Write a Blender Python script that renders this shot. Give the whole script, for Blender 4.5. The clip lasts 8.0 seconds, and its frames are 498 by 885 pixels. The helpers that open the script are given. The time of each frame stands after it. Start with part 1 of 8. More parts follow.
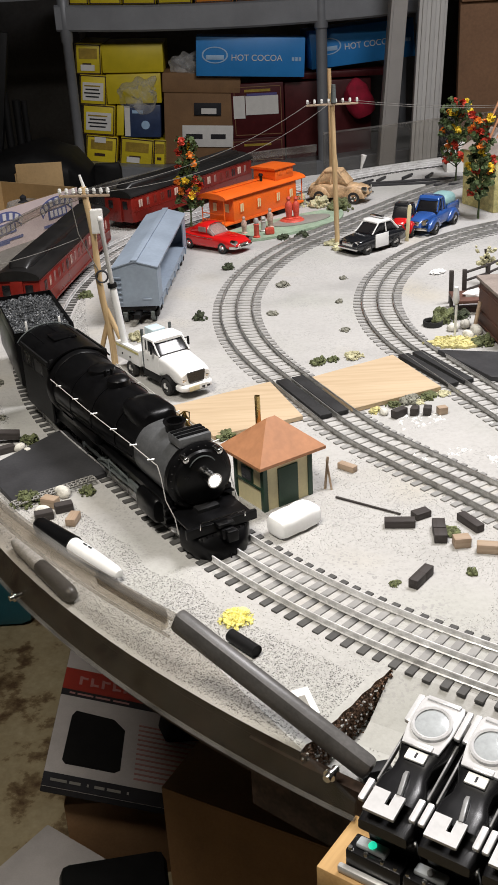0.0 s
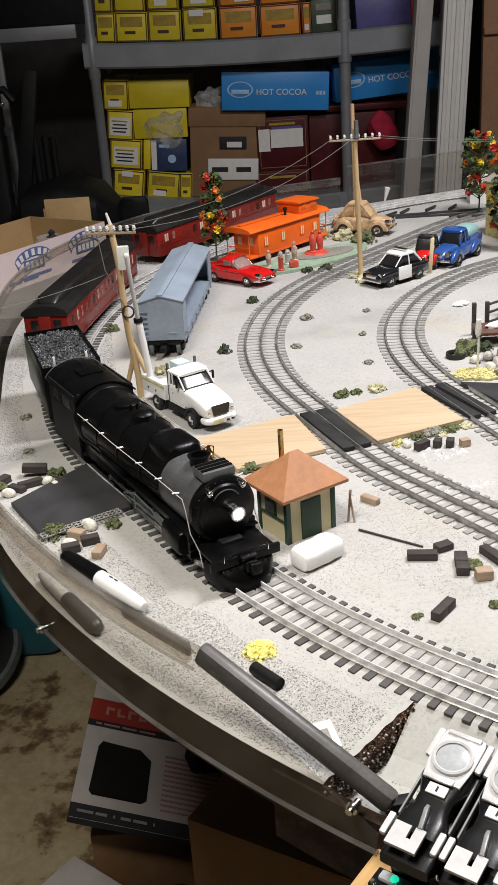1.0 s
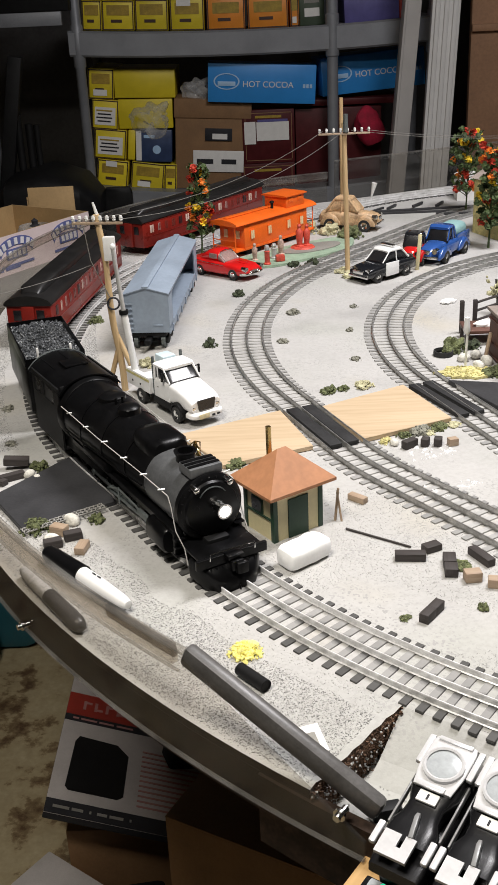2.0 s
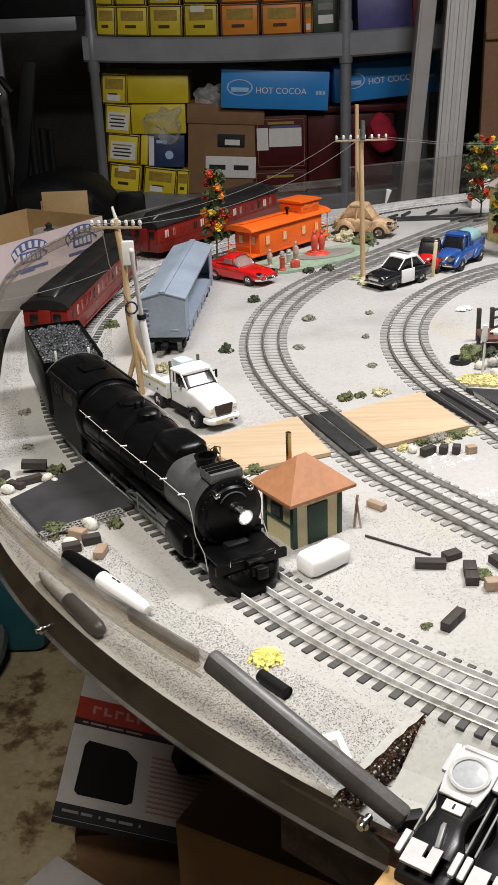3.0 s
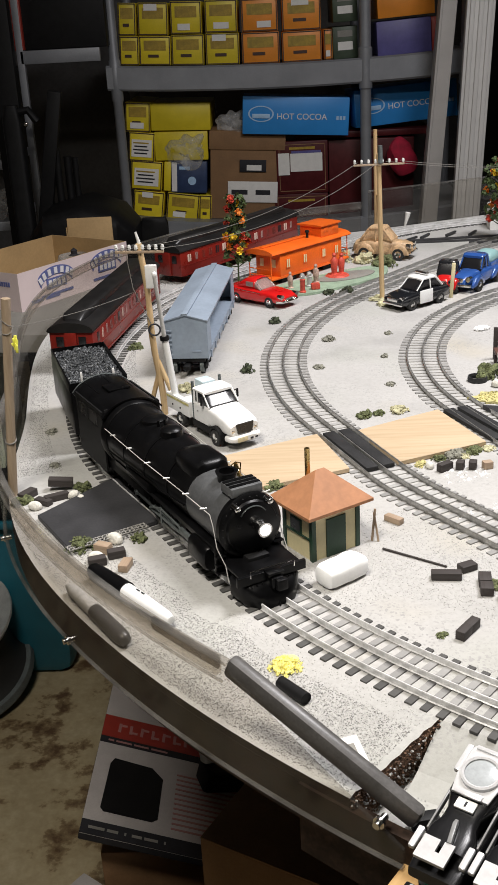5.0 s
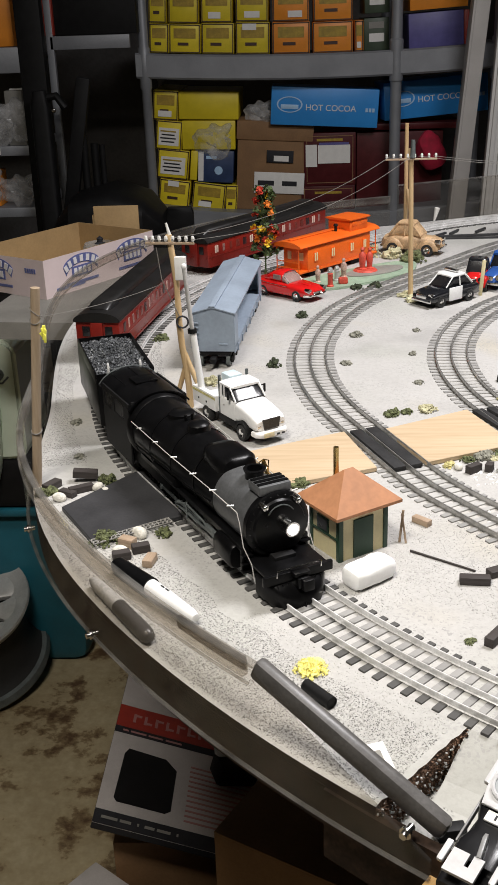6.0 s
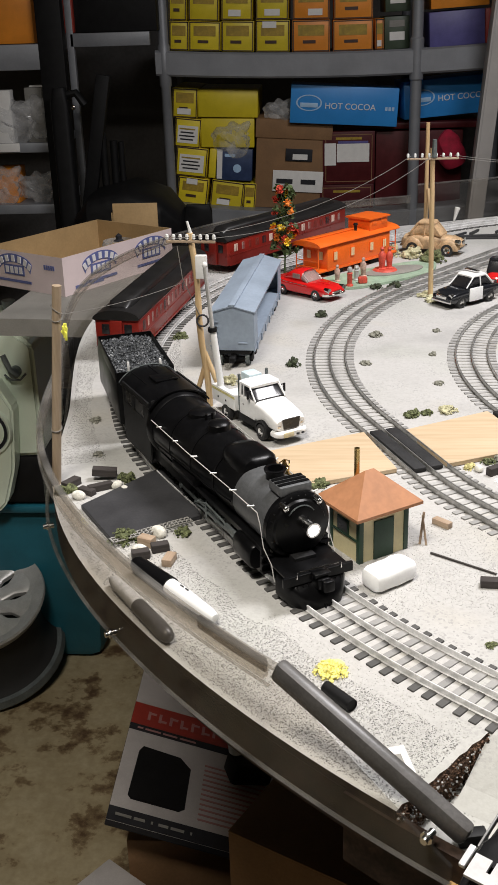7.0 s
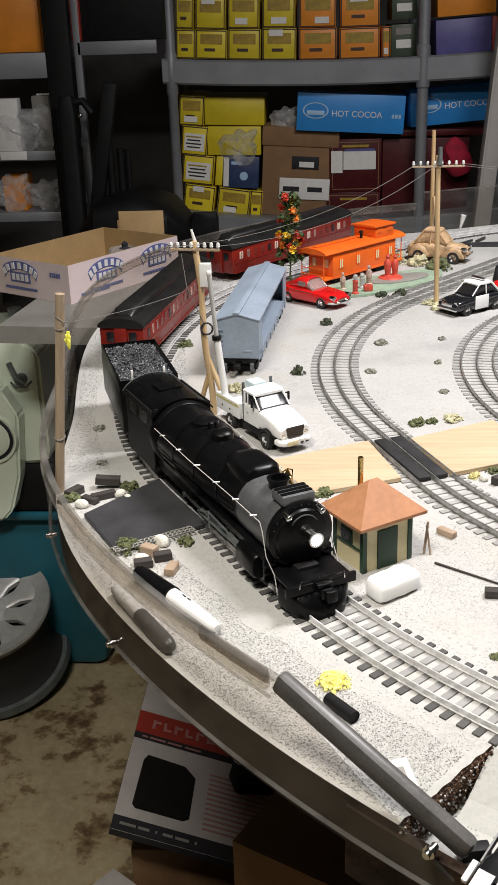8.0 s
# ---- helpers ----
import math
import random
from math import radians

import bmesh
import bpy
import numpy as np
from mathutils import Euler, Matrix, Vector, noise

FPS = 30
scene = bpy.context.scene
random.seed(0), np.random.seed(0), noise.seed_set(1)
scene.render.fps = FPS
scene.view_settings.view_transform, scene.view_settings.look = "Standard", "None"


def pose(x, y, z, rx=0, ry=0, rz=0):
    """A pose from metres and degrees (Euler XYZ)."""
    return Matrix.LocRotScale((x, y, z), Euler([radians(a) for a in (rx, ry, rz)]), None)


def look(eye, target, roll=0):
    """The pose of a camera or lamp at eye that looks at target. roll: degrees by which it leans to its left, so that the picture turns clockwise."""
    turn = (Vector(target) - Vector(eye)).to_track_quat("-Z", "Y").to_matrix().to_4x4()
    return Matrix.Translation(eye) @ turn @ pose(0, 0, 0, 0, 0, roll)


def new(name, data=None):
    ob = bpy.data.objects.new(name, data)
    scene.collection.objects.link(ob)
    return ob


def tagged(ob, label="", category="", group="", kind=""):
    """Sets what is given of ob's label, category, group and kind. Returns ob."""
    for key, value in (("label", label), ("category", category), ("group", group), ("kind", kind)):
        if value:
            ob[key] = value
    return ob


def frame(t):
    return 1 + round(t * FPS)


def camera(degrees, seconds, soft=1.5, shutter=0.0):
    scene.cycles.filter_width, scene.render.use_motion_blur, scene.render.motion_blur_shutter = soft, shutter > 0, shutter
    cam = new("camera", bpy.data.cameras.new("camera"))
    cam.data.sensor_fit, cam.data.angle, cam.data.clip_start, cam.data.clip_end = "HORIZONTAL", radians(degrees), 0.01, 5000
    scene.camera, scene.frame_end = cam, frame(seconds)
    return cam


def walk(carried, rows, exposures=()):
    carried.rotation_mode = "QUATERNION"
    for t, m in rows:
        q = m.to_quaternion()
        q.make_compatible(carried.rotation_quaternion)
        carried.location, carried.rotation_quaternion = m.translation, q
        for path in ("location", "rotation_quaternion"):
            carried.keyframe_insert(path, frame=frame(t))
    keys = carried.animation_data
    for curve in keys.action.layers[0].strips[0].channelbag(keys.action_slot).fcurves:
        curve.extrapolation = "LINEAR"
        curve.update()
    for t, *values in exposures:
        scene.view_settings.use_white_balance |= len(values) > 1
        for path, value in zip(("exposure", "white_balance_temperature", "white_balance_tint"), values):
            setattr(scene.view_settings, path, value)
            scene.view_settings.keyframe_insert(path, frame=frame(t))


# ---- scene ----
cam = camera(27.2, 8.0)
PATH = [
    (0, (0.013, 0.009, 1.386), (0.006, 1.82, 0.537), -3.2),
    (0.5, (0.016, -0.004, 1.392), (-0.037, 1.821, 0.574), -4.4),
    (1, (0.016, 0.001, 1.394), (-0.04, 1.835, 0.598), -4.0),
    (1.5, (0.015, 0.01, 1.392), (0.002, 1.838, 0.58), -2.8),
    (3, (-0.001, 0.015, 1.391), (-0.029, 1.848, 0.592), -2.2),
    (3.5, (0.007, 0.005, 1.392), (-0.001, 1.841, 0.599), -2.8),
    (4, (0.006, 0.0, 1.398), (0.0, 1.841, 0.617), -2.8),
    (4.5, (0.008, -0.006, 1.399), (-0.017, 1.84, 0.629), -3.1),
    (5, (0.003, -0.009, 1.395), (-0.071, 1.842, 0.639), -3.1),
    (6.5, (-0.009, 0.005, 1.397), (-0.127, 1.844, 0.62), -1.7),
    (7, (-0.011, 0.004, 1.397), (-0.147, 1.843, 0.623), -1.8),
    (7.5, (-0.009, 0.004, 1.4), (-0.157, 1.845, 0.632), -2.2),
    (8, (-0.008, 0.008, 1.397), (-0.158, 1.851, 0.636), -1.9),
]
walk(cam, [(t, look(eye, target, roll)) for t, eye, target, roll in PATH], [(0, 0.0), (0.5, 0.06), (1.5, 0.04), (5, 0.08), (7, 0.10), (7.5, 0.27), (8, 0.24)])

# ---------------- light ----------------
world = bpy.data.worlds.new("room_dark")
world.use_nodes = True
world.node_tree.nodes["Background"].inputs[0].default_value = (0.75, 0.85, 1.0, 1)
world.node_tree.nodes["Background"].inputs[1].default_value = 0.008
scene.world = world


def area_lamp(name, m, sx, sy, watts, colour):
    data = bpy.data.lights.new(name, "AREA")
    data.shape, data.size, data.size_y = "RECTANGLE", sx, sy
    data.energy, data.color = watts, colour
    ob = new(name, data)
    ob.matrix_world = m
    return ob


area_lamp("table_lamp", pose(0.66, 1.16, 2.48, 0, 0, 30), 0.7, 0.3, 36.5, (1.0, 0.972, 0.985))
# Unseen fill added to brighten the floor and shelves; no such lamp is known.
area_lamp("room_fill", pose(-0.29, 0.15, 2.35, 0, 0, 0), 0.4, 0.3, 24.0, (1.0, 0.94, 0.85))

# ---------------- materials ----------------


def ramp_node(nt, stops):
    n = nt.nodes.new("ShaderNodeValToRGB")
    els = n.color_ramp.elements
    while len(els) < len(stops):
        els.new(0.5)
    for e, (p, c) in zip(els, stops):
        e.position, e.color = p, (*c, 1)
    return n


def noise_node(nt, vec, scale, detail=4.0, rough=0.6):
    n = nt.nodes.new("ShaderNodeTexNoise")
    n.inputs["Scale"].default_value, n.inputs["Detail"].default_value = scale, detail
    n.inputs["Roughness"].default_value = rough
    nt.links.new(vec, n.inputs["Vector"])
    return n


def start(name):
    m = bpy.data.materials.new(name)
    m.use_nodes = True
    nt = m.node_tree
    return m, nt, nt.nodes["Principled BSDF"], nt.nodes.new("ShaderNodeTexCoord").outputs["Object"]


def mix_colour(nt, fac, a, b, mode="MIX"):
    n = nt.nodes.new("ShaderNodeMix")
    n.data_type, n.blend_type = "RGBA", mode
    for value, sock in ((fac, n.inputs[0]), (a, n.inputs[6]), (b, n.inputs[7])):
        if isinstance(value, (tuple, list)):
            sock.default_value = (*value, 1)
        elif isinstance(value, float):
            sock.default_value = value
        else:
            nt.links.new(value, sock)
    return n.outputs[2]


def bump_on(nt, bs, height, strength, dist):
    b = nt.nodes.new("ShaderNodeBump")
    b.inputs["Strength"].default_value, b.inputs["Distance"].default_value = strength, dist
    nt.links.new(height, b.inputs["Height"])
    nt.links.new(b.outputs[0], bs.inputs["Normal"])


def mk(name, col, rough=0.5, metal=0.0, var=0.15, scale=40.0, fine=400.0, bump=0.15, dist=0.0004, coat=0.0, vary=0.0):
    """A surface with patchy tone at one scale, grain at another and a fine relief."""
    m, nt, bs, vec = start(name)
    big, small = noise_node(nt, vec, scale), noise_node(nt, vec, fine, 2.0)
    lo = tuple(c * (1 - var) for c in col)
    hi = tuple(min(1.0, c * (1 + var)) for c in col)
    r1 = ramp_node(nt, [(0.3, lo), (0.7, hi)])
    nt.links.new(big.outputs[0], r1.inputs[0])
    r2 = ramp_node(nt, [(0.35, (1 - var * 0.7,) * 3), (0.65, (1, 1, 1))])
    nt.links.new(small.outputs[0], r2.inputs[0])
    out = mix_colour(nt, 1.0, r1.outputs[0], r2.outputs[0], "MULTIPLY")
    if vary:
        info = nt.nodes.new("ShaderNodeObjectInfo")
        r3 = ramp_node(nt, [(0.0, (1 - vary,) * 3), (1.0, (1, 1, 1))])
        nt.links.new(info.outputs["Random"], r3.inputs[0])
        out = mix_colour(nt, 1.0, out, r3.outputs[0], "MULTIPLY")
    nt.links.new(out, bs.inputs["Base Color"])
    rr = nt.nodes.new("ShaderNodeMapRange")
    rr.inputs[3].default_value, rr.inputs[4].default_value = max(0.03, rough - 0.08), min(1.0, rough + 0.1)
    nt.links.new(big.outputs[0], rr.inputs[0])
    nt.links.new(rr.outputs[0], bs.inputs["Roughness"])
    bs.inputs["Metallic"].default_value = metal
    bs.inputs["Coat Weight"].default_value = coat
    if bump:
        bump_on(nt, bs, small.outputs[0], bump, dist)
    return m


def ground_material(name, base, speck, amount, grain):
    """Pale plaster with sprinkled grit: stains, dark grains and a rough relief."""
    m, nt, bs, vec = start(name)
    stains = noise_node(nt, vec, 9.0, 5.0)
    r1 = ramp_node(nt, [(0.28, tuple(c * 0.84 for c in base)), (0.46, base), (0.75, tuple(min(1, c * 1.10) for c in base))])
    nt.links.new(stains.outputs[0], r1.inputs[0])
    v = nt.nodes.new("ShaderNodeTexVoronoi")
    v.inputs["Scale"].default_value = grain
    nt.links.new(vec, v.inputs["Vector"])
    sep = nt.nodes.new("ShaderNodeSeparateColor")
    nt.links.new(v.outputs["Color"], sep.inputs[0])
    r2 = ramp_node(nt, [(0.0, (1, 1, 1)), (amount, (1, 1, 1)), (amount + 0.02, (0, 0, 0))])
    nt.links.new(sep.outputs[0], r2.inputs[0])
    where = noise_node(nt, vec, 14.0, 3.0)
    r3 = ramp_node(nt, [(0.42, (0, 0, 0)), (0.62, (1, 1, 1))])
    nt.links.new(where.outputs[0], r3.inputs[0])
    mask = mix_colour(nt, 1.0, r2.outputs[0], r3.outputs[0], "MULTIPLY")
    warm = noise_node(nt, vec, 5.0, 2.0)
    r4 = ramp_node(nt, [(0.34, (0.94, 0.955, 0.925)), (0.46, (1, 1, 1)), (0.56, (1, 1, 1)), (0.72, (1.0, 0.955, 0.85))])
    nt.links.new(warm.outputs[0], r4.inputs[0])
    grain_n = noise_node(nt, vec, 190.0, 5.0, 0.7)
    r5 = ramp_node(nt, [(0.32, (0.90, 0.895, 0.89)), (0.56, (1, 1, 1))])
    nt.links.new(grain_n.outputs[0], r5.inputs[0])
    base_out = mix_colour(nt, 1.0, mix_colour(nt, 1.0, r1.outputs[0], r4.outputs[0], "MULTIPLY"), r5.outputs[0], "MULTIPLY")
    nt.links.new(mix_colour(nt, mask, base_out, speck), bs.inputs["Base Color"])
    bs.inputs["Roughness"].default_value = 0.9
    fine = noise_node(nt, vec, 260.0, 4.0)
    bump_on(nt, bs, fine.outputs[0], 0.30, 0.0009)
    return m


def tie_material(name, bare, dusty):
    """Dark ties, dusted with plaster between the rails and bare at both ends and under the centre rail."""
    m, nt, bs, vec = start(name)
    tc, sep = nt.nodes.new("ShaderNodeTexCoord"), nt.nodes.new("ShaderNodeSeparateXYZ")
    nt.links.new(tc.outputs["Object"], sep.inputs[0])
    away = nt.nodes.new("ShaderNodeMath")
    away.operation = "ABSOLUTE"
    nt.links.new(sep.outputs[1], away.inputs[0])
    patch = noise_node(nt, vec, 160.0, 3.0)
    wander = nt.nodes.new("ShaderNodeMath")
    wander.operation, wander.inputs[1].default_value = "MULTIPLY_ADD", 0.008
    nt.links.new(patch.outputs[0], wander.inputs[0])
    nt.links.new(away.outputs[0], wander.inputs[2])
    across = nt.nodes.new("ShaderNodeMapRange")
    across.inputs[2].default_value = 0.036
    nt.links.new(wander.outputs[0], across.inputs[0])
    dust = ramp_node(nt, [(0.20, bare), (0.32, dusty), (0.58, dusty), (0.70, bare)])
    nt.links.new(across.outputs[0], dust.inputs[0])
    info = nt.nodes.new("ShaderNodeObjectInfo")
    tone = ramp_node(nt, [(0.0, (0.78, 0.78, 0.78)), (1.0, (1, 1, 1))])
    nt.links.new(info.outputs["Random"], tone.inputs[0])
    nt.links.new(mix_colour(nt, 1.0, dust.outputs[0], tone.outputs[0], "MULTIPLY"), bs.inputs["Base Color"])
    bs.inputs["Roughness"].default_value = 0.75
    bump_on(nt, bs, patch.outputs[0], 0.15, 0.0004)
    return m


def wood_material(name, light, dark, along="X", scale=60.0, rough=0.6):
    m, nt, bs, vec = start(name)
    mp = nt.nodes.new("ShaderNodeMapping")
    mp.inputs["Scale"].default_value = {"X": (0.07, 1, 1), "Y": (1, 0.07, 1), "Z": (1, 1, 0.07)}[along]
    nt.links.new(vec, mp.inputs[0])
    n1, n2 = noise_node(nt, mp.outputs[0], scale, 5.0), noise_node(nt, mp.outputs[0], scale * 7, 2.0)
    r1 = ramp_node(nt, [(0.3, dark), (0.6, light)])
    nt.links.new(n1.outputs[0], r1.inputs[0])
    r2 = ramp_node(nt, [(0.3, (0.86, 0.84, 0.8)), (0.6, (1, 1, 1))])
    nt.links.new(n2.outputs[0], r2.inputs[0])
    nt.links.new(mix_colour(nt, 1.0, r1.outputs[0], r2.outputs[0], "MULTIPLY"), bs.inputs["Base Color"])
    bs.inputs["Roughness"].default_value = rough
    bump_on(nt, bs, n2.outputs[0], 0.2, 0.0003)
    return m


def stained_floor(name):
    m, nt, bs, vec = start(name)
    n1, n2, n3 = noise_node(nt, vec, 12.0, 6.0, 0.64), noise_node(nt, vec, 70.0, 3.0), noise_node(nt, vec, 2.2, 3.0)
    r1 = ramp_node(nt, [(0.36, (0.13, 0.077, 0.04)), (0.43, (0.29, 0.215, 0.12)), (0.47, (0.48, 0.40, 0.25)), (0.8, (0.55, 0.475, 0.32))])
    nt.links.new(n1.outputs[0], r1.inputs[0])
    r2 = ramp_node(nt, [(0.3, (0.8, 0.78, 0.74)), (0.7, (1, 1, 1))])
    nt.links.new(n2.outputs[0], r2.inputs[0])
    r3 = ramp_node(nt, [(0.35, (0.75, 0.73, 0.7)), (0.65, (1, 1, 1))])
    nt.links.new(n3.outputs[0], r3.inputs[0])
    out = mix_colour(nt, 1.0, mix_colour(nt, 1.0, r1.outputs[0], r2.outputs[0], "MULTIPLY"), r3.outputs[0], "MULTIPLY")
    nt.links.new(out, bs.inputs["Base Color"])
    bs.inputs["Roughness"].default_value = 0.55
    bump_on(nt, bs, n1.outputs[0], 0.25, 0.002)
    return m


def clear_sheet(name, tint, gloss_rough, haze):
    """Thin clear plastic: lets most light straight through, mirrors a little, carries a film of dust."""
    m, nt, bs, vec = start(name)
    nt.nodes.remove(bs)
    tr, gl, df = (nt.nodes.new("ShaderNodeBsdf" + k) for k in ("Transparent", "Glossy", "Diffuse"))
    tr.inputs[0].default_value = (*tint, 1)
    gl.inputs[0].default_value, gl.inputs["Roughness"].default_value = (1, 1, 1, 1), gloss_rough
    df.inputs[0].default_value = (0.72, 0.71, 0.69, 1)
    dust = noise_node(nt, vec, 22.0, 5.0)
    mr = nt.nodes.new("ShaderNodeMapRange")
    mr.inputs[1].default_value, mr.inputs[2].default_value = 0.35, 0.75
    mr.inputs[3].default_value, mr.inputs[4].default_value = haze * 0.4, haze * 1.6
    nt.links.new(dust.outputs[0], mr.inputs[0])
    lw = nt.nodes.new("ShaderNodeLayerWeight")
    lw.inputs[0].default_value = 0.35
    fr = nt.nodes.new("ShaderNodeMapRange")
    fr.inputs[3].default_value, fr.inputs[4].default_value = 0.010, 0.09
    nt.links.new(lw.outputs["Facing"], fr.inputs[0])
    a, b = nt.nodes.new("ShaderNodeMixShader"), nt.nodes.new("ShaderNodeMixShader")
    nt.links.new(mr.outputs[0], a.inputs[0])
    nt.links.new(tr.outputs[0], a.inputs[1])
    nt.links.new(df.outputs[0], a.inputs[2])
    nt.links.new(fr.outputs[0], b.inputs[0])
    nt.links.new(a.outputs[0], b.inputs[1])
    nt.links.new(gl.outputs[0], b.inputs[2])
    nt.links.new(b.outputs[0], nt.nodes["Material Output"].inputs[0])
    return m


def glow(name, col, strength):
    m, nt, bs, vec = start(name)
    bs.inputs["Base Color"].default_value = (*col, 1)
    bs.inputs["Emission Color"].default_value = (*col, 1)
    bs.inputs["Emission Strength"].default_value = strength
    return m


M = {}
M["floor"] = stained_floor("stained_concrete")
M["wall"] = mk("grey_wall_paint", (0.12, 0.115, 0.112), 0.8, var=0.2, scale=3, fine=90, bump=0.3)
M["wall_brown"] = mk("brown_board", (0.28, 0.15, 0.08), 0.7, var=0.2, scale=4, fine=120)
M["ceiling"] = mk("ceiling_paint", (0.22, 0.21, 0.195), 0.9, scale=3, fine=80)
M["plaster"] = ground_material("white_plaster_ground", (0.432, 0.424, 0.411), (0.335, 0.33, 0.32), 0.16, 620.0)
M["cork"] = mk("rusty_cork_edge", (0.16, 0.09, 0.055), 0.95, var=0.6, scale=160, fine=520, bump=1.0, dist=0.003)
M["fascia"] = mk("dark_brown_fascia", (0.024, 0.014, 0.009), 0.7, var=0.7, scale=55, fine=300)
M["pebble"] = mk("grit", (0.46, 0.455, 0.44), 0.9, var=0.25, scale=300, fine=900)
M["tie_pale"] = tie_material("dusty_tie", (0.29, 0.285, 0.277), (0.43, 0.423, 0.41))
M["tie"] = tie_material("grey_tie", (0.075, 0.073, 0.070), (0.30, 0.295, 0.286))
M["rail"] = mk("steel_rail", (0.86, 0.85, 0.83), 0.30, 0.35, var=0.25, scale=60)
M["rail_dark"] = mk("dull_rail", (0.50, 0.495, 0.48), 0.32, 0.8, var=0.3, scale=60)
M["black"] = mk("satin_black_paint", (0.0045, 0.0045, 0.005), 0.30, var=0.3, scale=60, bump=0.08)
M["black_matt"] = mk("matt_black", (0.009, 0.009, 0.0095), 0.55, var=0.3, scale=40)
M["roof_black"] = mk("roof_black_paint", (0.012, 0.0115, 0.0115), 0.38, var=0.4, scale=30)
M["graphite"] = mk("graphite_paint", (0.115, 0.119, 0.124), 0.40, 0.3, var=0.2, scale=50)
M["coal"] = mk("coal", (0.075, 0.080, 0.087), 0.34, var=0.5, scale=200, vary=0.0)
M["chrome"] = mk("bright_metal", (0.75, 0.74, 0.72), 0.18, 1.0, var=0.12, scale=80)
M["brass"] = mk("brass", (0.70, 0.50, 0.20), 0.25, 1.0, var=0.2)
M["lamp_lens"] = glow("lit_lens", (1.0, 0.93, 0.80), 14.0)
M["red_glass"] = mk("red_tinted_window", (0.16, 0.03, 0.022), 0.2, var=0.3)
M["coach_red"] = mk("coach_red_paint", (0.20, 0.015, 0.010), 0.28, var=0.2, scale=25)
# Pale colour makes some coach windows look lit.
M["coach_window"] = mk("lit_tone_window", (0.66, 0.50, 0.42), 0.3, var=0.2, scale=60)
M["boxcar"] = mk("blue_grey_plastic", (0.27, 0.325, 0.40), 0.5, var=0.12, scale=18, fine=200)
M["orange"] = mk("orange_paint", (0.82, 0.135, 0.012), 0.38, var=0.12, scale=20)
M["white"] = mk("white_paint", (0.80, 0.80, 0.79), 0.3, var=0.06, scale=40)
M["glass_dark"] = mk("dark_window", (0.012, 0.012, 0.014), 0.28, var=0.1, bump=0.0)
M["tyre"] = mk("tyre_rubber", (0.018, 0.018, 0.018), 0.7, var=0.2)
M["red"] = mk("red_car_paint", (0.62, 0.012, 0.012), 0.16, var=0.06, bump=0.0, coat=0.6)
M["navy"] = mk("blue_car_paint", (0.028, 0.09, 0.32), 0.2, var=0.1, bump=0.0, coat=0.6)
M["teal_paint"] = mk("pale_teal_paint", (0.25, 0.42, 0.42), 0.4, var=0.1)
M["police_black"] = mk("gloss_black_paint", (0.012, 0.013, 0.016), 0.15, var=0.1, bump=0.0, coat=0.6)
M["tan_metal"] = mk("rusty_tan_paint", (0.55, 0.37, 0.21), 0.5, var=0.45, scale=60)
M["plank"] = wood_material("pale_plywood", (0.56, 0.43, 0.285), (0.50, 0.375, 0.24), "X", 26)
M["pole"] = wood_material("pale_dowel", (0.60, 0.44, 0.25), (0.44, 0.29, 0.14), "Z", 90)
M["post"] = wood_material("brown_dowel", (0.40, 0.31, 0.22), (0.29, 0.22, 0.15), "Z", 90)
M["darkwood"] = wood_material("dark_stained_block", (0.066, 0.058, 0.056), (0.040, 0.035, 0.034), "X", 120)
M["midwood"] = wood_material("raw_wood_block", (0.42, 0.32, 0.23), (0.30, 0.21, 0.145), "X", 120)
M["asphalt"] = mk("grey_rubber_sheet", (0.045, 0.045, 0.048), 0.5, var=0.2, scale=30)
M["rubber"] = mk("black_rubber_insert", (0.03, 0.03, 0.031), 0.6, var=0.25, scale=50)
M["roof_rust"] = mk("copper_brown_roof", (0.44, 0.20, 0.095), 0.6, var=0.14, scale=22, fine=180)
M["cream"] = mk("cream_wall", (0.70, 0.62, 0.37), 0.6, var=0.08, scale=30)
M["dkgreen"] = mk("dark_green_trim", (0.018, 0.055, 0.030), 0.5, var=0.15)
M["foam"] = mk("white_foam", (0.93, 0.93, 0.915), 0.95, var=0.03, scale=60, fine=500, bump=0.3, dist=0.0004)
M["foam"].node_tree.nodes["Principled BSDF"].inputs["Subsurface Weight"].default_value = 0.6
M["foam"].node_tree.nodes["Principled BSDF"].inputs["Subsurface Radius"].default_value = (0.006, 0.006, 0.006)
M["foam"].node_tree.nodes["Principled BSDF"].inputs["Subsurface Scale"].default_value = 1.0
M["bush"] = mk("olive_moss", (0.15, 0.17, 0.075), 0.95, var=0.6, scale=160, fine=600, bump=1.0, dist=0.002)
M["bush_dark"] = mk("dark_green_moss", (0.06, 0.075, 0.04), 0.95, var=0.6, scale=160, fine=600, bump=1.0, dist=0.002)
M["moss_grey"] = mk("grey_moss", (0.29, 0.285, 0.235), 0.95, var=0.5, scale=160, fine=600, bump=1.0, dist=0.002)
M["straw"] = mk("straw_moss", (0.60, 0.57, 0.36), 0.95, var=0.35, scale=120, fine=600, bump=1.0, dist=0.002)
M["yellow_fluff"] = mk("yellow_fluff", (0.90, 0.83, 0.28), 0.95, var=0.06, scale=160, fine=600, bump=0.4, dist=0.002)
M["yellow_ribbon"] = mk("yellow_ribbon", (0.86, 0.84, 0.12), 0.5, var=0.1)
M["yellow_mat"] = mk("yellow_green_turf", (0.64, 0.58, 0.26), 0.95, var=0.3, scale=120, fine=600, bump=1.0, dist=0.0015)
M["turf"] = mk("grey_green_turf", (0.30, 0.40, 0.29), 0.95, var=0.2, scale=60, fine=500, bump=0.8, dist=0.001)
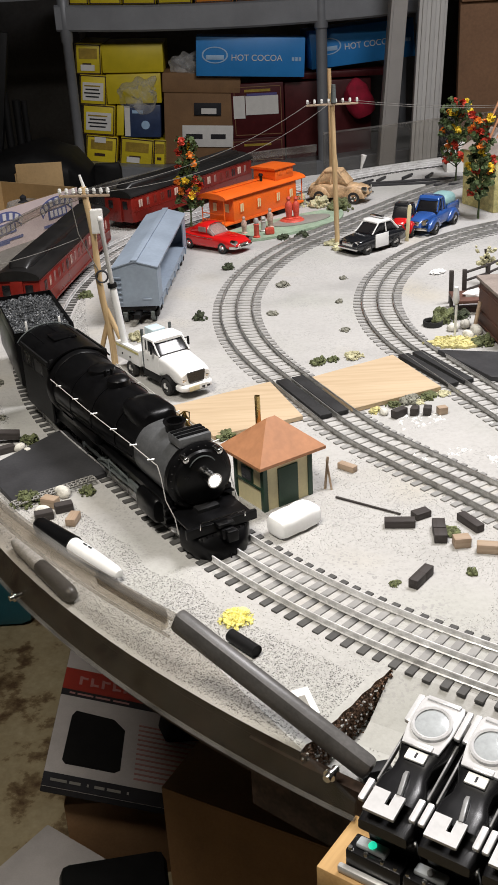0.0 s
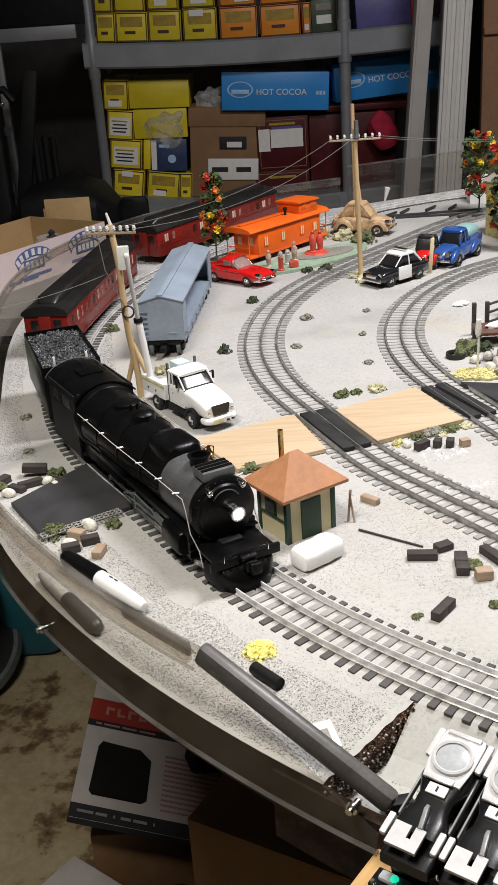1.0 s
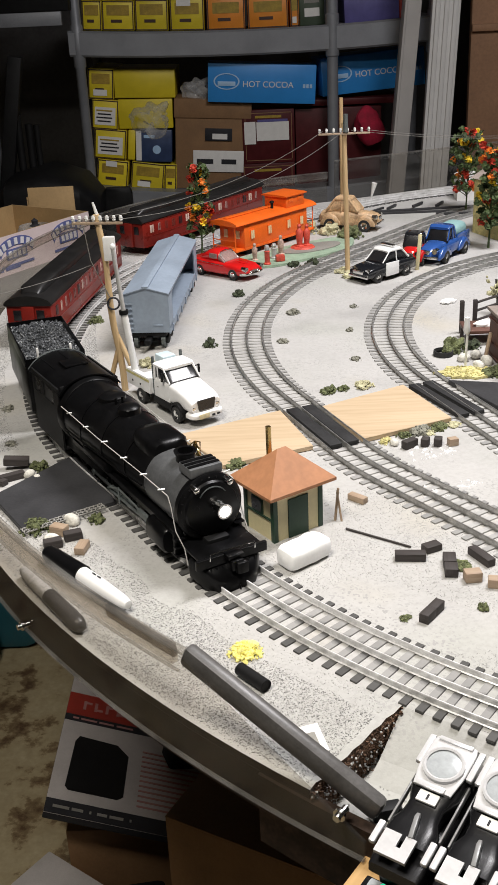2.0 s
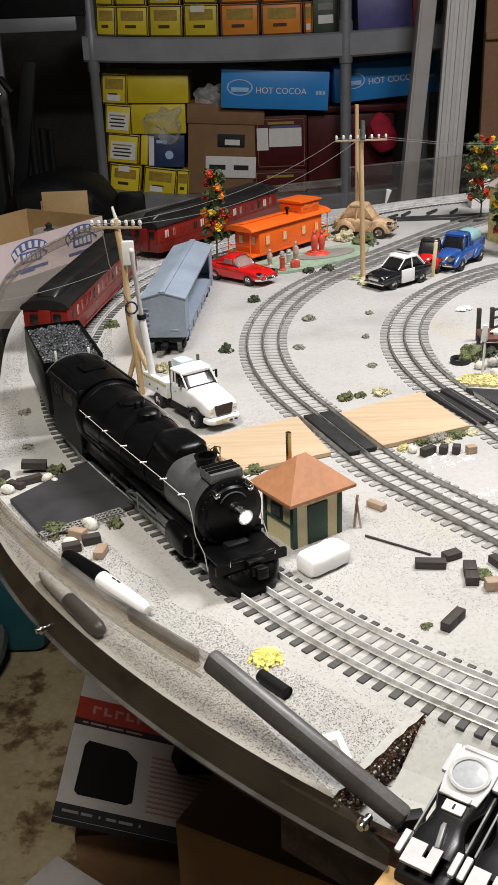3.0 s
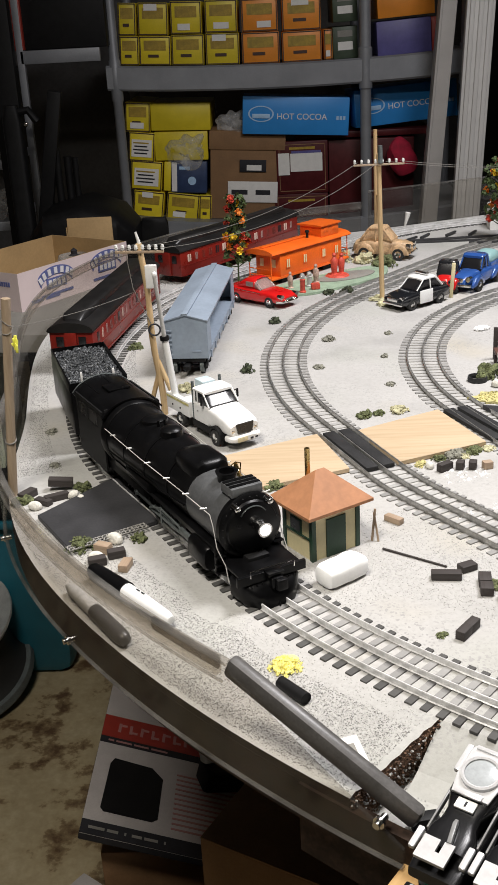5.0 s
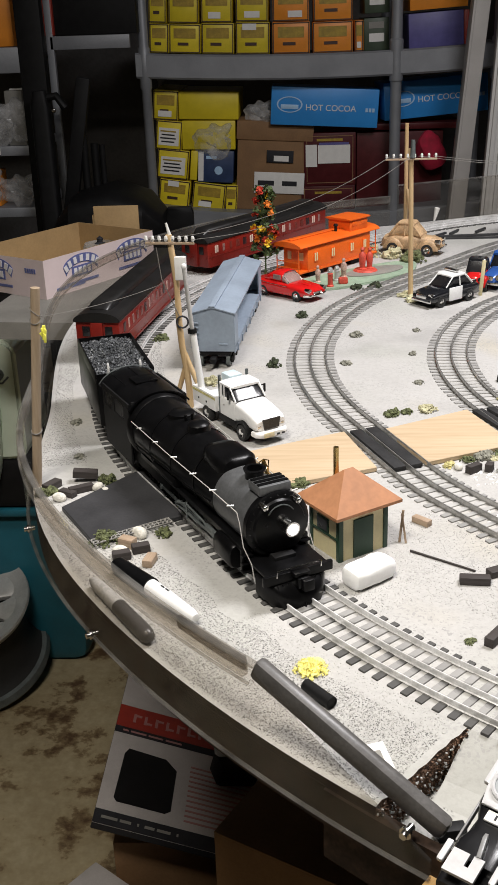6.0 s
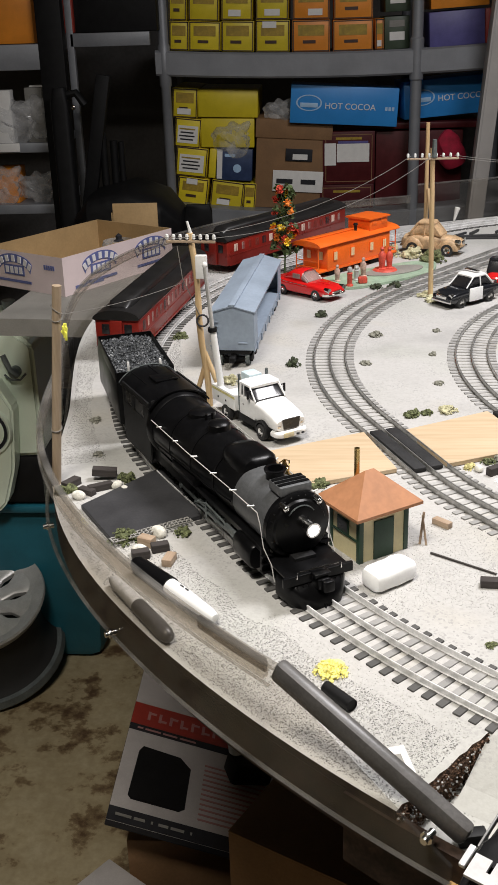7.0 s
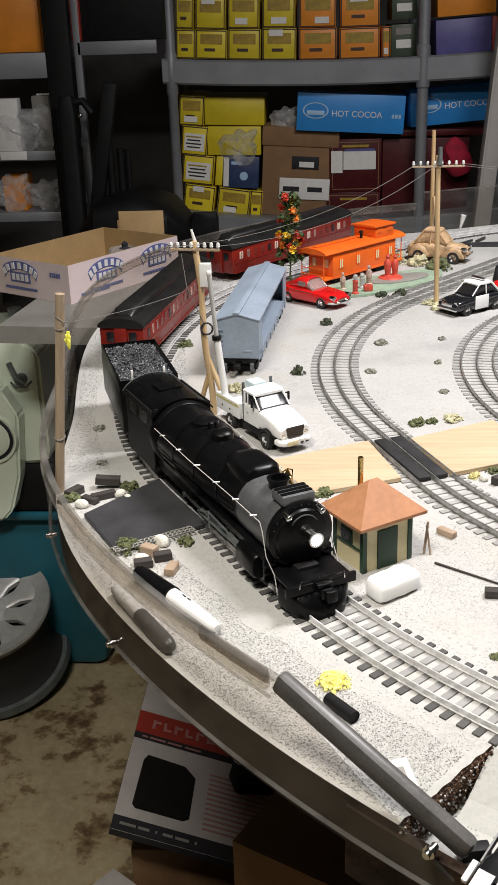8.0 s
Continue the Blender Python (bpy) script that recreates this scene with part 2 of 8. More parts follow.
M["stone"] = mk("pale_stone", (0.70, 0.68, 0.61), 0.85, var=0.25, scale=90, fine=400, bump=0.6, dist=0.001)
M["leaf"] = mk("dark_leaf", (0.065, 0.10, 0.03), 0.7, var=0.5, scale=90)
M["petal_red"] = mk("red_petal", (0.50, 0.045, 0.02), 0.7, var=0.35, scale=120)
M["petal_orange"] = mk("orange_petal", (0.80, 0.22, 0.02), 0.7, var=0.3, scale=120)
M["petal_yellow"] = mk("yellow_petal", (0.85, 0.58, 0.03), 0.7, var=0.25, scale=120)
M["acrylic"] = clear_sheet("clear_acrylic", (0.86, 0.845, 0.82), 0.05, 0.011)
M["acrylic_dark"] = clear_sheet("dark_acrylic", (0.58, 0.55, 0.52), 0.2, 0.05)
M["acrylic_sleeve"] = clear_sheet("acrylic_sleeve", (0.84, 0.81, 0.77), 0.06, 0.06)
M["acrylic_edge"] = clear_sheet("acrylic_edge", (0.74, 0.72, 0.69), 0.10, 0.08)
M["clear_bag"] = clear_sheet("clear_bag", (0.82, 0.83, 0.85), 0.12, 0.3)
M["channel"] = mk("grey_plastic_channel", (0.095, 0.091, 0.089), 0.38, var=0.3, scale=30)
M["marker_white"] = mk("white_plastic", (0.84, 0.84, 0.83), 0.35, var=0.05)
M["ink"] = mk("dark_ink", (0.03, 0.03, 0.035), 0.6, var=0.2)
M["paper"] = mk("white_paper", (0.80, 0.79, 0.76), 0.8, var=0.06)
M["shelf_steel"] = mk("grey_shelf_paint", (0.25, 0.26, 0.28), 0.45, 0.2, var=0.12, scale=12)
M["box_yellow"] = mk("yellow_carton", (0.86, 0.68, 0.025), 0.42, var=0.12, scale=15, vary=0.18)
M["box_orange"] = mk("orange_carton", (0.88, 0.30, 0.025), 0.42, var=0.12, scale=15, vary=0.15)
M["box_green"] = mk("dark_green_carton", (0.05, 0.075, 0.045), 0.45, var=0.15)
M["box_violet"] = mk("violet_carton", (0.11, 0.10, 0.30), 0.45, var=0.15)
M["box_blue"] = mk("navy_carton", (0.035, 0.06, 0.14), 0.4, var=0.2)
M["cocoa"] = mk("bright_blue_carton", (0.034, 0.28, 0.72), 0.38, var=0.08, scale=10)
M["maroon"] = mk("maroon_carton", (0.085, 0.014, 0.016), 0.4, var=0.2)
M["red_cloth"] = mk("crimson_cloth", (0.40, 0.01, 0.04), 0.85, var=0.3)
M["brown_line"] = mk("dark_brown_print", (0.05, 0.02, 0.012), 0.5, var=0.2)
M["print_dim"] = mk("faded_print", (0.40, 0.27, 0.03), 0.5, var=0.3)
M["pale_blue"] = mk("pale_blue_print", (0.42, 0.62, 0.85), 0.5, var=0.1)
M["cardboard"] = mk("brown_cardboard", (0.26, 0.145, 0.068), 0.75, var=0.14, scale=14, fine=220)
M["cardboard_in"] = mk("tan_cardboard", (0.38, 0.255, 0.12), 0.75, var=0.12, scale=14, fine=220)
M["carton_pink"] = mk("pale_pink_carton", (0.72, 0.60, 0.60), 0.55, var=0.06, scale=20)
M["logo_blue"] = mk("dusty_blue_print", (0.12, 0.14, 0.32), 0.5, var=0.15)
M["logo_pale"] = mk("pale_print", (0.72, 0.70, 0.72), 0.5, var=0.08)
M["mint"] = mk("mint_green_enamel", (0.78, 0.88, 0.74), 0.3, var=0.05, scale=12, coat=0.3)
M["teal"] = mk("teal_plastic", (0.012, 0.115, 0.16), 0.4, var=0.2, scale=8)
M["alloy"] = mk("cast_aluminium", (0.55, 0.545, 0.53), 0.40, 0.35, var=0.15, scale=30)
M["alloy_dark"] = mk("dull_steel", (0.16, 0.18, 0.18), 0.5, 0.6, var=0.3, scale=20)
M["tool_blue"] = mk("pale_blue_plastic", (0.60, 0.73, 0.78), 0.4, var=0.08)
# Pink and white carton print, darkened to look shaded under the table.
M["dull_pink"] = mk("shaded_pink_print", (0.42, 0.20, 0.19), 0.5, var=0.1)
M["carton_paper"] = mk("shaded_carton_print", (0.50, 0.465, 0.455), 0.6, var=0.1, scale=20)
M["carton_red"] = mk("red_carton_print", (0.34, 0.035, 0.022), 0.45, var=0.15)
M["bench"] = mk("grey_bench_top", (0.27, 0.26, 0.235), 0.6, var=0.2, scale=10)
M["throttle"] = mk("gloss_black_plastic", (0.009, 0.009, 0.010), 0.24, var=0.1, scale=30, bump=0.04)
M["throttle_top"] = mk("silver_plastic", (0.62, 0.62, 0.63), 0.22, 0.15, var=0.08, scale=40)
M["throttle_grey"] = mk("grey_plastic", (0.22, 0.22, 0.22), 0.3, var=0.15)
M["dial"] = mk("frosted_dial", (0.50, 0.53, 0.55), 0.12, 0.2, var=0.15, scale=60)
M["green_led"] = glow("green_lamp", (0.02, 0.75, 0.45), 0.9)
M["board"] = wood_material("varnished_board", (0.52, 0.33, 0.14), (0.38, 0.22, 0.08), "Y", 60)
M["figure"] = mk("painted_figure", (0.50, 0.34, 0.28), 0.6, var=0.5, scale=140)
M["figure_red"] = mk("red_painted_figure", (0.60, 0.08, 0.05), 0.5, var=0.3, scale=140)
M["brown_bldg"] = mk("brown_moulded_wall", (0.12, 0.055, 0.04), 0.6, var=0.25, scale=50)
M["grey_roof"] = mk("grey_brown_roof", (0.30, 0.25, 0.22), 0.75, var=0.2, scale=40)
M["jamb"] = mk("white_trim_paint", (0.66, 0.65, 0.63), 0.45, var=0.06, scale=8)
M["jamb_grey"] = mk("grey_trim_paint", (0.44, 0.42, 0.40), 0.5, var=0.12, scale=8)
M["handrail"] = mk("silver_paint", (0.62, 0.61, 0.58), 0.35, 0.25, var=0.1)
M["amber_glass"] = mk("amber_window", (0.20, 0.13, 0.075), 0.3, var=0.3)
M["bumper_cream"] = mk("yellowed_plastic", (0.66, 0.58, 0.38), 0.5, var=0.2)
M["grit_dark"] = mk("dark_grit", (0.23, 0.226, 0.218), 0.9, var=0.4, scale=300, fine=900)
M["pale_glass"] = mk("pale_window", (0.34, 0.22, 0.20), 0.25, var=0.3)
M["net_grey"] = mk("greyed_net", (0.36, 0.35, 0.33), 0.7, var=0.2)
M["wire"] = mk("grey_thread", (0.19, 0.18, 0.165), 0.6, var=0.1)
M["insulator"] = mk("glass_insulator", (0.70, 0.70, 0.68), 0.2, var=0.1)

for dull in ("black_matt", "ink", "fascia", "darkwood", "asphalt", "rubber", "maroon", "wall"):
    M[dull].node_tree.nodes["Principled BSDF"].inputs["Specular IOR Level"].default_value = 0.2
M["black"].node_tree.nodes["Principled BSDF"].inputs["Specular IOR Level"].default_value = 0.16

# ---------------- mesh helpers ----------------


def grow(bm, verts, m):
    bmesh.ops.transform(bm, matrix=m, verts=verts)


def box(bm, c, s, bev=0.0, m=None):
    vs = bmesh.ops.create_cube(bm, size=1.0)["verts"]
    grow(bm, vs, Matrix.Translation(c) @ Matrix.Diagonal((*s, 1)))
    if bev:
        es = list({e for v in vs for e in v.link_edges})
        r = bmesh.ops.bevel(bm, geom=es, offset=bev, segments=2, affect="EDGES", profile=0.5)
        vs = list({v for f in r["faces"] for v in f.verts} | {v for v in vs if v.is_valid})
    if m is not None:
        grow(bm, vs, m)
    return vs


def cyl(bm, a, b, r1, r2=None, seg=14):
    a, b = Vector(a), Vector(b)
    d = b - a
    vs = bmesh.ops.create_cone(bm, cap_ends=True, segments=seg, radius1=r1, radius2=r1 if r2 is None else r2, depth=d.length)["verts"]
    grow(bm, vs, Matrix.Translation((a + b) / 2) @ d.to_track_quat("Z", "Y").to_matrix().to_4x4())
    return vs


def ball(bm, c, r, squash=(1, 1, 1), div=2, rough=0.0, freq=60.0):
    vs = bmesh.ops.create_icosphere(bm, subdivisions=div, radius=1.0)["verts"]
    c = Vector(c)
    for v in vs:
        k = 1.0 + rough * noise.noise((v.co * r + c) * freq)
        v.co = Vector((v.co.x * squash[0], v.co.y * squash[1], v.co.z * squash[2])) * r * k + c
    return vs


def lathe(bm, prof, seg=24, m=None):
    """Turn a profile of (radius, height) round z."""
    rings = []
    for r, z in prof:
        if r < 1e-6:
            rings.append([bm.verts.new((0, 0, z))])
        else:
            rings.append([bm.verts.new((r * math.cos(2 * math.pi * i / seg), r * math.sin(2 * math.pi * i / seg), z)) for i in range(seg)])
    for p, q in zip(rings, rings[1:]):
        for i in range(seg):
            j = (i + 1) % seg
            quad = [p[i % len(p)], p[j % len(p)], q[j % len(q)], q[i % len(q)]]
            quad = list(dict.fromkeys(quad))
            if len(quad) > 2:
                bm.faces.new(quad)
    vs = [v for ring in rings for v in ring]
    if m is not None:
        grow(bm, vs, m)
    return vs


def loft(bm, sections, n=16, m=None):
    """Sections (x, half width, bottom, top, squareness) joined along x; squareness 1 is round, 0.2 boxy."""
    rings = []
    for x, hw, z0, z1, e in sections:
        ring = []
        for i in range(n):
            a = 2 * math.pi * (i + 0.5) / n
            c, s = math.cos(a), math.sin(a)
            y = hw * math.copysign(abs(c) ** e, c)
            z = (z0 + z1) / 2 + (z1 - z0) / 2 * math.copysign(abs(s) ** e, s)
            ring.append(bm.verts.new((x, y, z)))
        rings.append(ring)
    for p, q in zip(rings, rings[1:]):
        for i in range(n):
            j = (i + 1) % n
            bm.faces.new((p[i], p[j], q[j], q[i]))
    bm.faces.new(rings[0][::-1])
    bm.faces.new(rings[-1])
    vs = [v for ring in rings for v in ring]
    if m is not None:
        grow(bm, vs, m)
    return vs


def prism(bm, poly, depth, m=None):
    """A polygon in x, z drawn out along y, centred."""
    a = [bm.verts.new((x, -depth / 2, z)) for x, z in poly]
    b = [bm.verts.new((x, depth / 2, z)) for x, z in poly]
    bm.faces.new(a)
    bm.faces.new(b[::-1])
    for i in range(len(poly)):
        j = (i + 1) % len(poly)
        bm.faces.new((a[j], a[i], b[i], b[j]))
    if m is not None:
        grow(bm, a + b, m)
    return a + b


def sweep(bm, pts, ups, section, closed_ends=True):
    """A section of (side, up) carried along points whose sideways directions are given."""
    rings = []
    for p, s in zip(pts, ups):
        rings.append([bm.verts.new(Vector(p) + Vector(s) * a + Vector((0, 0, b))) for a, b in section])
    n = len(section)
    for p, q in zip(rings, rings[1:]):
        for i in range(n):
            j = (i + 1) % n
            bm.faces.new((p[i], p[j], q[j], q[i]))
    if closed_ends:
        bm.faces.new(rings[0][::-1])
        bm.faces.new(rings[-1])


def tube(bm, pts, r, seg=6):
    pipe(bm, [Vector(p) for p in pts], [r] * len(pts), seg)


def mesh_of(name, bm, mat, smooth=False):
    bmesh.ops.recalc_face_normals(bm, faces=bm.faces[:])
    me = bpy.data.meshes.new(name)
    bm.to_mesh(me)
    bm.free()
    me.materials.append(M[mat])
    if smooth:
        me.shade_smooth()
        me.set_sharp_from_angle(angle=radians(38))
    return me


def part(name, bm, mat, parent, label="", smooth=True, m=None):
    ob = new(name, mesh_of(name, bm, mat, smooth))
    ob.parent = parent
    if m is not None:
        ob.matrix_basis = m
    if label:
        tagged(ob, label)
    return ob


def share(name, me, parent, m):
    ob = new(name, me)
    ob.parent = parent
    ob.matrix_basis = m
    return ob


def thing(name, m, label, category, group="", kind=""):
    ob = new(name)
    ob.empty_display_size = 0.02
    ob.matrix_basis = m
    return tagged(ob, label, category, group, kind)


def solo(name, bm, mat, m, label, category, group="", kind="", smooth=True):
    ob = new(name, mesh_of(name, bm, mat, smooth))
    ob.matrix_basis = m
    return tagged(ob, label, category, group, kind)


def B():
    return bmesh.new()


def word_part(name, body, size, mat, parent, m, label=""):
    cu = bpy.data.curves.new(name, "FONT")
    cu.body, cu.size, cu.extrude, cu.align_x, cu.align_y = body, size, 0.0006, "CENTER", "CENTER"
    tmp = bpy.data.objects.new(name, cu)
    me = bpy.data.meshes.new_from_object(tmp)
    bpy.data.objects.remove(tmp)
    me.materials.clear()
    me.materials.append(M[mat])
    ob = share(name, me, parent, m)
    if label:
        tagged(ob, label)
    return ob


def lattice(bm, xs, zs, holes, thick, m=None):
    """A plate in x, z with rectangular openings at the given cells, one closed piece."""
    grid = [[bm.verts.new((x, 0, z)) for z in zs] for x in xs]
    faces = []
    for i in range(len(xs) - 1):
        for j in range(len(zs) - 1):
            if (i, j) not in holes:
                faces.append(bm.faces.new((grid[i][j], grid[i + 1][j], grid[i + 1][j + 1], grid[i][j + 1])))
    for col in grid:
        for v in col:
            if not v.link_faces:
                bm.verts.remove(v)
    r = bmesh.ops.extrude_face_region(bm, geom=faces)
    bmesh.ops.translate(bm, vec=(0, thick, 0), verts=[v for v in r["geom"] if isinstance(v, bmesh.types.BMVert)])
    if m is not None:
        grow(bm, bm.verts[:], m)


def pipe(bm, pts, radii, seg=12):
    """One closed bent tube through points, upright sections."""
    rings = []
    for i, (p, r) in enumerate(zip(pts, radii)):
        d = (Vector(pts[min(i + 1, len(pts) - 1)]) - Vector(pts[max(i - 1, 0)])).to_track_quat("Z", "Y").to_matrix()
        rings.append([bm.verts.new(Vector(p) + d @ Vector((r * math.cos(2 * math.pi * k / seg), r * math.sin(2 * math.pi * k / seg), 0))) for k in range(seg)])
    for a, b in zip(rings, rings[1:]):
        for k in range(seg):
            j = (k + 1) % seg
            bm.faces.new((a[k], a[j], b[j], b[k]))
    bm.faces.new(rings[0][::-1])
    bm.faces.new(rings[-1])


TOP = 1.0  # layout surface
OC, OR = Vector((0.626, 1.225, 0)), 0.8575  # outer loop
rng = random.Random(7)


def view_warp(x, y):
    """Warps the drawn loops and table edge to fit the camera's view."""
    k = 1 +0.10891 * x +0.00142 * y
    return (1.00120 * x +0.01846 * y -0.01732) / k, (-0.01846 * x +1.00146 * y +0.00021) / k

# ---------------- room ----------------


def room():
    def slab(name, c, s, mat, label, cat):
        bm = B()
        box(bm, (0, 0, 0), s)
        solo(name, bm, mat, pose(*c), label, cat, kind="structure", smooth=False)

    slab("floor", (0.2, 0.9, -0.05), (6.4, 7.4, 0.1), "floor", "tan concrete floor with peeling brown stains", "floor")
    slab("ceiling", (0.2, 0.9, 2.75), (6.4, 7.4, 0.1), "ceiling", "plain dull ceiling of the room", "ceiling")
    slab("wall_north", (0.2, 4.55, 1.35), (6.4, 0.1, 2.7), "wall", "grey painted wall behind the shelving", "wall")
    slab("wall_south", (0.2, -2.75, 1.35), (6.4, 0.1, 2.7), "wall", "grey painted wall of the room", "wall")
    slab("wall_west", (-2.95, 0.9, 1.35), (0.1, 7.2, 2.7), "wall", "grey painted wall of the room", "wall")
    slab("wall_east", (3.35, 0.9, 1.35), (0.1, 7.2, 2.7), "wall", "grey painted wall of the room", "wall")


room()


def trims():
    # a grey stud and a grooved white board leaning beside the shelving
    t = thing("leaning_trim", pose(0.51, 3.3, 0), "grey stud and grooved white casing board leaning beside shelving", "trim", kind="structure")
    bm = B()
    box(bm, (0, 0.01, 1.3), (0.052, 0.05, 2.6), 0.004)
    box(bm, (-0.021, -0.02, 1.3), (0.008, 0.012, 2.6), 0.002)
    part("stud", bm, "jamb_grey", t, m=pose(-0.092, 0, 0, 0, 4.4, 0))
    bm = B()
    box(bm, (0, 0.0, 1.3), (0.084, 0.03, 2.6), 0.003)
    for k in (-0.026, 0.0, 0.026):
        box(bm, (k, -0.018, 1.3), (0.014, 0.01, 2.6), 0.003)
    part("casing_board", bm, "jamb", t, m=pose(0.049, 0, 0, 0, 2.6, 0))
    bm = B()
    box(bm, (0, 0, 0), (1.6, 0.03, 2.4), 0.003)
    box(bm, (0, -0.02, 0.05), (1.6, 0.02, 0.02), 0.002)
    solo("brown_panel", bm, "wall_brown", pose(1.50, 3.33, 1.2), "large brown hardboard panel behind the layout", "panel", kind="structure")


trims()

# ---------------- layout table ----------------


def drawn(deg, r, z=0.0):
    a = radians(deg)
    return Vector((OC.x + r * math.cos(a), OC.y + r * math.sin(a), z))


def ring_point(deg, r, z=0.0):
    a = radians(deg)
    return Vector((*view_warp(OC.x + r * math.cos(a), OC.y + r * math.sin(a)), z))


EDGE = 0.984


def edge(deg):
    """The table's radius: round, but a little flattened on one side."""
    return EDGE - 0.052 * math.exp(-(((deg - 192) / (12.5 if deg > 192 else 20)) ** 2))


def rim_point(deg, d, z=0.0):
    return ring_point(deg, edge(deg) + d, z)


FAR_WAY = Vector((0.915, 0.403, 0))  # the straight far edge


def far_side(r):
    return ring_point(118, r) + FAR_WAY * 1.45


def plate(bm, poly, z0, z1):
    a = [bm.verts.new((p[0], p[1], z0)) for p in poly]
    b = [bm.verts.new((p[0], p[1], z1)) for p in poly]
    bm.faces.new(a[::-1])
    bm.faces.new(b)
    for i in range(len(poly)):
        j = (i + 1) % len(poly)
        bm.faces.new((a[i], a[j], b[j], b[i]))


def table():
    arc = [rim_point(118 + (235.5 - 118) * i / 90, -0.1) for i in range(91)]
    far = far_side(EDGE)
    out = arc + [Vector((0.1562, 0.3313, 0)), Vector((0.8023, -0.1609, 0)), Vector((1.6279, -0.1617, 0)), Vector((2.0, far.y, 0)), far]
    t = thing("layout_table", pose(0, 0, 0), "large curved train table with dark brown edge", "table", kind="structure")
    bm = B()
    plate(bm, out, 0.94, 0.974)
    part("table_board", bm, "fascia", t, smooth=False)
    for x, y in ((0.75, 1.3), (0.8, 0.5), (1.7, 0.3), (1.7, 2.3), (0.75, 2.0)):
        bm = B()
        box(bm, (x, y, 0.47), (0.07, 0.07, 0.94), 0.004)
        part("table_leg", bm, "fascia", t)
    bm = B()
    plate(bm, [ring_point(232.5, EDGE - 0.006), Vector((0.0915, 0.523, 0)), Vector((0.8463, -0.0157, 0)), Vector((0.8025, -0.1518, 0)), ring_point(235.4, EDGE - 0.006)], 0.974, 0.977)
    part("lower_ground", bm, "plaster", t, "grey gritty ground on a lower step", smooth=False)
    # upper ground sheet with a broken, corky rim
    poly = [rim_point(118 + (233.2 - 118) * i / 90, -0.004) for i in range(91)]
    a, b = poly[-1], Vector((0.0912, 0.5082, 0))
    for i in range(1, 14):
        k = i / 14
        poly.append(a.lerp(b, k) + Vector((0.77, -0.63, 0)) * (0.0025 * noise.noise((i * 1.7, 0, 0))))
    poly += [b, Vector((0.8459, -0.0339, 0)), Vector((1.6298, -0.0466, 0)), Vector((2.0, far.y - 0.01, 0)), far - Vector((0, 0.004, 0))]
    for name, z0, z1, mat, label in (("ground", 0.9945, TOP, "plaster", "off-white plaster ground sprinkled with grit"), ("ground_board", 0.966, 0.9943, "fascia", "dark brown board under the plaster")):
        bm = B()
        plate(bm, poly, z0, z1)
        top = part(name, bm, mat, t, label, smooth=False)
        top.data.materials.append(M["cork"])
        top.data.materials.append(M["fascia"])
        for p in top.data.polygons:
            if abs(p.normal.z) < 0.5:
                p.material_index = 1 if p.normal.x > 0.2 and p.normal.y < -0.2 else 2
    bm = B()
    angles = [231.2 + 5.0 * i / 24 for i in range(25)]
    sweep(bm, [rim_point(k, -0.006, 0.0) for k in angles], [(math.cos(radians(k)), math.sin(radians(k)), 0) for k in angles], [(-0.003, 0.945), (0.004, 0.945), (0.004, 0.9935), (-0.003, 0.9935)])
    part("fascia_strip", bm, "fascia", t, "dark brown strip along the table edge", smooth=False)
    # crumbs along the broken rim
    bm = B()
    for i in range(950):
        k = rng.random()
        p = a.lerp(b, k)
        ball(bm, (p.x + rng.uniform(-0.0005, 0.0025), p.y - rng.uniform(-0.0005, 0.0025), 0.976 + 0.024 * rng.random()), rng.uniform(0.0003, 0.0008), (1, 1, 1), 1, 0.9, 1400)
    part("crumbled_rim", bm, "cork", t, "rusty brown crumbled edge")
    bm = B()
    for i in range(150):
        p = a.lerp(b, rng.random())
        ball(bm, (p.x + rng.uniform(0.0005, 0.003), p.y - rng.uniform(0.0005, 0.003), 0.978 + 0.022 * rng.random()), rng.uniform(0.0004, 0.0009), (1, 1, 1), 1, 0.5, 900)
    part("pale_crumbs", bm, "pebble", t, "pale crumbs stuck in the broken edge")
    # plaster bank down to the lower step, sloped gently so that it looks lit
    bm = B()
    prism(bm, [(0, 0.0), (0, 0.0236), (-0.0040, 0.0230), (-0.016, 0.0165), (-0.034, 0.006), (-0.050, 0.0)], 0.55, pose(0.0912, 0.5082, 0.9765, 0, 0, 56) @ pose(0.0, -0.275, 0))
    part("plaster_bank", bm, "plaster", t, smooth=False)
    # raised dark strip drawn as a dark line along the bank's foot
    bm = B()
    box(bm, (0, 0, 0), (0.30, 0.002, 0.0024), 0.0006)
    part("base_dark_strip", bm, "fascia", t, m=pose(0.2121, 0.4186, 0.978, 0, 0, -35.7) @ pose(-0.012, -0.0255, 0))


table()


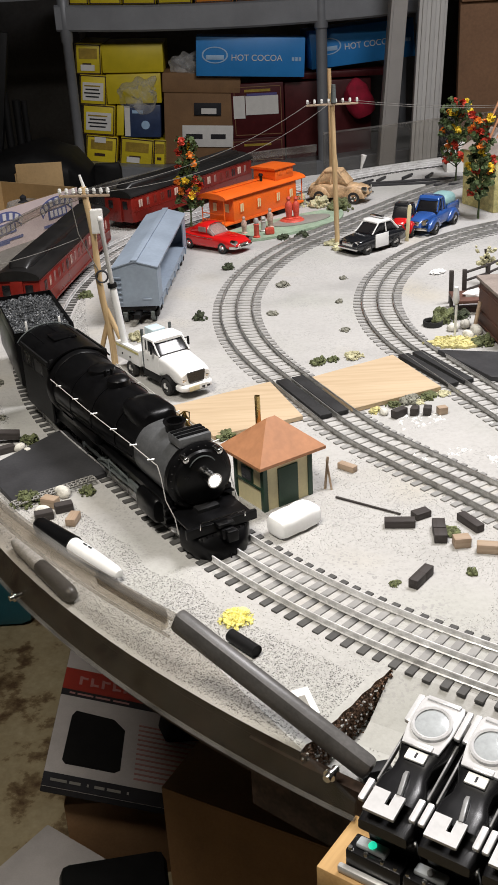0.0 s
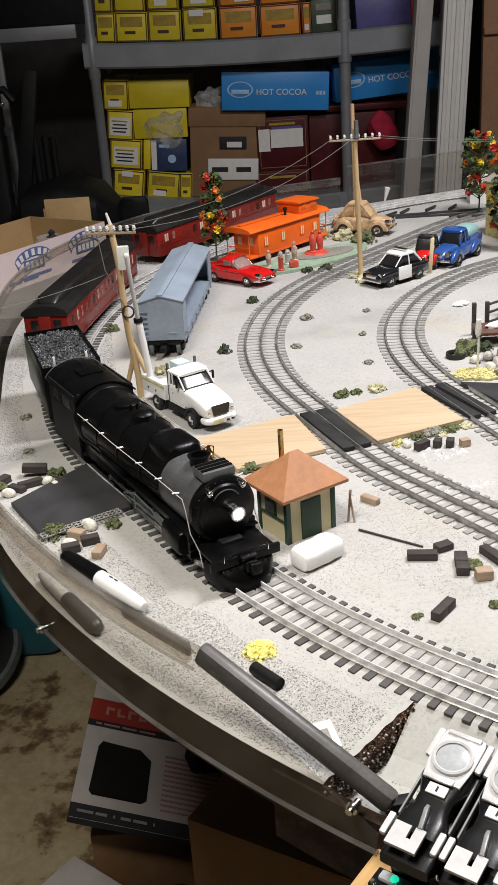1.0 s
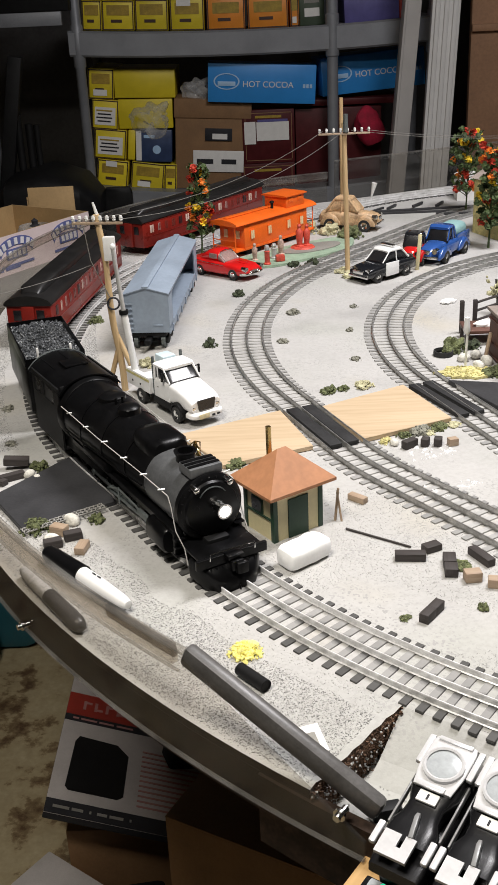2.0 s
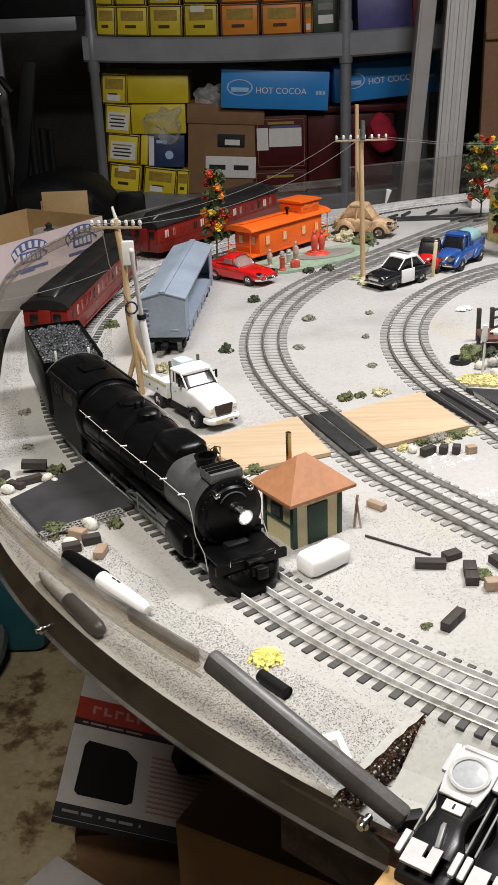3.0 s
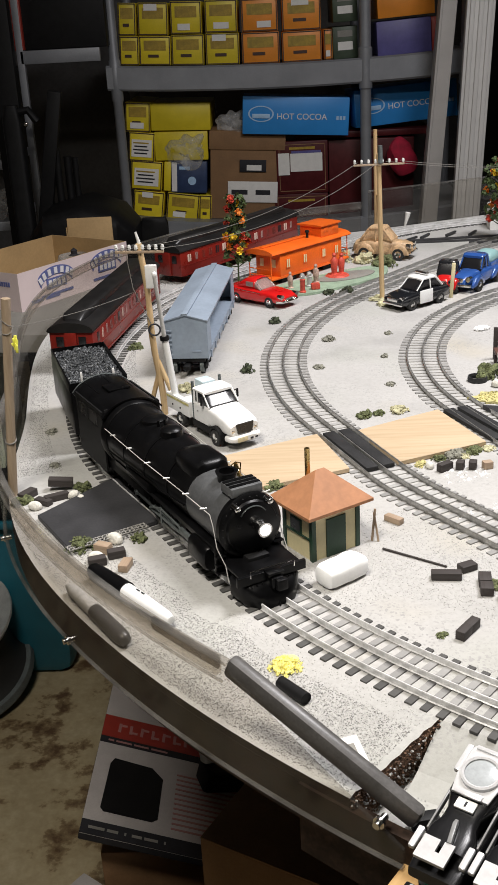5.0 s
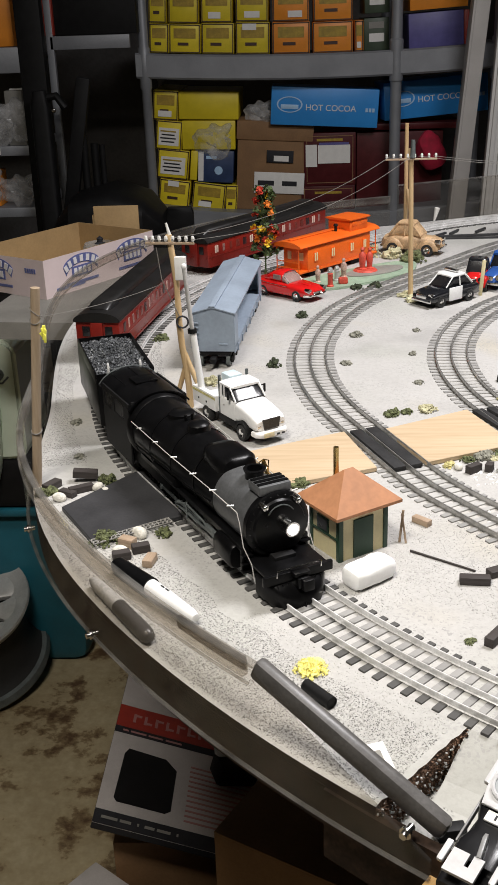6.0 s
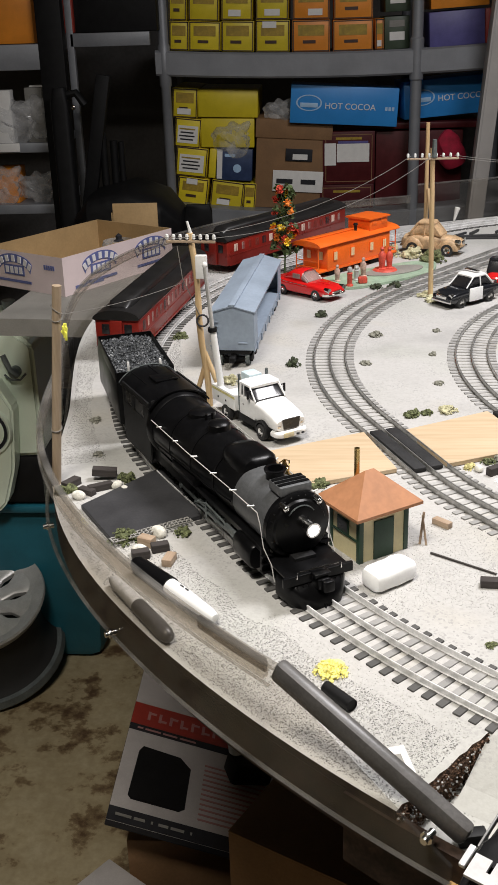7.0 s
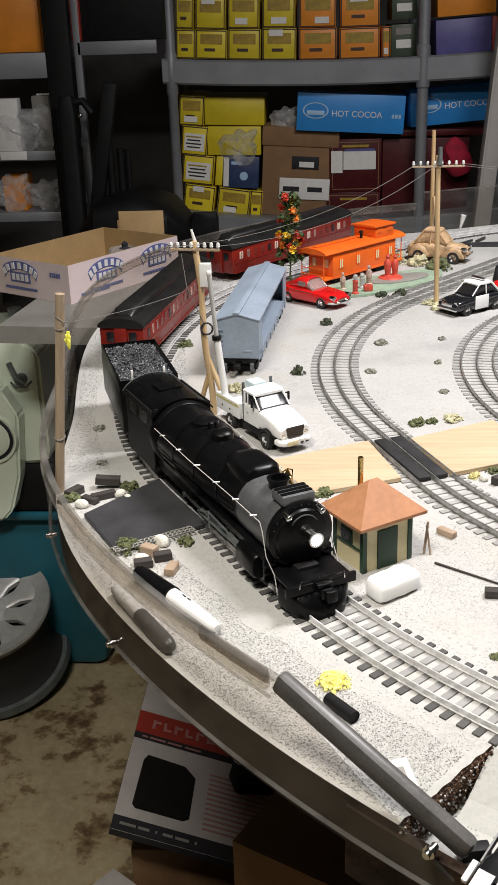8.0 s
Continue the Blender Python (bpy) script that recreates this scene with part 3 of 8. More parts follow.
def grit(name, n, where, lo, hi, label, mat="pebble"):
    """Loose stones strewn on the ground, low polyhedra in one mesh."""
    me = bpy.data.meshes.new(name)
    base = [(1, 0, 0.1), (-0.6, 0.8, 0), (-0.5, -0.85, 0.1), (0.1, 0.1, 0.9), (0.2, 0.0, -0.7)]
    tri = [(0, 1, 3), (1, 2, 3), (2, 0, 3), (1, 0, 4), (2, 1, 4), (0, 2, 4)]
    vs, fs = [], []
    while n > 0:
        p = where()
        if p is None:
            continue
        n -= 1
        r, a = lo + (hi - lo) * rng.random() ** 2.2, rng.uniform(0, 6.28)
        c, s, k = math.cos(a), math.sin(a), len(vs)
        w = rng.uniform(0.6, 1.0)
        px, py = view_warp(p[0], p[1])
        for x, y, z in base:
            vs.append((px + r * (x * c - y * w * s), py + r * (x * s + y * w * c), p[2] + r * (z * 0.7 - 0.1)))
        fs += [tuple(k + i for i in t) for t in tri]
    me.from_pydata(vs, [], fs)
    me.materials.append(M[mat])
    tagged(new(name, me), label, "gravel", kind="stuff")


def near_gravel():
    a = rng.uniform(150, 233)
    r = edge(a) - 0.008 - 0.125 * rng.random()
    p = drawn(a, r, TOP)
    if -0.031 < r - OR < 0.048 + 0.008 * noise.noise((a * 0.4, 0, 0)) or 202.5 < a < 208.5:
        return None
    return p


def yard_gravel():
    x, y = rng.uniform(-0.06, 0.34), rng.uniform(0.44, 0.80)
    r = (Vector((x, y, 0)) - OC).length
    if r > OR - 0.031 or r < OR - 0.19:
        return None
    if noise.noise((x * 9, y * 9, 3)) < -0.25:
        return None
    return (x, y, TOP)


def front_gravel():
    a, r = rng.uniform(222, 246), EDGE - 0.006 - 0.1 * rng.random()
    p = drawn(a, r, TOP)
    if abs(r - OR) < 0.031 or a > 233.0 and (p.x - 0.1) * 0.53 + (p.y - 0.515) * 0.848 < 0.004:
        return None
    return p


def notch_gravel():
    p = Vector((rng.uniform(0.06, 0.4), rng.uniform(0.25, 0.51), 0.9775))
    if (p.x - 0.1) * 0.53 + (p.y - 0.515) * 0.848 > -0.006 or (p - OC).xy.length > EDGE - 0.012:
        return None
    if (p.x - 0.09) * 0.77 - (p.y - 0.503) * 0.63 < 0.004:
        return None
    return p


grit("dark_gravel", 38000, near_gravel, 0.0003, 0.0011, "loose dark grit mixed into the verge", "grit_dark")
grit("gravel_verge", 34000, near_gravel, 0.0004, 0.0013, "loose pale and dark grit beside the outer track")
grit("gravel_yard", 18000, yard_gravel, 0.0003, 0.0011, "loose grey grit scattered round the shed")
grit("dark_yard_grit", 4200, yard_gravel, 0.0002, 0.0007, "dark specks scattered round the shed", "grit_dark")
grit("gravel_front", 4600, front_gravel, 0.0003, 0.0011, "loose grey grit at the table's front edge")
grit("gravel_notch", 2600, notch_gravel, 0.0003, 0.0011, "loose grit on the lower step")

# ---------------- tracks ----------------


def path(p, heading, segs, step=0.011):
    """Evenly spaced points and headings along straights and bends."""
    pts, x, y, h = [], p[0], p[1], radians(heading)
    for kind, length, *turn in segs:
        n = max(1, round(length / step))
        for i in range(n):
            pts.append((x, y, h))
            x, y = x + math.cos(h + (turn[0] / n if turn else 0) / 2) * length / n, y + math.sin(h + (turn[0] / n if turn else 0) / 2) * length / n
            h += turn[0] / n if turn else 0
    return pts


def bend(r, deg):
    return ("a", r * radians(abs(deg)), radians(deg))


def track(name, pts, label, mats, tie_mat):
    t = thing(name, pose(0, 0, TOP), label, "track", "train tracks")
    sides = [(-math.sin(h), math.cos(h), 0) for _, _, h in pts]
    for off, mat in zip((-0.019, 0.0, 0.019), mats):
        bm = B()
        sec = [(off - 0.0012, 0.0011), (off + 0.0012, 0.0011), (off + 0.0004, 0.0018), (off + 0.0004, 0.0040), (off + 0.00060, 0.0045),
               (off + 0.00060, 0.0054), (off + 0.0004, 0.0058), (off - 0.0004, 0.0058), (off - 0.00060, 0.0054), (off - 0.00060, 0.0045), (off - 0.0004, 0.0040), (off - 0.0004, 0.0018)]
        sweep(bm, [(x, y, 0) for x, y, _ in pts], sides, sec)
        part("rail", bm, mat, t, smooth=False)
    bm = B()
    box(bm, (0, 0, 0.0002), (0.0054, 0.0585, 0.0022), 0.0004)
    me = mesh_of("tie", bm, tie_mat)
    for x, y, h in pts[:300]:
        share("tie", me, t, pose(x + rng.uniform(-0.0003, 0.0003), y, rng.uniform(-0.0002, 0.0001), 0, 0, math.degrees(h) + rng.uniform(-1, 1)))
    return t


O_START = drawn(238.6, OR) - Vector((math.cos(radians(148.6)), math.sin(radians(148.6)), 0)) * 0.55
O_PATH = path(O_START, 148.6, [("s", 0.55), bend(OR, -99.6), ("s", 0.26), bend(0.86, -28), ("s", 0.75)])


def loop_start(cx, cy, r, deg, back):
    a, h = radians(deg), radians(deg - 90)
    return (cx + r * math.cos(a) - back * math.cos(h), cy + r * math.sin(a) - back * math.sin(h))


L_PATH = path((0.4486, 0.3172), 123.4, [("s", 0.5853), bend(0.36, -11.95), ("s", 0.1423), bend(0.5435, -59.2), ("s", 0.3), bend(0.7, -35), ("s", 0.4)])
R_PATH = path(loop_start(0.6079, 1.1631, 0.4365, 198.4, 0.7), 108.4, [("s", 0.7), bend(0.4365, -115), ("s", 0.6)])


def straighten(pts, mid, width, depth):
    """Draws a stretch inwards to fit the camera's view, like a set-in straight piece."""
    moved = []
    for x, y, h in pts:
        v = Vector((x, y, 0)) - OC
        a = math.degrees(math.atan2(v.y, v.x)) % 360
        k = depth * math.exp(-(((a - mid) / width) ** 2)) if v.length < 1.0 else 0.0
        p = OC + v * (1 - k / v.length)
        moved.append((p.x, p.y))
    out = []
    for i, (x, y) in enumerate(moved):
        a, b = moved[max(0, i - 1)], moved[min(len(moved) - 1, i + 1)]
        out.append((x, y, math.atan2(b[1] - a[1], b[0] - a[0])))
    return out


def warped_path(pts):
    flat_pts = [view_warp(x, y) for x, y, _ in pts]
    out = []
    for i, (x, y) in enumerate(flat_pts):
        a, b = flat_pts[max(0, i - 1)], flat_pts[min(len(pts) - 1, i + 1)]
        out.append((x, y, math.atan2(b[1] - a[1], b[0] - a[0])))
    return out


O_PATH = warped_path(straighten(O_PATH, 213, 9.5, 0.016))
track("outer_track", O_PATH, "three-rail model track with grey ties under the steam train", ("rail", "rail", "rail"), "tie")
track("middle_track", L_PATH, "three-rail curved model track with dull rails and grey ties", ("rail_dark", "rail_dark", "rail_dark"), "tie_pale")
track("inner_track", R_PATH, "three-rail inner model track curving past the shack", ("rail_dark", "rail_dark", "rail_dark"), "tie_pale")


def loose_rails():
    """Spare rails and ties lying by the far barrier."""
    t = thing("spare_track", pose(0.3085, 1.9001, TOP, 0, 0, -0.8), "dark spare rails and ties lying in a heap", "track parts")
    for i, (x, y, r, n) in enumerate(((0, 0, 0, 0.16), (0.03, 0.024, 4, 0.2), (0.10, -0.03, -3, 0.12), (-0.03, 0.05, 60, 0.04), (0.02, 0.06, 55, 0.04), (0.06, 0.055, 62, 0.04), (-0.06, 0.02, 50, 0.04))):
        bm = B()
        box(bm, (0, 0, 0.002), (n, 0.004, 0.004), 0.0005)
        part("loose_rail", bm, "asphalt", t, m=pose(x, y, 0.0005 * i, 0, 0, r))


loose_rails()


def shard_where():
    x, y = rng.uniform(0.15, 0.30), rng.uniform(0.78, 0.90)
    return None if noise.noise((x * 22, y * 22, 5)) < 0.1 else (x, y, TOP)


grit("plaster_flakes", 260, shard_where, 0.0012, 0.0042, "broken white plaster flakes on the ground", "foam")

# ---------------- crossings ----------------


def flat(name, poly, z0, z1, mat, label, cat, group=""):
    c = sum((Vector((*p, 0)) for p in poly), Vector()) / len(poly)
    bm = B()
    plate(bm, [(x - c.x, y - c.y) for x, y in poly], z0, z1)
    bmesh.ops.bevel(bm, geom=bm.edges[:], offset=0.0006, segments=1, affect="EDGES")
    return solo(name, bm, mat, pose(c.x, c.y, TOP), label, cat, group, smooth=False)


flat("crossing_plank", [(-0.0644, 0.9123), (0.0338, 0.9621), (0.0605, 0.8736), (-0.0218, 0.8395)], 0.0004, 0.0052, "plank", "pale plywood road plank laid up to the rails", "plank", "crossing planks")
flat("crossing_plank", [(0.0747, 0.9675), (0.1644, 1.0187), (0.1972, 0.9253), (0.1069, 0.8838)], 0.0004, 0.0052, "plank", "pale plywood road plank between two tracks", "plank", "crossing planks")
flat("road_sheet", [(0.2121, 1.0243), (0.5818, 0.9264), (0.5801, 0.8328), (0.2487, 0.9415)], 0.0004, 0.006, "asphalt", "dark grey road sheet beside the inner track", "road")
flat("road_ramp", [(-0.218, 0.7976), (-0.157, 0.8799), (-0.1104, 0.7794), (-0.179, 0.7339)], 0.0004, 0.0048, "asphalt", "dark grey road ramp running to the outer track", "road")


def insert(cx, cy, deg, length):
    """Two rubber strips between the rails of a crossing."""
    t = thing("crossing_insert", pose(cx, cy, TOP, 0, 0, deg), "black rubber crossing strips between the rails", "crossing insert", "crossing inserts")
    for y in (-0.0086, 0.0086):
        bm = B()
        box(bm, (0, y, 0.0030), (length, 0.0126, 0.0044), 0.0008)
        part("rubber_strip", bm, "rubber", t)


insert(0.0715, 0.9230, 111.4, 0.100)
insert(0.2009, 0.9793, 112.2, 0.094)


def netting():
    t = thing("net_strip", pose(-0.1506, 0.7525, TOP, 0, 0, 33.4), "white plastic net strip along the ramp", "netting")
    for y in (0, 0.004, 0.008):
        bm = B()
        box(bm, (0, y - 0.007, 0.0055), (0.072, 0.0009, 0.0009))
        part("long_strand", bm, "net_grey", t)
    for i in range(19):
        bm = B()
        box(bm, (-0.035 + i * 0.0039, -0.003, 0.0055), (0.0009, 0.009, 0.0009))
        part("cross_strand", bm, "net_grey", t)


netting()

# ---------------- clear barrier ----------------


def barrier():
    t = thing("clear_barrier", pose(0, 0, 0), "curved clear plastic barrier round the table edge", "barrier")

    def sheet(top, r0, r1, a0, a1, n):
        bm = B()
        cols = []
        for i in range(n + 1):
            a = a0 + (a1 - a0) * i / n
            zt = top(a)
            cols.append([bm.verts.new(rim_point(a, r, z)) for r, z in ((r0, 0.978), (r1, 0.978), (r1, zt), (r0, zt))])
        for p, q in zip(cols, cols[1:]):
            for i in range(4):
                j = (i + 1) % 4
                bm.faces.new((p[i], p[j], q[j], q[i]))
        bm.faces.new(cols[0])
        bm.faces.new(cols[-1][::-1])
        return bm

    def top(a):
        return 1.055 if a < 228 else 1.055 - 0.064 * (a - 228) / (235.4 - 228)

    pane = part("pane", sheet(top, 0.001, 0.0035, 119, 235.4, 160), "acrylic", t)
    pane.visible_shadow = False

    def bead(a0, a1, z, r, w, h, mat, name):
        bm = B()
        n = 120
        angles = [a0 + (a1 - a0) * i / n for i in range(n + 1)]
        sec = [(-w / 2, -h / 2), (w / 2, -h / 2), (w / 2 + 0.0006, 0), (w / 2, h / 2), (-w / 2, h / 2), (-w / 2 - 0.0006, 0)]
        sweep(bm, [rim_point(a, r, z) for a in angles], [(math.cos(radians(a)), math.sin(radians(a)), 0) for a in angles], sec)
        return part(name, bm, mat, t, smooth=True)

    bead(119, 228.5, 1.0555, 0.002, 0.0050, 0.0022, "acrylic_edge", "top_rim")
    bead(119, 228.0, 1.0490, 0.002, 0.0044, 0.0100, "acrylic_sleeve", "rim_channel")
    bead(119, 228.3, 1.0425, 0.0045, 0.0014, 0.0014, "acrylic_edge", "rim_lip")
    bead(119, 235.4, 0.9790, 0.0030, 0.0022, 0.0018, "acrylic_edge", "bottom_rim")
    bead(224.4, 227.9, 1.0505, 0.0, 0.0022, 0.0085, "acrylic_dark", "rim_sleeve")
    # grey channel down the sloping end
    a, b = ring_point(228.45, EDGE - 0.001, 1.0565), ring_point(235.5, 0.969, 1.0020)
    d = b - a
    m = Matrix.Translation((a + b) / 2) @ Matrix.Rotation(math.atan2(d.y, d.x), 4, "Z") @ Matrix.Rotation(-math.atan2(d.z, d.xy.length), 4, "Y")
    bm = B()
    box(bm, (0, 0, -0.004), (d.length, 0.0092, 0.0142), 0.0032)
    part("end_channel", bm, "channel", t, "worn dark grey plastic channel", m=m)
    for a, z, r in ((206.9, 0.977, 0.0045), (217.7, 0.980, 0.0045), (234.6, 1.003, 0.0045)):
        bm = B()
        d = (ring_point(a, 1.0) - ring_point(a, 0.0)).normalized()
        p = rim_point(a, 0.0015, z)
        cyl(bm, p - d * 0.003, p + d * 0.0065, 0.0022, None, 10)
        cyl(bm, p + d * 0.0022, p + d * 0.0038, 0.0036, None, 10)
        part("bolt", bm, "chrome", t)
    # straight far panel
    f = thing("clear_barrier", pose(0, 0, 0), "straight clear plastic barrier along the table's far edge", "barrier")
    p0, d = ring_point(118.6, EDGE + 0.002), FAR_WAY
    bm = B()
    box(bm, (0.78, 0, 1.026), (1.54, 0.003, 0.096))
    pane = part("pane", bm, "acrylic", f, m=pose(p0.x, p0.y, 0, 0, 0, math.degrees(math.atan2(d.y, d.x))))
    pane.visible_shadow = False
    bm = B()
    box(bm, (0.78, 0, 1.0755), (1.54, 0.004, 0.003), 0.0008)
    part("top_rim", bm, "acrylic_edge", f, m=pose(p0.x, p0.y, 0, 0, 0, math.degrees(math.atan2(d.y, d.x))))


barrier()

# ---------------- steam locomotive ----------------


def wheel_mesh(bm, x, y, r, w, z=None):
    z = r if z is None else z
    m = pose(x, y, z, 90, 0, 0)
    lathe(bm, [(0, -w / 2), (r * 0.3, -w / 2), (r * 0.32, -w * 0.3), (r * 0.8, -w * 0.3), (r * 0.84, -w / 2), (r, -w / 2), (r, w / 2), (r * 0.84, w / 2), (r * 0.8, w * 0.3), (r * 0.32, w * 0.3), (r * 0.3, w / 2), (0, w / 2)], 20, m)


def locomotive():
    t = thing("steam_locomotive", pose(-0.0843, 0.7783, TOP + 0.0062, 0, 0, -60.8), "black steam locomotive with lit headlight on the outer track", "locomotive")
    Z = 0.0430  # boiler axis over the rails
    bm = B()
    lathe(bm, [(0, -0.112), (0.0300, -0.112), (0.0300, -0.062), (0.0282, -0.02), (0.0262, 0.012), (0.0255, 0.014), (0.0250, 0.058), (0, 0.058)], 36, pose(0, 0, Z, 0, 90, 0))
    boiler = part("boiler", bm, "black", t)
    for x, r in ((-0.062, 0.0304), (-0.02, 0.0287), (0.022, 0.0262)):
        bm = B()
        lathe(bm, [(r - 0.002, -0.001), (r, -0.001), (r, 0.001), (r - 0.002, 0.001)], 36, pose(x, 0, Z, 0, 90, 0))
        part("boiler_band", bm, "black", boiler)
    bm = B()
    lathe(bm, [(0, 0.058), (0.0248, 0.058), (0.0248, 0.112), (0.0256, 0.113), (0, 0.113)], 40, pose(0, 0, Z, 0, 90, 0))
    smoke = part("smokebox", bm, "graphite", t, "graphite grey smokebox")
    bm = B()
    lathe(bm, [(0, 0.1132), (0.0262, 0.1132), (0.0262, 0.118), (0.024, 0.120), (0.0215, 0.1205), (0.0205, 0.1225), (0.009, 0.126), (0, 0.1265)], 40, pose(0, 0, Z, 0, 90, 0))
    part("smokebox_front", bm, "black", t, "black riveted smokebox door")
    bm = B()
    for i in range(26):
        a = 2 * math.pi * i / 26
        ball(bm, (0.1195, 0.0237 * math.sin(a), Z + 0.0237 * math.cos(a)), 0.0009, div=1)
    part("rivets", bm, "black", smoke)
    bm = B()
    cyl(bm, (0.124, 0, Z + 0.006), (0.142, 0, Z + 0.006), 0.0052, 0.0057, 24)
    head = part("headlight", bm, "chrome", t, "silver headlight barrel, lit")
    bm = B()
    lathe(bm, [(0, 0.0012), (0.0024, 0.0009), (0.0043, 0), (0, -0.0005)], 20, pose(0.1421, 0, Z + 0.006, 0, 90, 0))
    part("lens", bm, "lamp_lens", head, "glowing warm white lens")
    for y in (-0.0135, 0.0135):
        bm = B()
        cyl(bm, (0.118, y, Z + 0.0195), (0.1265, y, Z + 0.0195), 0.0022, 0.0024, 12)
        ball(bm, (0.1265, y, Z + 0.0195), 0.0022, (0.6, 1, 1))
        part("marker_lamp", bm, "chrome", t)
    bm = B()
    tube(bm, [(0.124, 0.0125 * math.sin(a), Z + 0.004 + 0.014 * math.cos(a)) for a in [(-0.95 + 0.19 * i) for i in range(11)]], 0.0005)
    part("front_grab_rail", bm, "alloy_dark", t)
    # chimney and feedwater heater
    bm = B()
    lathe(bm, [(0.0085, 0.0), (0.0075, 0.002), (0.0072, 0.009), (0.0085, 0.0115), (0.0088, 0.013), (0.0062, 0.013), (0.0055, 0.004)], 24, pose(0.083, 0, Z + 0.0185))
    part("chimney", bm, "black", t)
    bm = B()
    box(bm, (0.107, 0, Z + 0.0275), (0.019, 0.026, 0.0075), 0.001)
    heater = part("feedwater_heater", bm, "graphite", t)
    for k in range(3):
        bm = B()
        box(bm, (0.1015 + 0.0052 * k, 0, Z + 0.0314), (0.0036, 0.0250, 0.0012), 0.0004)
        part("fin", bm, "black", heater)
    # brass bell on its bracket
    bm = B()
    lathe(bm, [(0, 0.0052), (0.0012, 0.0050), (0.0018, 0.0030), (0.0024, 0.0012), (0.0034, 0.0), (0.0028, 0.0), (0, 0.0030)], 18, pose(0.066, 0.0165, Z + 0.0225))
    part("bell", bm, "brass", t, "brass bell")
    bm = B()
    tube(bm, [(0.066, 0.0128, Z + 0.019), (0.066, 0.0124, Z + 0.0268), (0.066, 0.0165, Z + 0.0284), (0.066, 0.0206, Z + 0.0268), (0.066, 0.0202, Z + 0.0125)], 0.0006)
    part("bell_bracket", bm, "brass", t)
    # domes
    bm = B()
    loft(bm, [(0.014, 0.006, Z + 0.01, Z + 0.027, 0.6), (0.018, 0.014, Z + 0.005, Z + 0.0300, 0.5), (0.026, 0.0165, Z + 0.005, Z + 0.0312, 0.45), (0.052, 0.0165, Z + 0.005, Z + 0.0312, 0.45), (0.058, 0.014, Z + 0.005, Z + 0.0296, 0.5), (0.061, 0.006, Z + 0.01, Z + 0.026, 0.6)], 20)
    part("sand_dome", bm, "black", t)
    for x, r, h in ((-0.020, 0.0095, 0.0068), (-0.056, 0.0115, 0.0050)):
        bm = B()
        lathe(bm, [(r * 1.25, -0.006), (r * 1.05, -0.002), (r, 0.003), (r, h * 0.7), (r * 0.82, h * 0.95), (r * 0.4, h * 1.1), (0, h * 1.13)], 24, pose(x, 0, Z + 0.0272))
        part("steam_dome", bm, "black", t)
    for y in (-0.003, 0.003):
        bm = B()
        cyl(bm, (-0.040, y, Z + 0.027), (-0.040, y, Z + 0.034), 0.0014, None, 8)
        part("safety_valve", bm, "black", t)
    bm = B()
    lathe(bm, [(0.0001, 0.007), (0.0016, 0.0062), (0.0022, 0.002), (0.0032, 0.0)], 14, pose(0.076, 0.013, Z + 0.020))
    cyl(bm, (0.076, 0.008, Z + 0.018), (0.076, 0.018, Z + 0.018), 0.001, None, 8)
    part("bell", bm, "brass", t)
    # cab: window walls, front wall, arched roof
    for y in (-0.0293, 0.0267):
        bm = B()
        lattice(bm, (-0.183, -0.178, -0.158, -0.151, -0.126, -0.112), (0.009, 0.049, 0.0625, 0.068), {(1, 1), (3, 1)}, 0.0016, pose(0, y, 0))
        side = part("cab_side", bm, "black_matt", t, smooth=False)
        bm = B()
        box(bm, (-0.152, y + 0.0008, 0.0558), (0.054, 0.0006, 0.0140))
        part("cab_window", bm, "glass_dark", side, "dark cab window")
    bm = B()
    box(bm, (-0.1115, 0, 0.045), (0.0016, 0.0532, 0.050), 0.0004)
    part("cab_front", bm, "black_matt", t)
    bm = B()
    box(bm, (-0.148, 0, 0.0105), (0.072, 0.0532, 0.003), 0.0004)
    part("cab_floor", bm, "black_matt", t)
    bm = B()
    lathe(bm, [(0.0282, -0.1135), (0.0318, -0.1135), (0.0318, -0.1035), (0.0304, -0.1015), (0.0282, -0.1015)], 36, pose(0, 0, Z, 0, 90, 0))
    part("firebox_ring", bm, "black", t)
    bm = B()
    n = 14
    sec = []
    for i in range(n + 1):
        a = radians(-62 + 124 * i / n)
        sec.append((0.0335 * math.sin(a), 0.0635 + 0.0215 * (math.cos(a) - math.cos(radians(62))) / (1 - math.cos(radians(62))) * 0.62))
    sec = sec + [(x * 0.97, z - 0.0013) for x, z in sec[::-1]]
    sweep(bm, [(-0.190, 0, 0), (-0.108, 0, 0)], [(0, 1, 0)] * 2, sec)
    roof = part("cab_roof", bm, "black", t)
    bm = B()
    box(bm, (-0.147, 0, 0.0770), (0.020, 0.022, 0.0022), 0.0008)
    part("roof_hatch", bm, "black", roof)
    for y in (-0.017, 0.0, 0.017):
        bm = B()
        box(bm, (-0.168, y, 0.0767 - abs(y) * 0.22), (0.040, 0.0007, 0.0012))
        part("roof_rib", bm, "black", roof)
    bm = B()
    n = 16
    tube(bm, [(-0.1905, 0.0335 * math.sin(a), 0.0642 + 0.0133 * (math.cos(a) - math.cos(radians(62))) / (1 - math.cos(radians(62)))) for a in [radians(-62 + 124 * i / n) for i in range(n + 1)]], 0.0006)
    part("roof_edge", bm, "alloy_dark", roof, "thin grey roof edge")
    # running boards, frame
    for s in (-1, 1):
        bm = B()
        box(bm, (0.01, s * 0.0225, 0.0265), (0.205, 0.009, 0.0016), 0.0004)
        box(bm, (0.01, s * 0.0266, 0.0257), (0.205, 0.001, 0.004))
        part("running_board", bm, "black", t)
    bm = B()
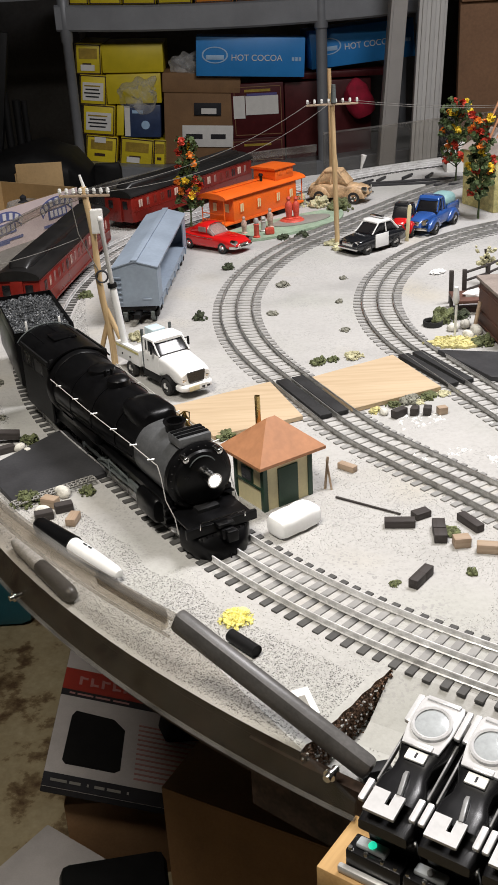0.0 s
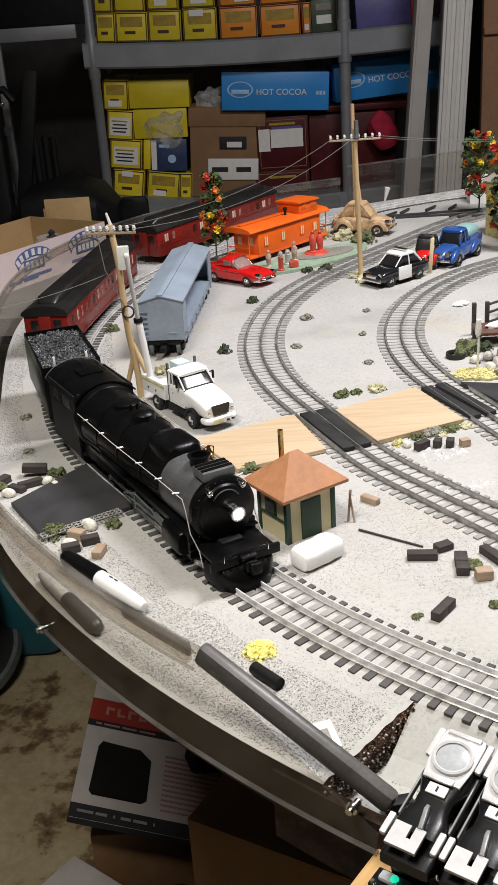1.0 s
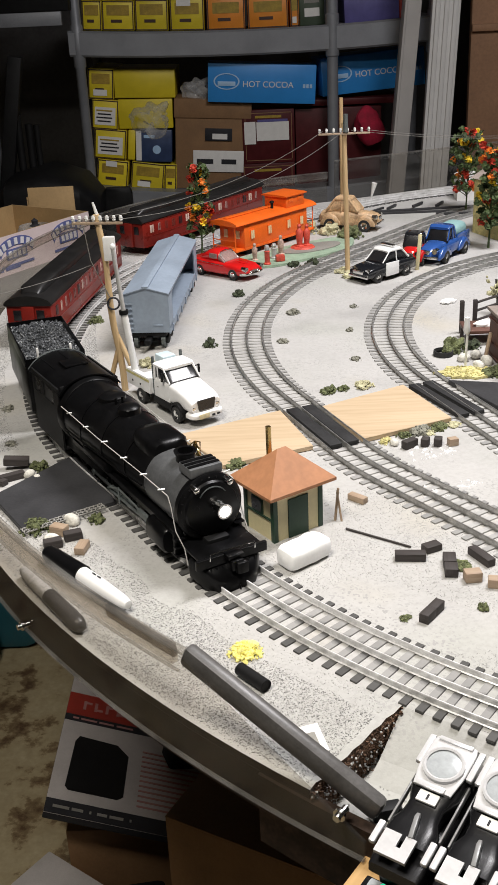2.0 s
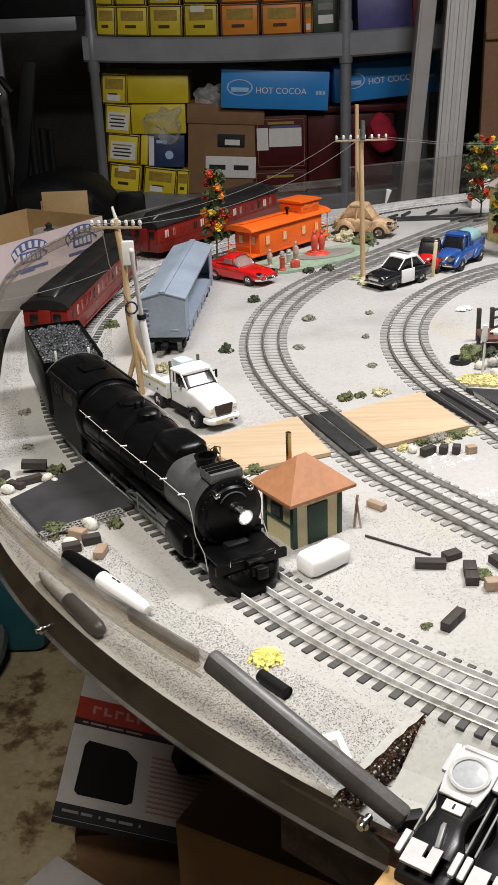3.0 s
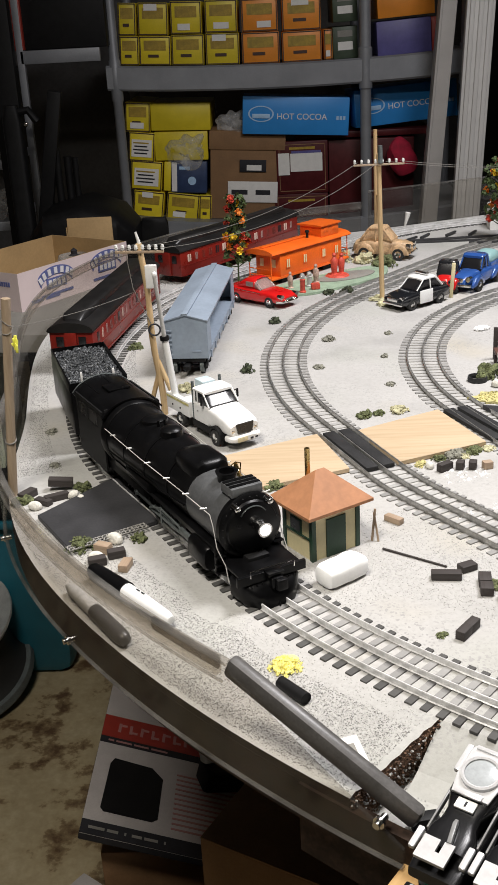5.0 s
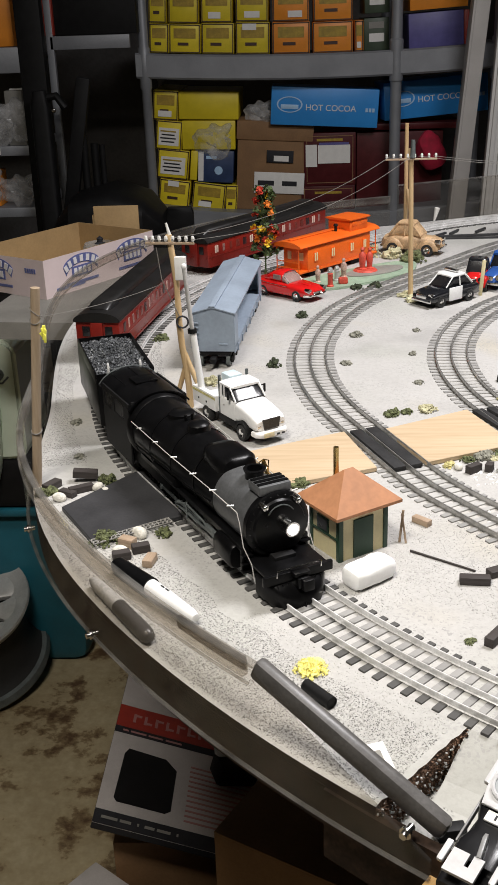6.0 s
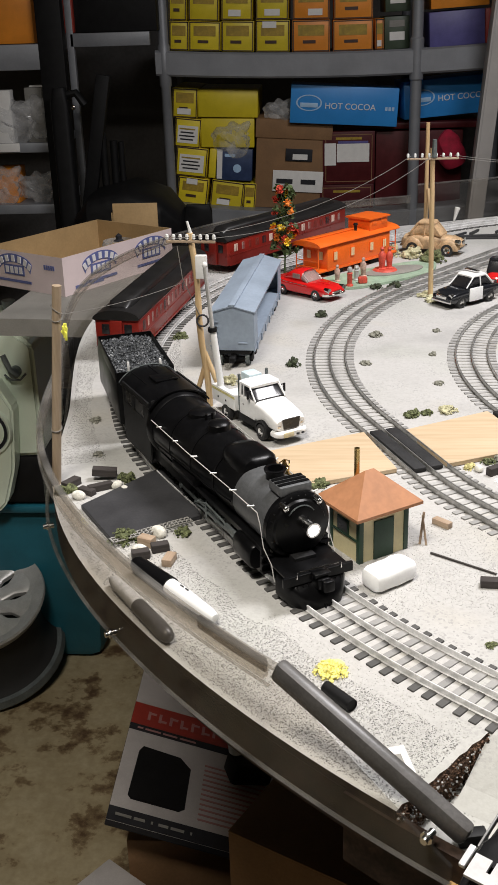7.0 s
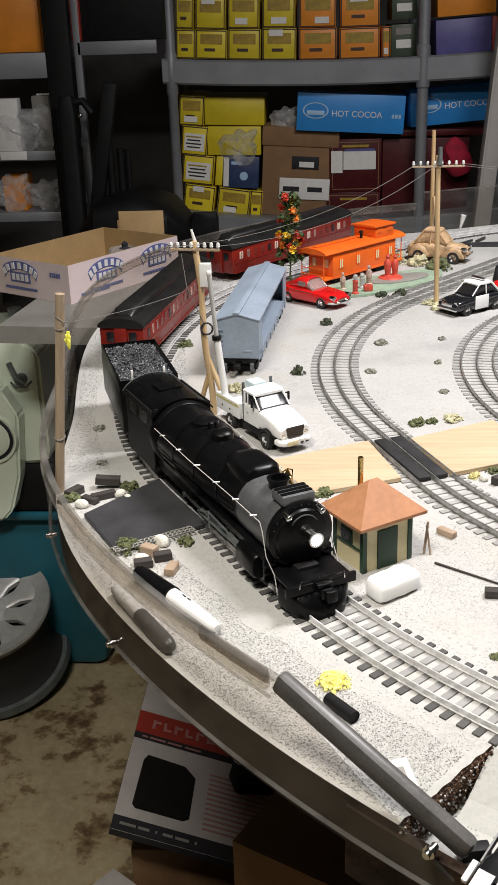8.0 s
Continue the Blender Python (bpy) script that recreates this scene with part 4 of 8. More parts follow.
    box(bm, (0.0, 0, 0.0165), (0.26, 0.018, 0.012), 0.001)
    part("frame", bm, "black_matt", t)
    bm = B()
    box(bm, (-0.075, 0, 0.022), (0.085, 0.050, 0.022), 0.002)
    part("ash_pan", bm, "black_matt", t)
    for s in (-1, 1):
        bm = B()
        lathe(bm, [(0, -0.024), (0.0045, -0.0235), (0.0050, -0.022), (0.0050, 0.022), (0.0045, 0.0235), (0, 0.024)], 14, pose(-0.030, s * 0.0272, 0.0325, 0, 90, 0))
        part("air_tank", bm, "black", t)
        bm = B()
        tube(bm, [(0.058, s * 0.0268, Z), (0.020, s * 0.0292, Z - 0.002), (-0.050, s * 0.0308, Z - 0.004), (-0.095, s * 0.0312, Z - 0.006)], 0.0009)
        part("feed_pipe", bm, "black", t)
    # wheels and rods
    for x in (-0.05, -0.013, 0.024):
        for y in (-0.0165, 0.0165):
            bm = B()
            wheel_mesh(bm, x, y, 0.0165, 0.005)
            for k in range(10):
                a = 2 * math.pi * k / 10
                cyl(bm, (x, y, 0.0165), (x + 0.0135 * math.cos(a), y, 0.0165 + 0.0135 * math.sin(a)), 0.0009, None, 5)
            part("driving_wheel", bm, "black_matt", t)
    for x, r in ((0.078, 0.008), (0.104, 0.008), (-0.092, 0.009), (-0.12, 0.009)):
        for y in (-0.0165, 0.0165):
            bm = B()
            wheel_mesh(bm, x, y, r, 0.005)
            part("small_wheel", bm, "black_matt", t)
    for s in (-1, 1):
        bm = B()
        box(bm, (-0.013, s * 0.0245, 0.0115), (0.082, 0.0015, 0.0034), 0.0005)
        for x in (-0.05, -0.013, 0.024):
            cyl(bm, (x, s * 0.0175, 0.0115), (x, s * 0.0264, 0.0115), 0.0026, None, 10)
        part("side_rod", bm, "alloy_dark", t, "dull steel coupling rod")
        bm = B()
        tube(bm, [(-0.013, s * 0.0272, 0.0115), (0.07, s * 0.0272, 0.0155)], 0.0014)
        part("main_rod", bm, "alloy_dark", t, "dull steel main rod")
        bm = B()
        box(bm, (0.060, s * 0.0272, 0.0170), (0.024, 0.003, 0.0055), 0.0006)
        part("crosshead", bm, "alloy_dark", t)
        bm = B()
        tube(bm, [(-0.013, s * 0.0280, 0.0125), (0.012, s * 0.0285, 0.0215), (0.045, s * 0.0280, 0.0200), (0.062, s * 0.0275, 0.013)], 0.0009)
        tube(bm, [(0.012, s * 0.0285, 0.0225), (0.012, s * 0.0285, 0.0080)], 0.0009)
        part("valve_gear", bm, "alloy_dark", t, "dull steel valve gear")
        bm = B()
        loft(bm, [(0.072, 0.0085, 0.0055, 0.0245, 0.7), (0.074, 0.0095, 0.0045, 0.0255, 0.6), (0.100, 0.0095, 0.0045, 0.0255, 0.6), (0.102, 0.0085, 0.0055, 0.0245, 0.7)], 16, pose(0, s * 0.0235, 0))
        part("cylinder", bm, "black", t)
        bm = B()
        box(bm, (0.112, s * 0.0245, 0.017), (0.003, 0.007, 0.020), 0.0004)
        for k in range(3):
            box(bm, (0.1145, s * 0.0245, 0.009 + 0.0065 * k), (0.005, 0.0085, 0.0009))
        part("front_steps", bm, "black", t)
        # pipe rail along the boiler
        bm = B()
        pts = [(-0.100, s * 0.0312, Z + 0.0135), (-0.02, s * 0.0300, Z + 0.0120), (0.06, s * 0.0272, Z + 0.0110), (0.105, s * 0.0266, Z + 0.0105), (0.110, s * 0.0270, Z + 0.004), (0.116, s * 0.0274, 0.030), (0.126, s * 0.026, 0.020), (0.130, s * 0.026, 0.008)]
        tube(bm, pts, 0.0004)
        rail = part("handrail", bm, "handrail", t, "thin silver handrail")
        for x in (-0.085, -0.048, -0.010, 0.028, 0.064, 0.095):
            bm = B()
            yy = 0.0310 - 0.0022 * max(0.0, min(1.0, (x + 0.09) / 0.15))
            cyl(bm, (x, s * (yy - 0.0045), Z + 0.0112), (x, s * (yy + 0.0010), Z + 0.0122), 0.0007, None, 6)
            part("stanchion", bm, "handrail", rail)
    # pilot
    bm = B()
    box(bm, (0.128, 0, 0.0185), (0.040, 0.050, 0.0022), 0.0005)
    box(bm, (0.148, 0, 0.0165), (0.003, 0.057, 0.0075), 0.0006)
    part("pilot_deck", bm, "black", t)
    bm = B()
    loft(bm, [(0.131, 0.026, -0.004, 0.0165, 0.3), (0.147, 0.023, -0.006, 0.014, 0.3), (0.156, 0.015, -0.007, 0.006, 0.4), (0.1585, 0.006, -0.0065, 0.0, 0.5)], 16)
    part("pilot", bm, "black", t)
    bm = B()
    for k in range(9):
        y = -0.018 + 0.0045 * k
        tube(bm, [(0.1495, y, 0.012), (0.1605 - abs(y) * 0.35, y * 0.8, -0.0062)], 0.0008, 5)
    part("pilot_bars", bm, "black", t)
    bm = B()
    box(bm, (0.153, 0, 0.0135), (0.010, 0.010, 0.008), 0.001)
    box(bm, (0.159, 0.002, 0.0125), (0.006, 0.009, 0.009), 0.0015)
    box(bm, (0.150, 0, 0.0195), (0.012, 0.013, 0.003), 0.0006)
    part("coupler", bm, "black", t)
    bm = B()
    tube(bm, [(0.150, -0.018, 0.0185), (0.150, -0.018, 0.0235), (0.150, 0.018, 0.0235), (0.150, 0.018, 0.0185)], 0.0006)
    part("uncoupling_bar", bm, "chrome", t)


locomotive()


def tender():
    t = thing("coal_tender", pose(-0.2042, 1.0205, TOP + 0.0062, 0, 0, -70.7), "black coal tender heaped with glossy grey coal", "tender")
    bm = B()
    box(bm, (0, 0, 0.036), (0.138, 0.058, 0.046), 0.003)
    part("tank", bm, "black", t)
    bm = B()
    for s in (-1, 1):
        box(bm, (0.005, s * 0.0287, 0.0635), (0.124, 0.0014, 0.012), 0.0004)
    box(bm, (-0.057, 0, 0.0635), (0.0014, 0.0574, 0.012))
    box(bm, (0.067, 0, 0.0625), (0.0014, 0.0574, 0.010))
    part("coal_bunker", bm, "black", t)
    me = bpy.data.meshes.new("coal")
    bm = B()
    box(bm, (0.005, 0, 0.060), (0.120, 0.056, 0.006))
    for i in range(1300):
        x, y = rng.uniform(-0.053, 0.063), rng.uniform(-0.027, 0.027)
        z = 0.0640 + 0.0035 * (1 - (y / 0.0285) ** 2)
        vs = bmesh.ops.create_icosphere(bm, subdivisions=1, radius=1)["verts"]
        r = rng.uniform(0.0008, 0.0019)
        m = pose(x, y, z + rng.uniform(-0.0008, 0.0008), rng.uniform(0, 360), rng.uniform(0, 360), 0) @ Matrix.Diagonal((r * rng.uniform(0.7, 1.3), r, r * rng.uniform(0.5, 1), 1))
        grow(bm, vs, m)
    part("coal", bm, "coal", t, "heap of shiny grey coal lumps", smooth=False)
    for y in (-0.016, 0.016):
        bm = B()
        box(bm, (0.0665, y, 0.0725), (0.0022, 0.0022, 0.010), 0.0004)
        part("ladder_post", bm, "white", t, "small white upright")
    bm = B()
    box(bm, (0, 0, 0.0115), (0.13, 0.046, 0.004), 0.0005)
    part("underframe", bm, "black_matt", t)
    for xc in (-0.042, 0.042):
        for s in (-1, 1):
            bm = B()
            box(bm, (xc, s * 0.0215, 0.0085), (0.036, 0.003, 0.006), 0.0012)
            part("truck_frame", bm, "black_matt", t)
        for dx in (-0.012, 0.012):
            for s in (-1, 1):
                bm = B()
                wheel_mesh(bm, xc + dx, s * 0.0168, 0.0075, 0.004)
                part("wheel", bm, "black_matt", t)


tender()


def coach(x, y, deg):
    t = thing("passenger_coach", pose(x, y, TOP + 0.0062, 0, 0, deg), "dark red passenger coach with black clerestory roof", "railway coach", "passenger train")
    L = 0.368
    bm = B()
    box(bm, (0, 0, 0.029), (L, 0.058, 0.043), 0.0015)
    body = part("body", bm, "coach_red", t)
    for sgn in (-1, 1):
        bm = B()
        box(bm, (0, sgn * 0.0293, 0.0245), (L - 0.01, 0.0007, 0.0011))
        box(bm, (0, sgn * 0.0293, 0.0085), (L - 0.01, 0.0008, 0.0025))
        box(bm, (0, sgn * 0.0293, 0.0475), (L - 0.01, 0.0007, 0.0011))
        part("trim_strip", bm, "coach_red", body)
        for i in range(17):
            x = -L / 2 + 0.024 + i * (L - 0.048) / 16
            bm = B()
            w = 0.006 if i % 5 in (0, 4) else 0.0095
            box(bm, (x, sgn * 0.0291, 0.0360), (w, 0.0008, 0.0125), 0.0003)
            win = part("window", bm, ("glass_dark", "pale_glass", "red_glass", "coach_window", "red_glass")[(i * 7 + int(deg)) % 5], body, smooth=False)
            bm = B()
            box(bm, (x, sgn * 0.0296, 0.0360), (0.0008, 0.0005, 0.0125))
            part("mullion", bm, "coach_red", win, smooth=False)
    bm = B()
    n = 12
    sec = [(0.0310 * math.cos(math.pi * i / n), 0.0500 + 0.0115 * math.sin(math.pi * i / n)) for i in range(n + 1)]
    sweep(bm, [(-L / 2 - 0.003, 0, 0), (L / 2 + 0.003, 0, 0)], [(0, 1, 0)] * 2, sec + [(-0.029, 0.0485), (0.029, 0.0485)])
    part("roof", bm, "roof_black", t)
    bm = B()
    loft(bm, [(-L / 2 + 0.012, 0.0125, 0.050, 0.062, 0.5), (-L / 2 + 0.024, 0.0155, 0.050, 0.0695, 0.45), (L / 2 - 0.024, 0.0155, 0.050, 0.0695, 0.45), (L / 2 - 0.012, 0.0125, 0.050, 0.062, 0.5)], 16)
    part("clerestory", bm, "roof_black", t)
    for e in (-1, 1):
        bm = B()
        for y in (-0.015, 0.015):
            box(bm, (e * (L / 2 + 0.0004), y, 0.036), (0.0012, 0.010, 0.013), 0.0003)
        part("end_window", bm, "glass_dark", body)
        bm = B()
        box(bm, (e * (L / 2 + 0.002), 0, 0.028), (0.004, 0.016, 0.040), 0.0008)
        part("vestibule_door", bm, "coach_red", body)
        for dx in (-0.022, 0.022):
            for y in (-0.0168, 0.0168):
                bm = B()
                wheel_mesh(bm, e * (L / 2 - 0.055) + dx, y, 0.0078, 0.004)
                part("wheel", bm, "black_matt", t)
        bm = B()
        for y in (-0.021, 0.021):
            box(bm, (e * (L / 2 - 0.055), y, 0.0075), (0.066, 0.003, 0.0055), 0.001)
        part("truck_frame", bm, "black_matt", t)
    bm = B()
    box(bm, (0, 0, 0.005), (0.12, 0.03, 0.007), 0.001)
    part("underfloor_box", bm, "black_matt", t)
    t.scale = (0.96, 0.96, 0.96)


coach(-0.2348, 1.385, -97.6)
coach(-0.083, 1.815, -124.0)


def boxcar():
    t = thing("boxcar", pose(-0.1025, 1.3172, TOP, 0, 0, 85.3), "blue-grey plastic boxcar with one side open", "boxcar")
    L, W, z0, z1 = 0.270, 0.0525, 0.0245, 0.0680
    bm = B()
    box(bm, (0, 0, z0 + 0.002), (L, W, 0.004), 0.0006)
    part("floor_plate", bm, "boxcar", t)
    bm = B()
    box(bm, (0, W / 2 - 0.0008, (z0 + z1) / 2), (L, 0.0016, z1 - z0))
    for i in range(15):
        box(bm, (-L / 2 + 0.008 + i * (L - 0.016) / 14, W / 2 + 0.0004, (z0 + z1) / 2), (0.0016, 0.0012, z1 - z0 - 0.004))
    part("side_wall", bm, "boxcar", t)
    for e in (-1, 1):
        bm = B()
        prism(bm, [(-W / 2, z0 - 0.003), (W / 2, z0 - 0.003), (W / 2, z1), (0, z1 + 0.007), (-W / 2, z1)], 0.002, pose(e * (L / 2), 0, 0, 0, 0, 90))
        part("end_wall", bm, "boxcar", t)
        bm = B()
        for k in range(6):
            box(bm, (e * (L / 2 + 0.0035), W / 2 - 0.004 if e > 0 else W / 2 - 0.004, z0 + 0.003 + k * 0.0060), (0.0012, 0.010, 0.0012))
        part("ladder", bm, "boxcar", t)
        bm = B()
        box(bm, (e * (L / 2 + 0.0015), -0.012, z0 + 0.006), (0.0015, 0.011, 0.002), 0.0004)
        part("grab_iron", bm, "boxcar", t)
        # open side: end posts and sill remain
        bm = B()
        box(bm, (e * (L / 2 - 0.014), -W / 2 + 0.0008, (z0 + z1) / 2), (0.028, 0.0016, z1 - z0))
        part("side_stub", bm, "boxcar", t)
        for dx in (-0.013, 0.013):
            for y in (-0.0165, 0.0165):
                bm = B()
                wheel_mesh(bm, e * (L / 2 - 0.024) + dx, y, 0.0092, 0.005)
                part("wheel", bm, "alloy_dark", t)
            bm = B()
            cyl(bm, (e * (L / 2 - 0.024) + dx, -0.016, 0.0092), (e * (L / 2 - 0.024) + dx, 0.016, 0.0092), 0.0015, None, 8)
            part("axle", bm, "black_matt", t)
        bm = B()
        for y in (-0.0205, 0.0205):
            box(bm, (e * (L / 2 - 0.024), y, 0.0110), (0.040, 0.003, 0.0065), 0.001)
            for dx in (-0.013, 0.013):
                box(bm, (e * (L / 2 - 0.024) + dx, y, 0.0092), (0.008, 0.0046, 0.008), 0.0015)
        box(bm, (e * (L / 2 - 0.024), 0, 0.0165), (0.014, 0.038, 0.010), 0.001)
        box(bm, (e * (L / 2 - 0.008), 0, 0.0190), (0.014, 0.042, 0.006), 0.001)
        box(bm, (e * (L / 2 + 0.003), 0, 0.0125), (0.020, 0.008, 0.006), 0.0015)
        part("truck_frame", bm, "black_matt", t)
    bm = B()
    box(bm, (0, -W / 2 + 0.0006, z0 - 0.002), (L, 0.0014, 0.006))
    for i in range(7):
        box(bm, (-L / 2 + 0.02 + i * (L - 0.04) / 6, -W / 2 - 0.0006, z0 - 0.003), (0.004, 0.0016, 0.009))
    part("side_sill", bm, "boxcar", t)
    bm = B()
    box(bm, (0, -W / 2 + 0.0008, z1 - 0.002), (L, 0.0016, 0.005))
    part("top_rail", bm, "boxcar", t)
    for s in (-1, 1):
        bm = B()
        prism(bm, [(0, z1 + 0.0075), (s * (W / 2 + 0.0015), z1 - 0.0003), (s * (W / 2 + 0.0015), z1 + 0.0010), (0, z1 + 0.0088)], L + 0.006, pose(0, 0, 0, 0, 0, 90))
        part("roof_panel", bm, "boxcar", t)
    bm = B()
    box(bm, (0, 0, z1 + 0.0092), (L + 0.006, 0.0075, 0.0012), 0.0003)
    part("roof_walk", bm, "boxcar", t)


boxcar()


def caboose():
    t = thing("caboose", pose(0.0362, 1.7039, TOP, 0, 0, 48.5), "bright orange caboose with a cupola and porch", "caboose")
    L, W, z0, z1 = 0.150, 0.050, 0.008, 0.048
    bm = B()
    box(bm, (0, 0, (z0 + z1) / 2), (L, W, z1 - z0), 0.001)
    body = part("body", bm, "orange", t)
    for sgn in (-1, 1):
        for x in (-0.058, -0.018, 0.028, 0.060):
            bm = B()
            box(bm, (x, sgn * (W / 2 + 0.0006), 0.030), (0.0085, 0.0014, 0.0155), 0.0004)
            frame_ob = part("window_frame", bm, "orange", body)
            for dx in (-0.0021, 0.0021):
                bm = B()
                box(bm, (x + dx, sgn * (W / 2 + 0.0013), 0.030), (0.0026, 0.0008, 0.012))
                # Cream colour stands in for light in the panes.
                part("pane", bm, "cream", frame_ob, "pale pane coloured to look lit", smooth=False)
        bm = B()
        box(bm, (0, sgn * (W / 2 + 0.0004), 0.0105), (L, 0.001, 0.003))
        part("sill_strip", bm, "orange", body)
    for e in (-1, 1):
        bm = B()
        box(bm, (e * (L / 2 + 0.009), 0, z0 + 0.002), (0.020, W, 0.003), 0.0005)
        part("porch_floor", bm, "orange", t)
        bm = B()
        for y in (-0.022, 0.022):
            cyl(bm, (e * (L / 2 + 0.018), y, z0), (e * (L / 2 + 0.018), y, z1), 0.0009, None, 6)
        for z in (z0 + 0.008, z0 + 0.017):
            cyl(bm, (e * (L / 2 + 0.018), -0.022, z), (e * (L / 2 + 0.018), 0.022, z), 0.0008, None, 6)
        part("porch_railing", bm, "orange", t)
        bm = B()
        for y in (-0.012, 0.012):
            box(bm, (e * (L / 2 + 0.0006), y, 0.031), (0.0014, 0.007, 0.012))
        part("end_window", bm, "cream", body)
        bm = B()
        box(bm, (e * 0.05, 0, 0.004), (0.034, 0.040, 0.0075), 0.001)
        part("truck", bm, "black_matt", t)
    n = 10
    sec = [(0.0285 * math.cos(math.pi * i / n), z1 + 0.0075 * math.sin(math.pi * i / n)) for i in range(n + 1)]
    sec += [(-0.027, z1 - 0.0012), (0.027, z1 - 0.0012)]
    bm = B()
    sweep(bm, [(-L / 2 - 0.021, 0, 0), (L / 2 + 0.021, 0, 0)], [(0, 1, 0)] * 2, sec)
    part("roof", bm, "orange", t)
    bm = B()
    box(bm, (-0.04, 0, z1 + 0.0085), (0.098, 0.007, 0.0012), 0.0003)
    part("roof_walk", bm, "orange", t)
    bm = B()
    box(bm, (0.050, 0, z1 + 0.0135), (0.044, 0.044, 0.018), 0.0008)
    cup = part("cupola", bm, "orange", t)
    bm = B()
    loft(bm, [(0.024, 0.025, z1 + 0.0212, z1 + 0.0245, 0.5), (0.076, 0.025, z1 + 0.0212, z1 + 0.0245, 0.5)], 12)
    part("cupola_roof", bm, "orange", cup)
    for sgn in (-1, 1):
        for x in (0.039, 0.061):
            bm = B()
            box(bm, (x, sgn * 0.0222, z1 + 0.0155), (0.011, 0.0008, 0.007), 0.0003)
            part("cupola_window", bm, "orange", cup)
    bm = B()
    cyl(bm, (0.010, -0.008, z1 + 0.004), (0.010, -0.008, z1 + 0.0155), 0.0022, None, 12)
    cyl(bm, (0.010, -0.008, z1 + 0.0155), (0.010, -0.008, z1 + 0.0185), 0.0038, 0.0030, 12)
    part("stove_pipe", bm, "black_matt", t, "black stove pipe")
    t.scale = (1.06, 1.06, 1.06)


caboose()

# ---------------- toy road vehicles ----------------


def put_wheels(t, xs, hw, r, w):
    for x in xs:
        for s in (-1, 1):
            bm = B()
            lathe(bm, [(r * 0.55, -w / 2), (r * 0.95, -w / 2), (r, -w * 0.3), (r, w * 0.3), (r * 0.95, w / 2), (r * 0.55, w / 2)], 20, pose(x, s * hw, r, 90, 0, 0))
            tyre = part("wheel", bm, "tyre", t)
            bm = B()
            lathe(bm, [(0, -w * 0.42), (r * 0.2, -w * 0.45), (r * 0.32, -w * 0.3), (r * 0.62, -w * 0.48), (r * 0.62, w * 0.48), (r * 0.32, w * 0.3), (r * 0.2, w * 0.45), (0, w * 0.42)], 16, pose(x, s * hw, r, 90, 0, 0))
            part("rim", bm, "chrome", tyre, "bright metal rim")


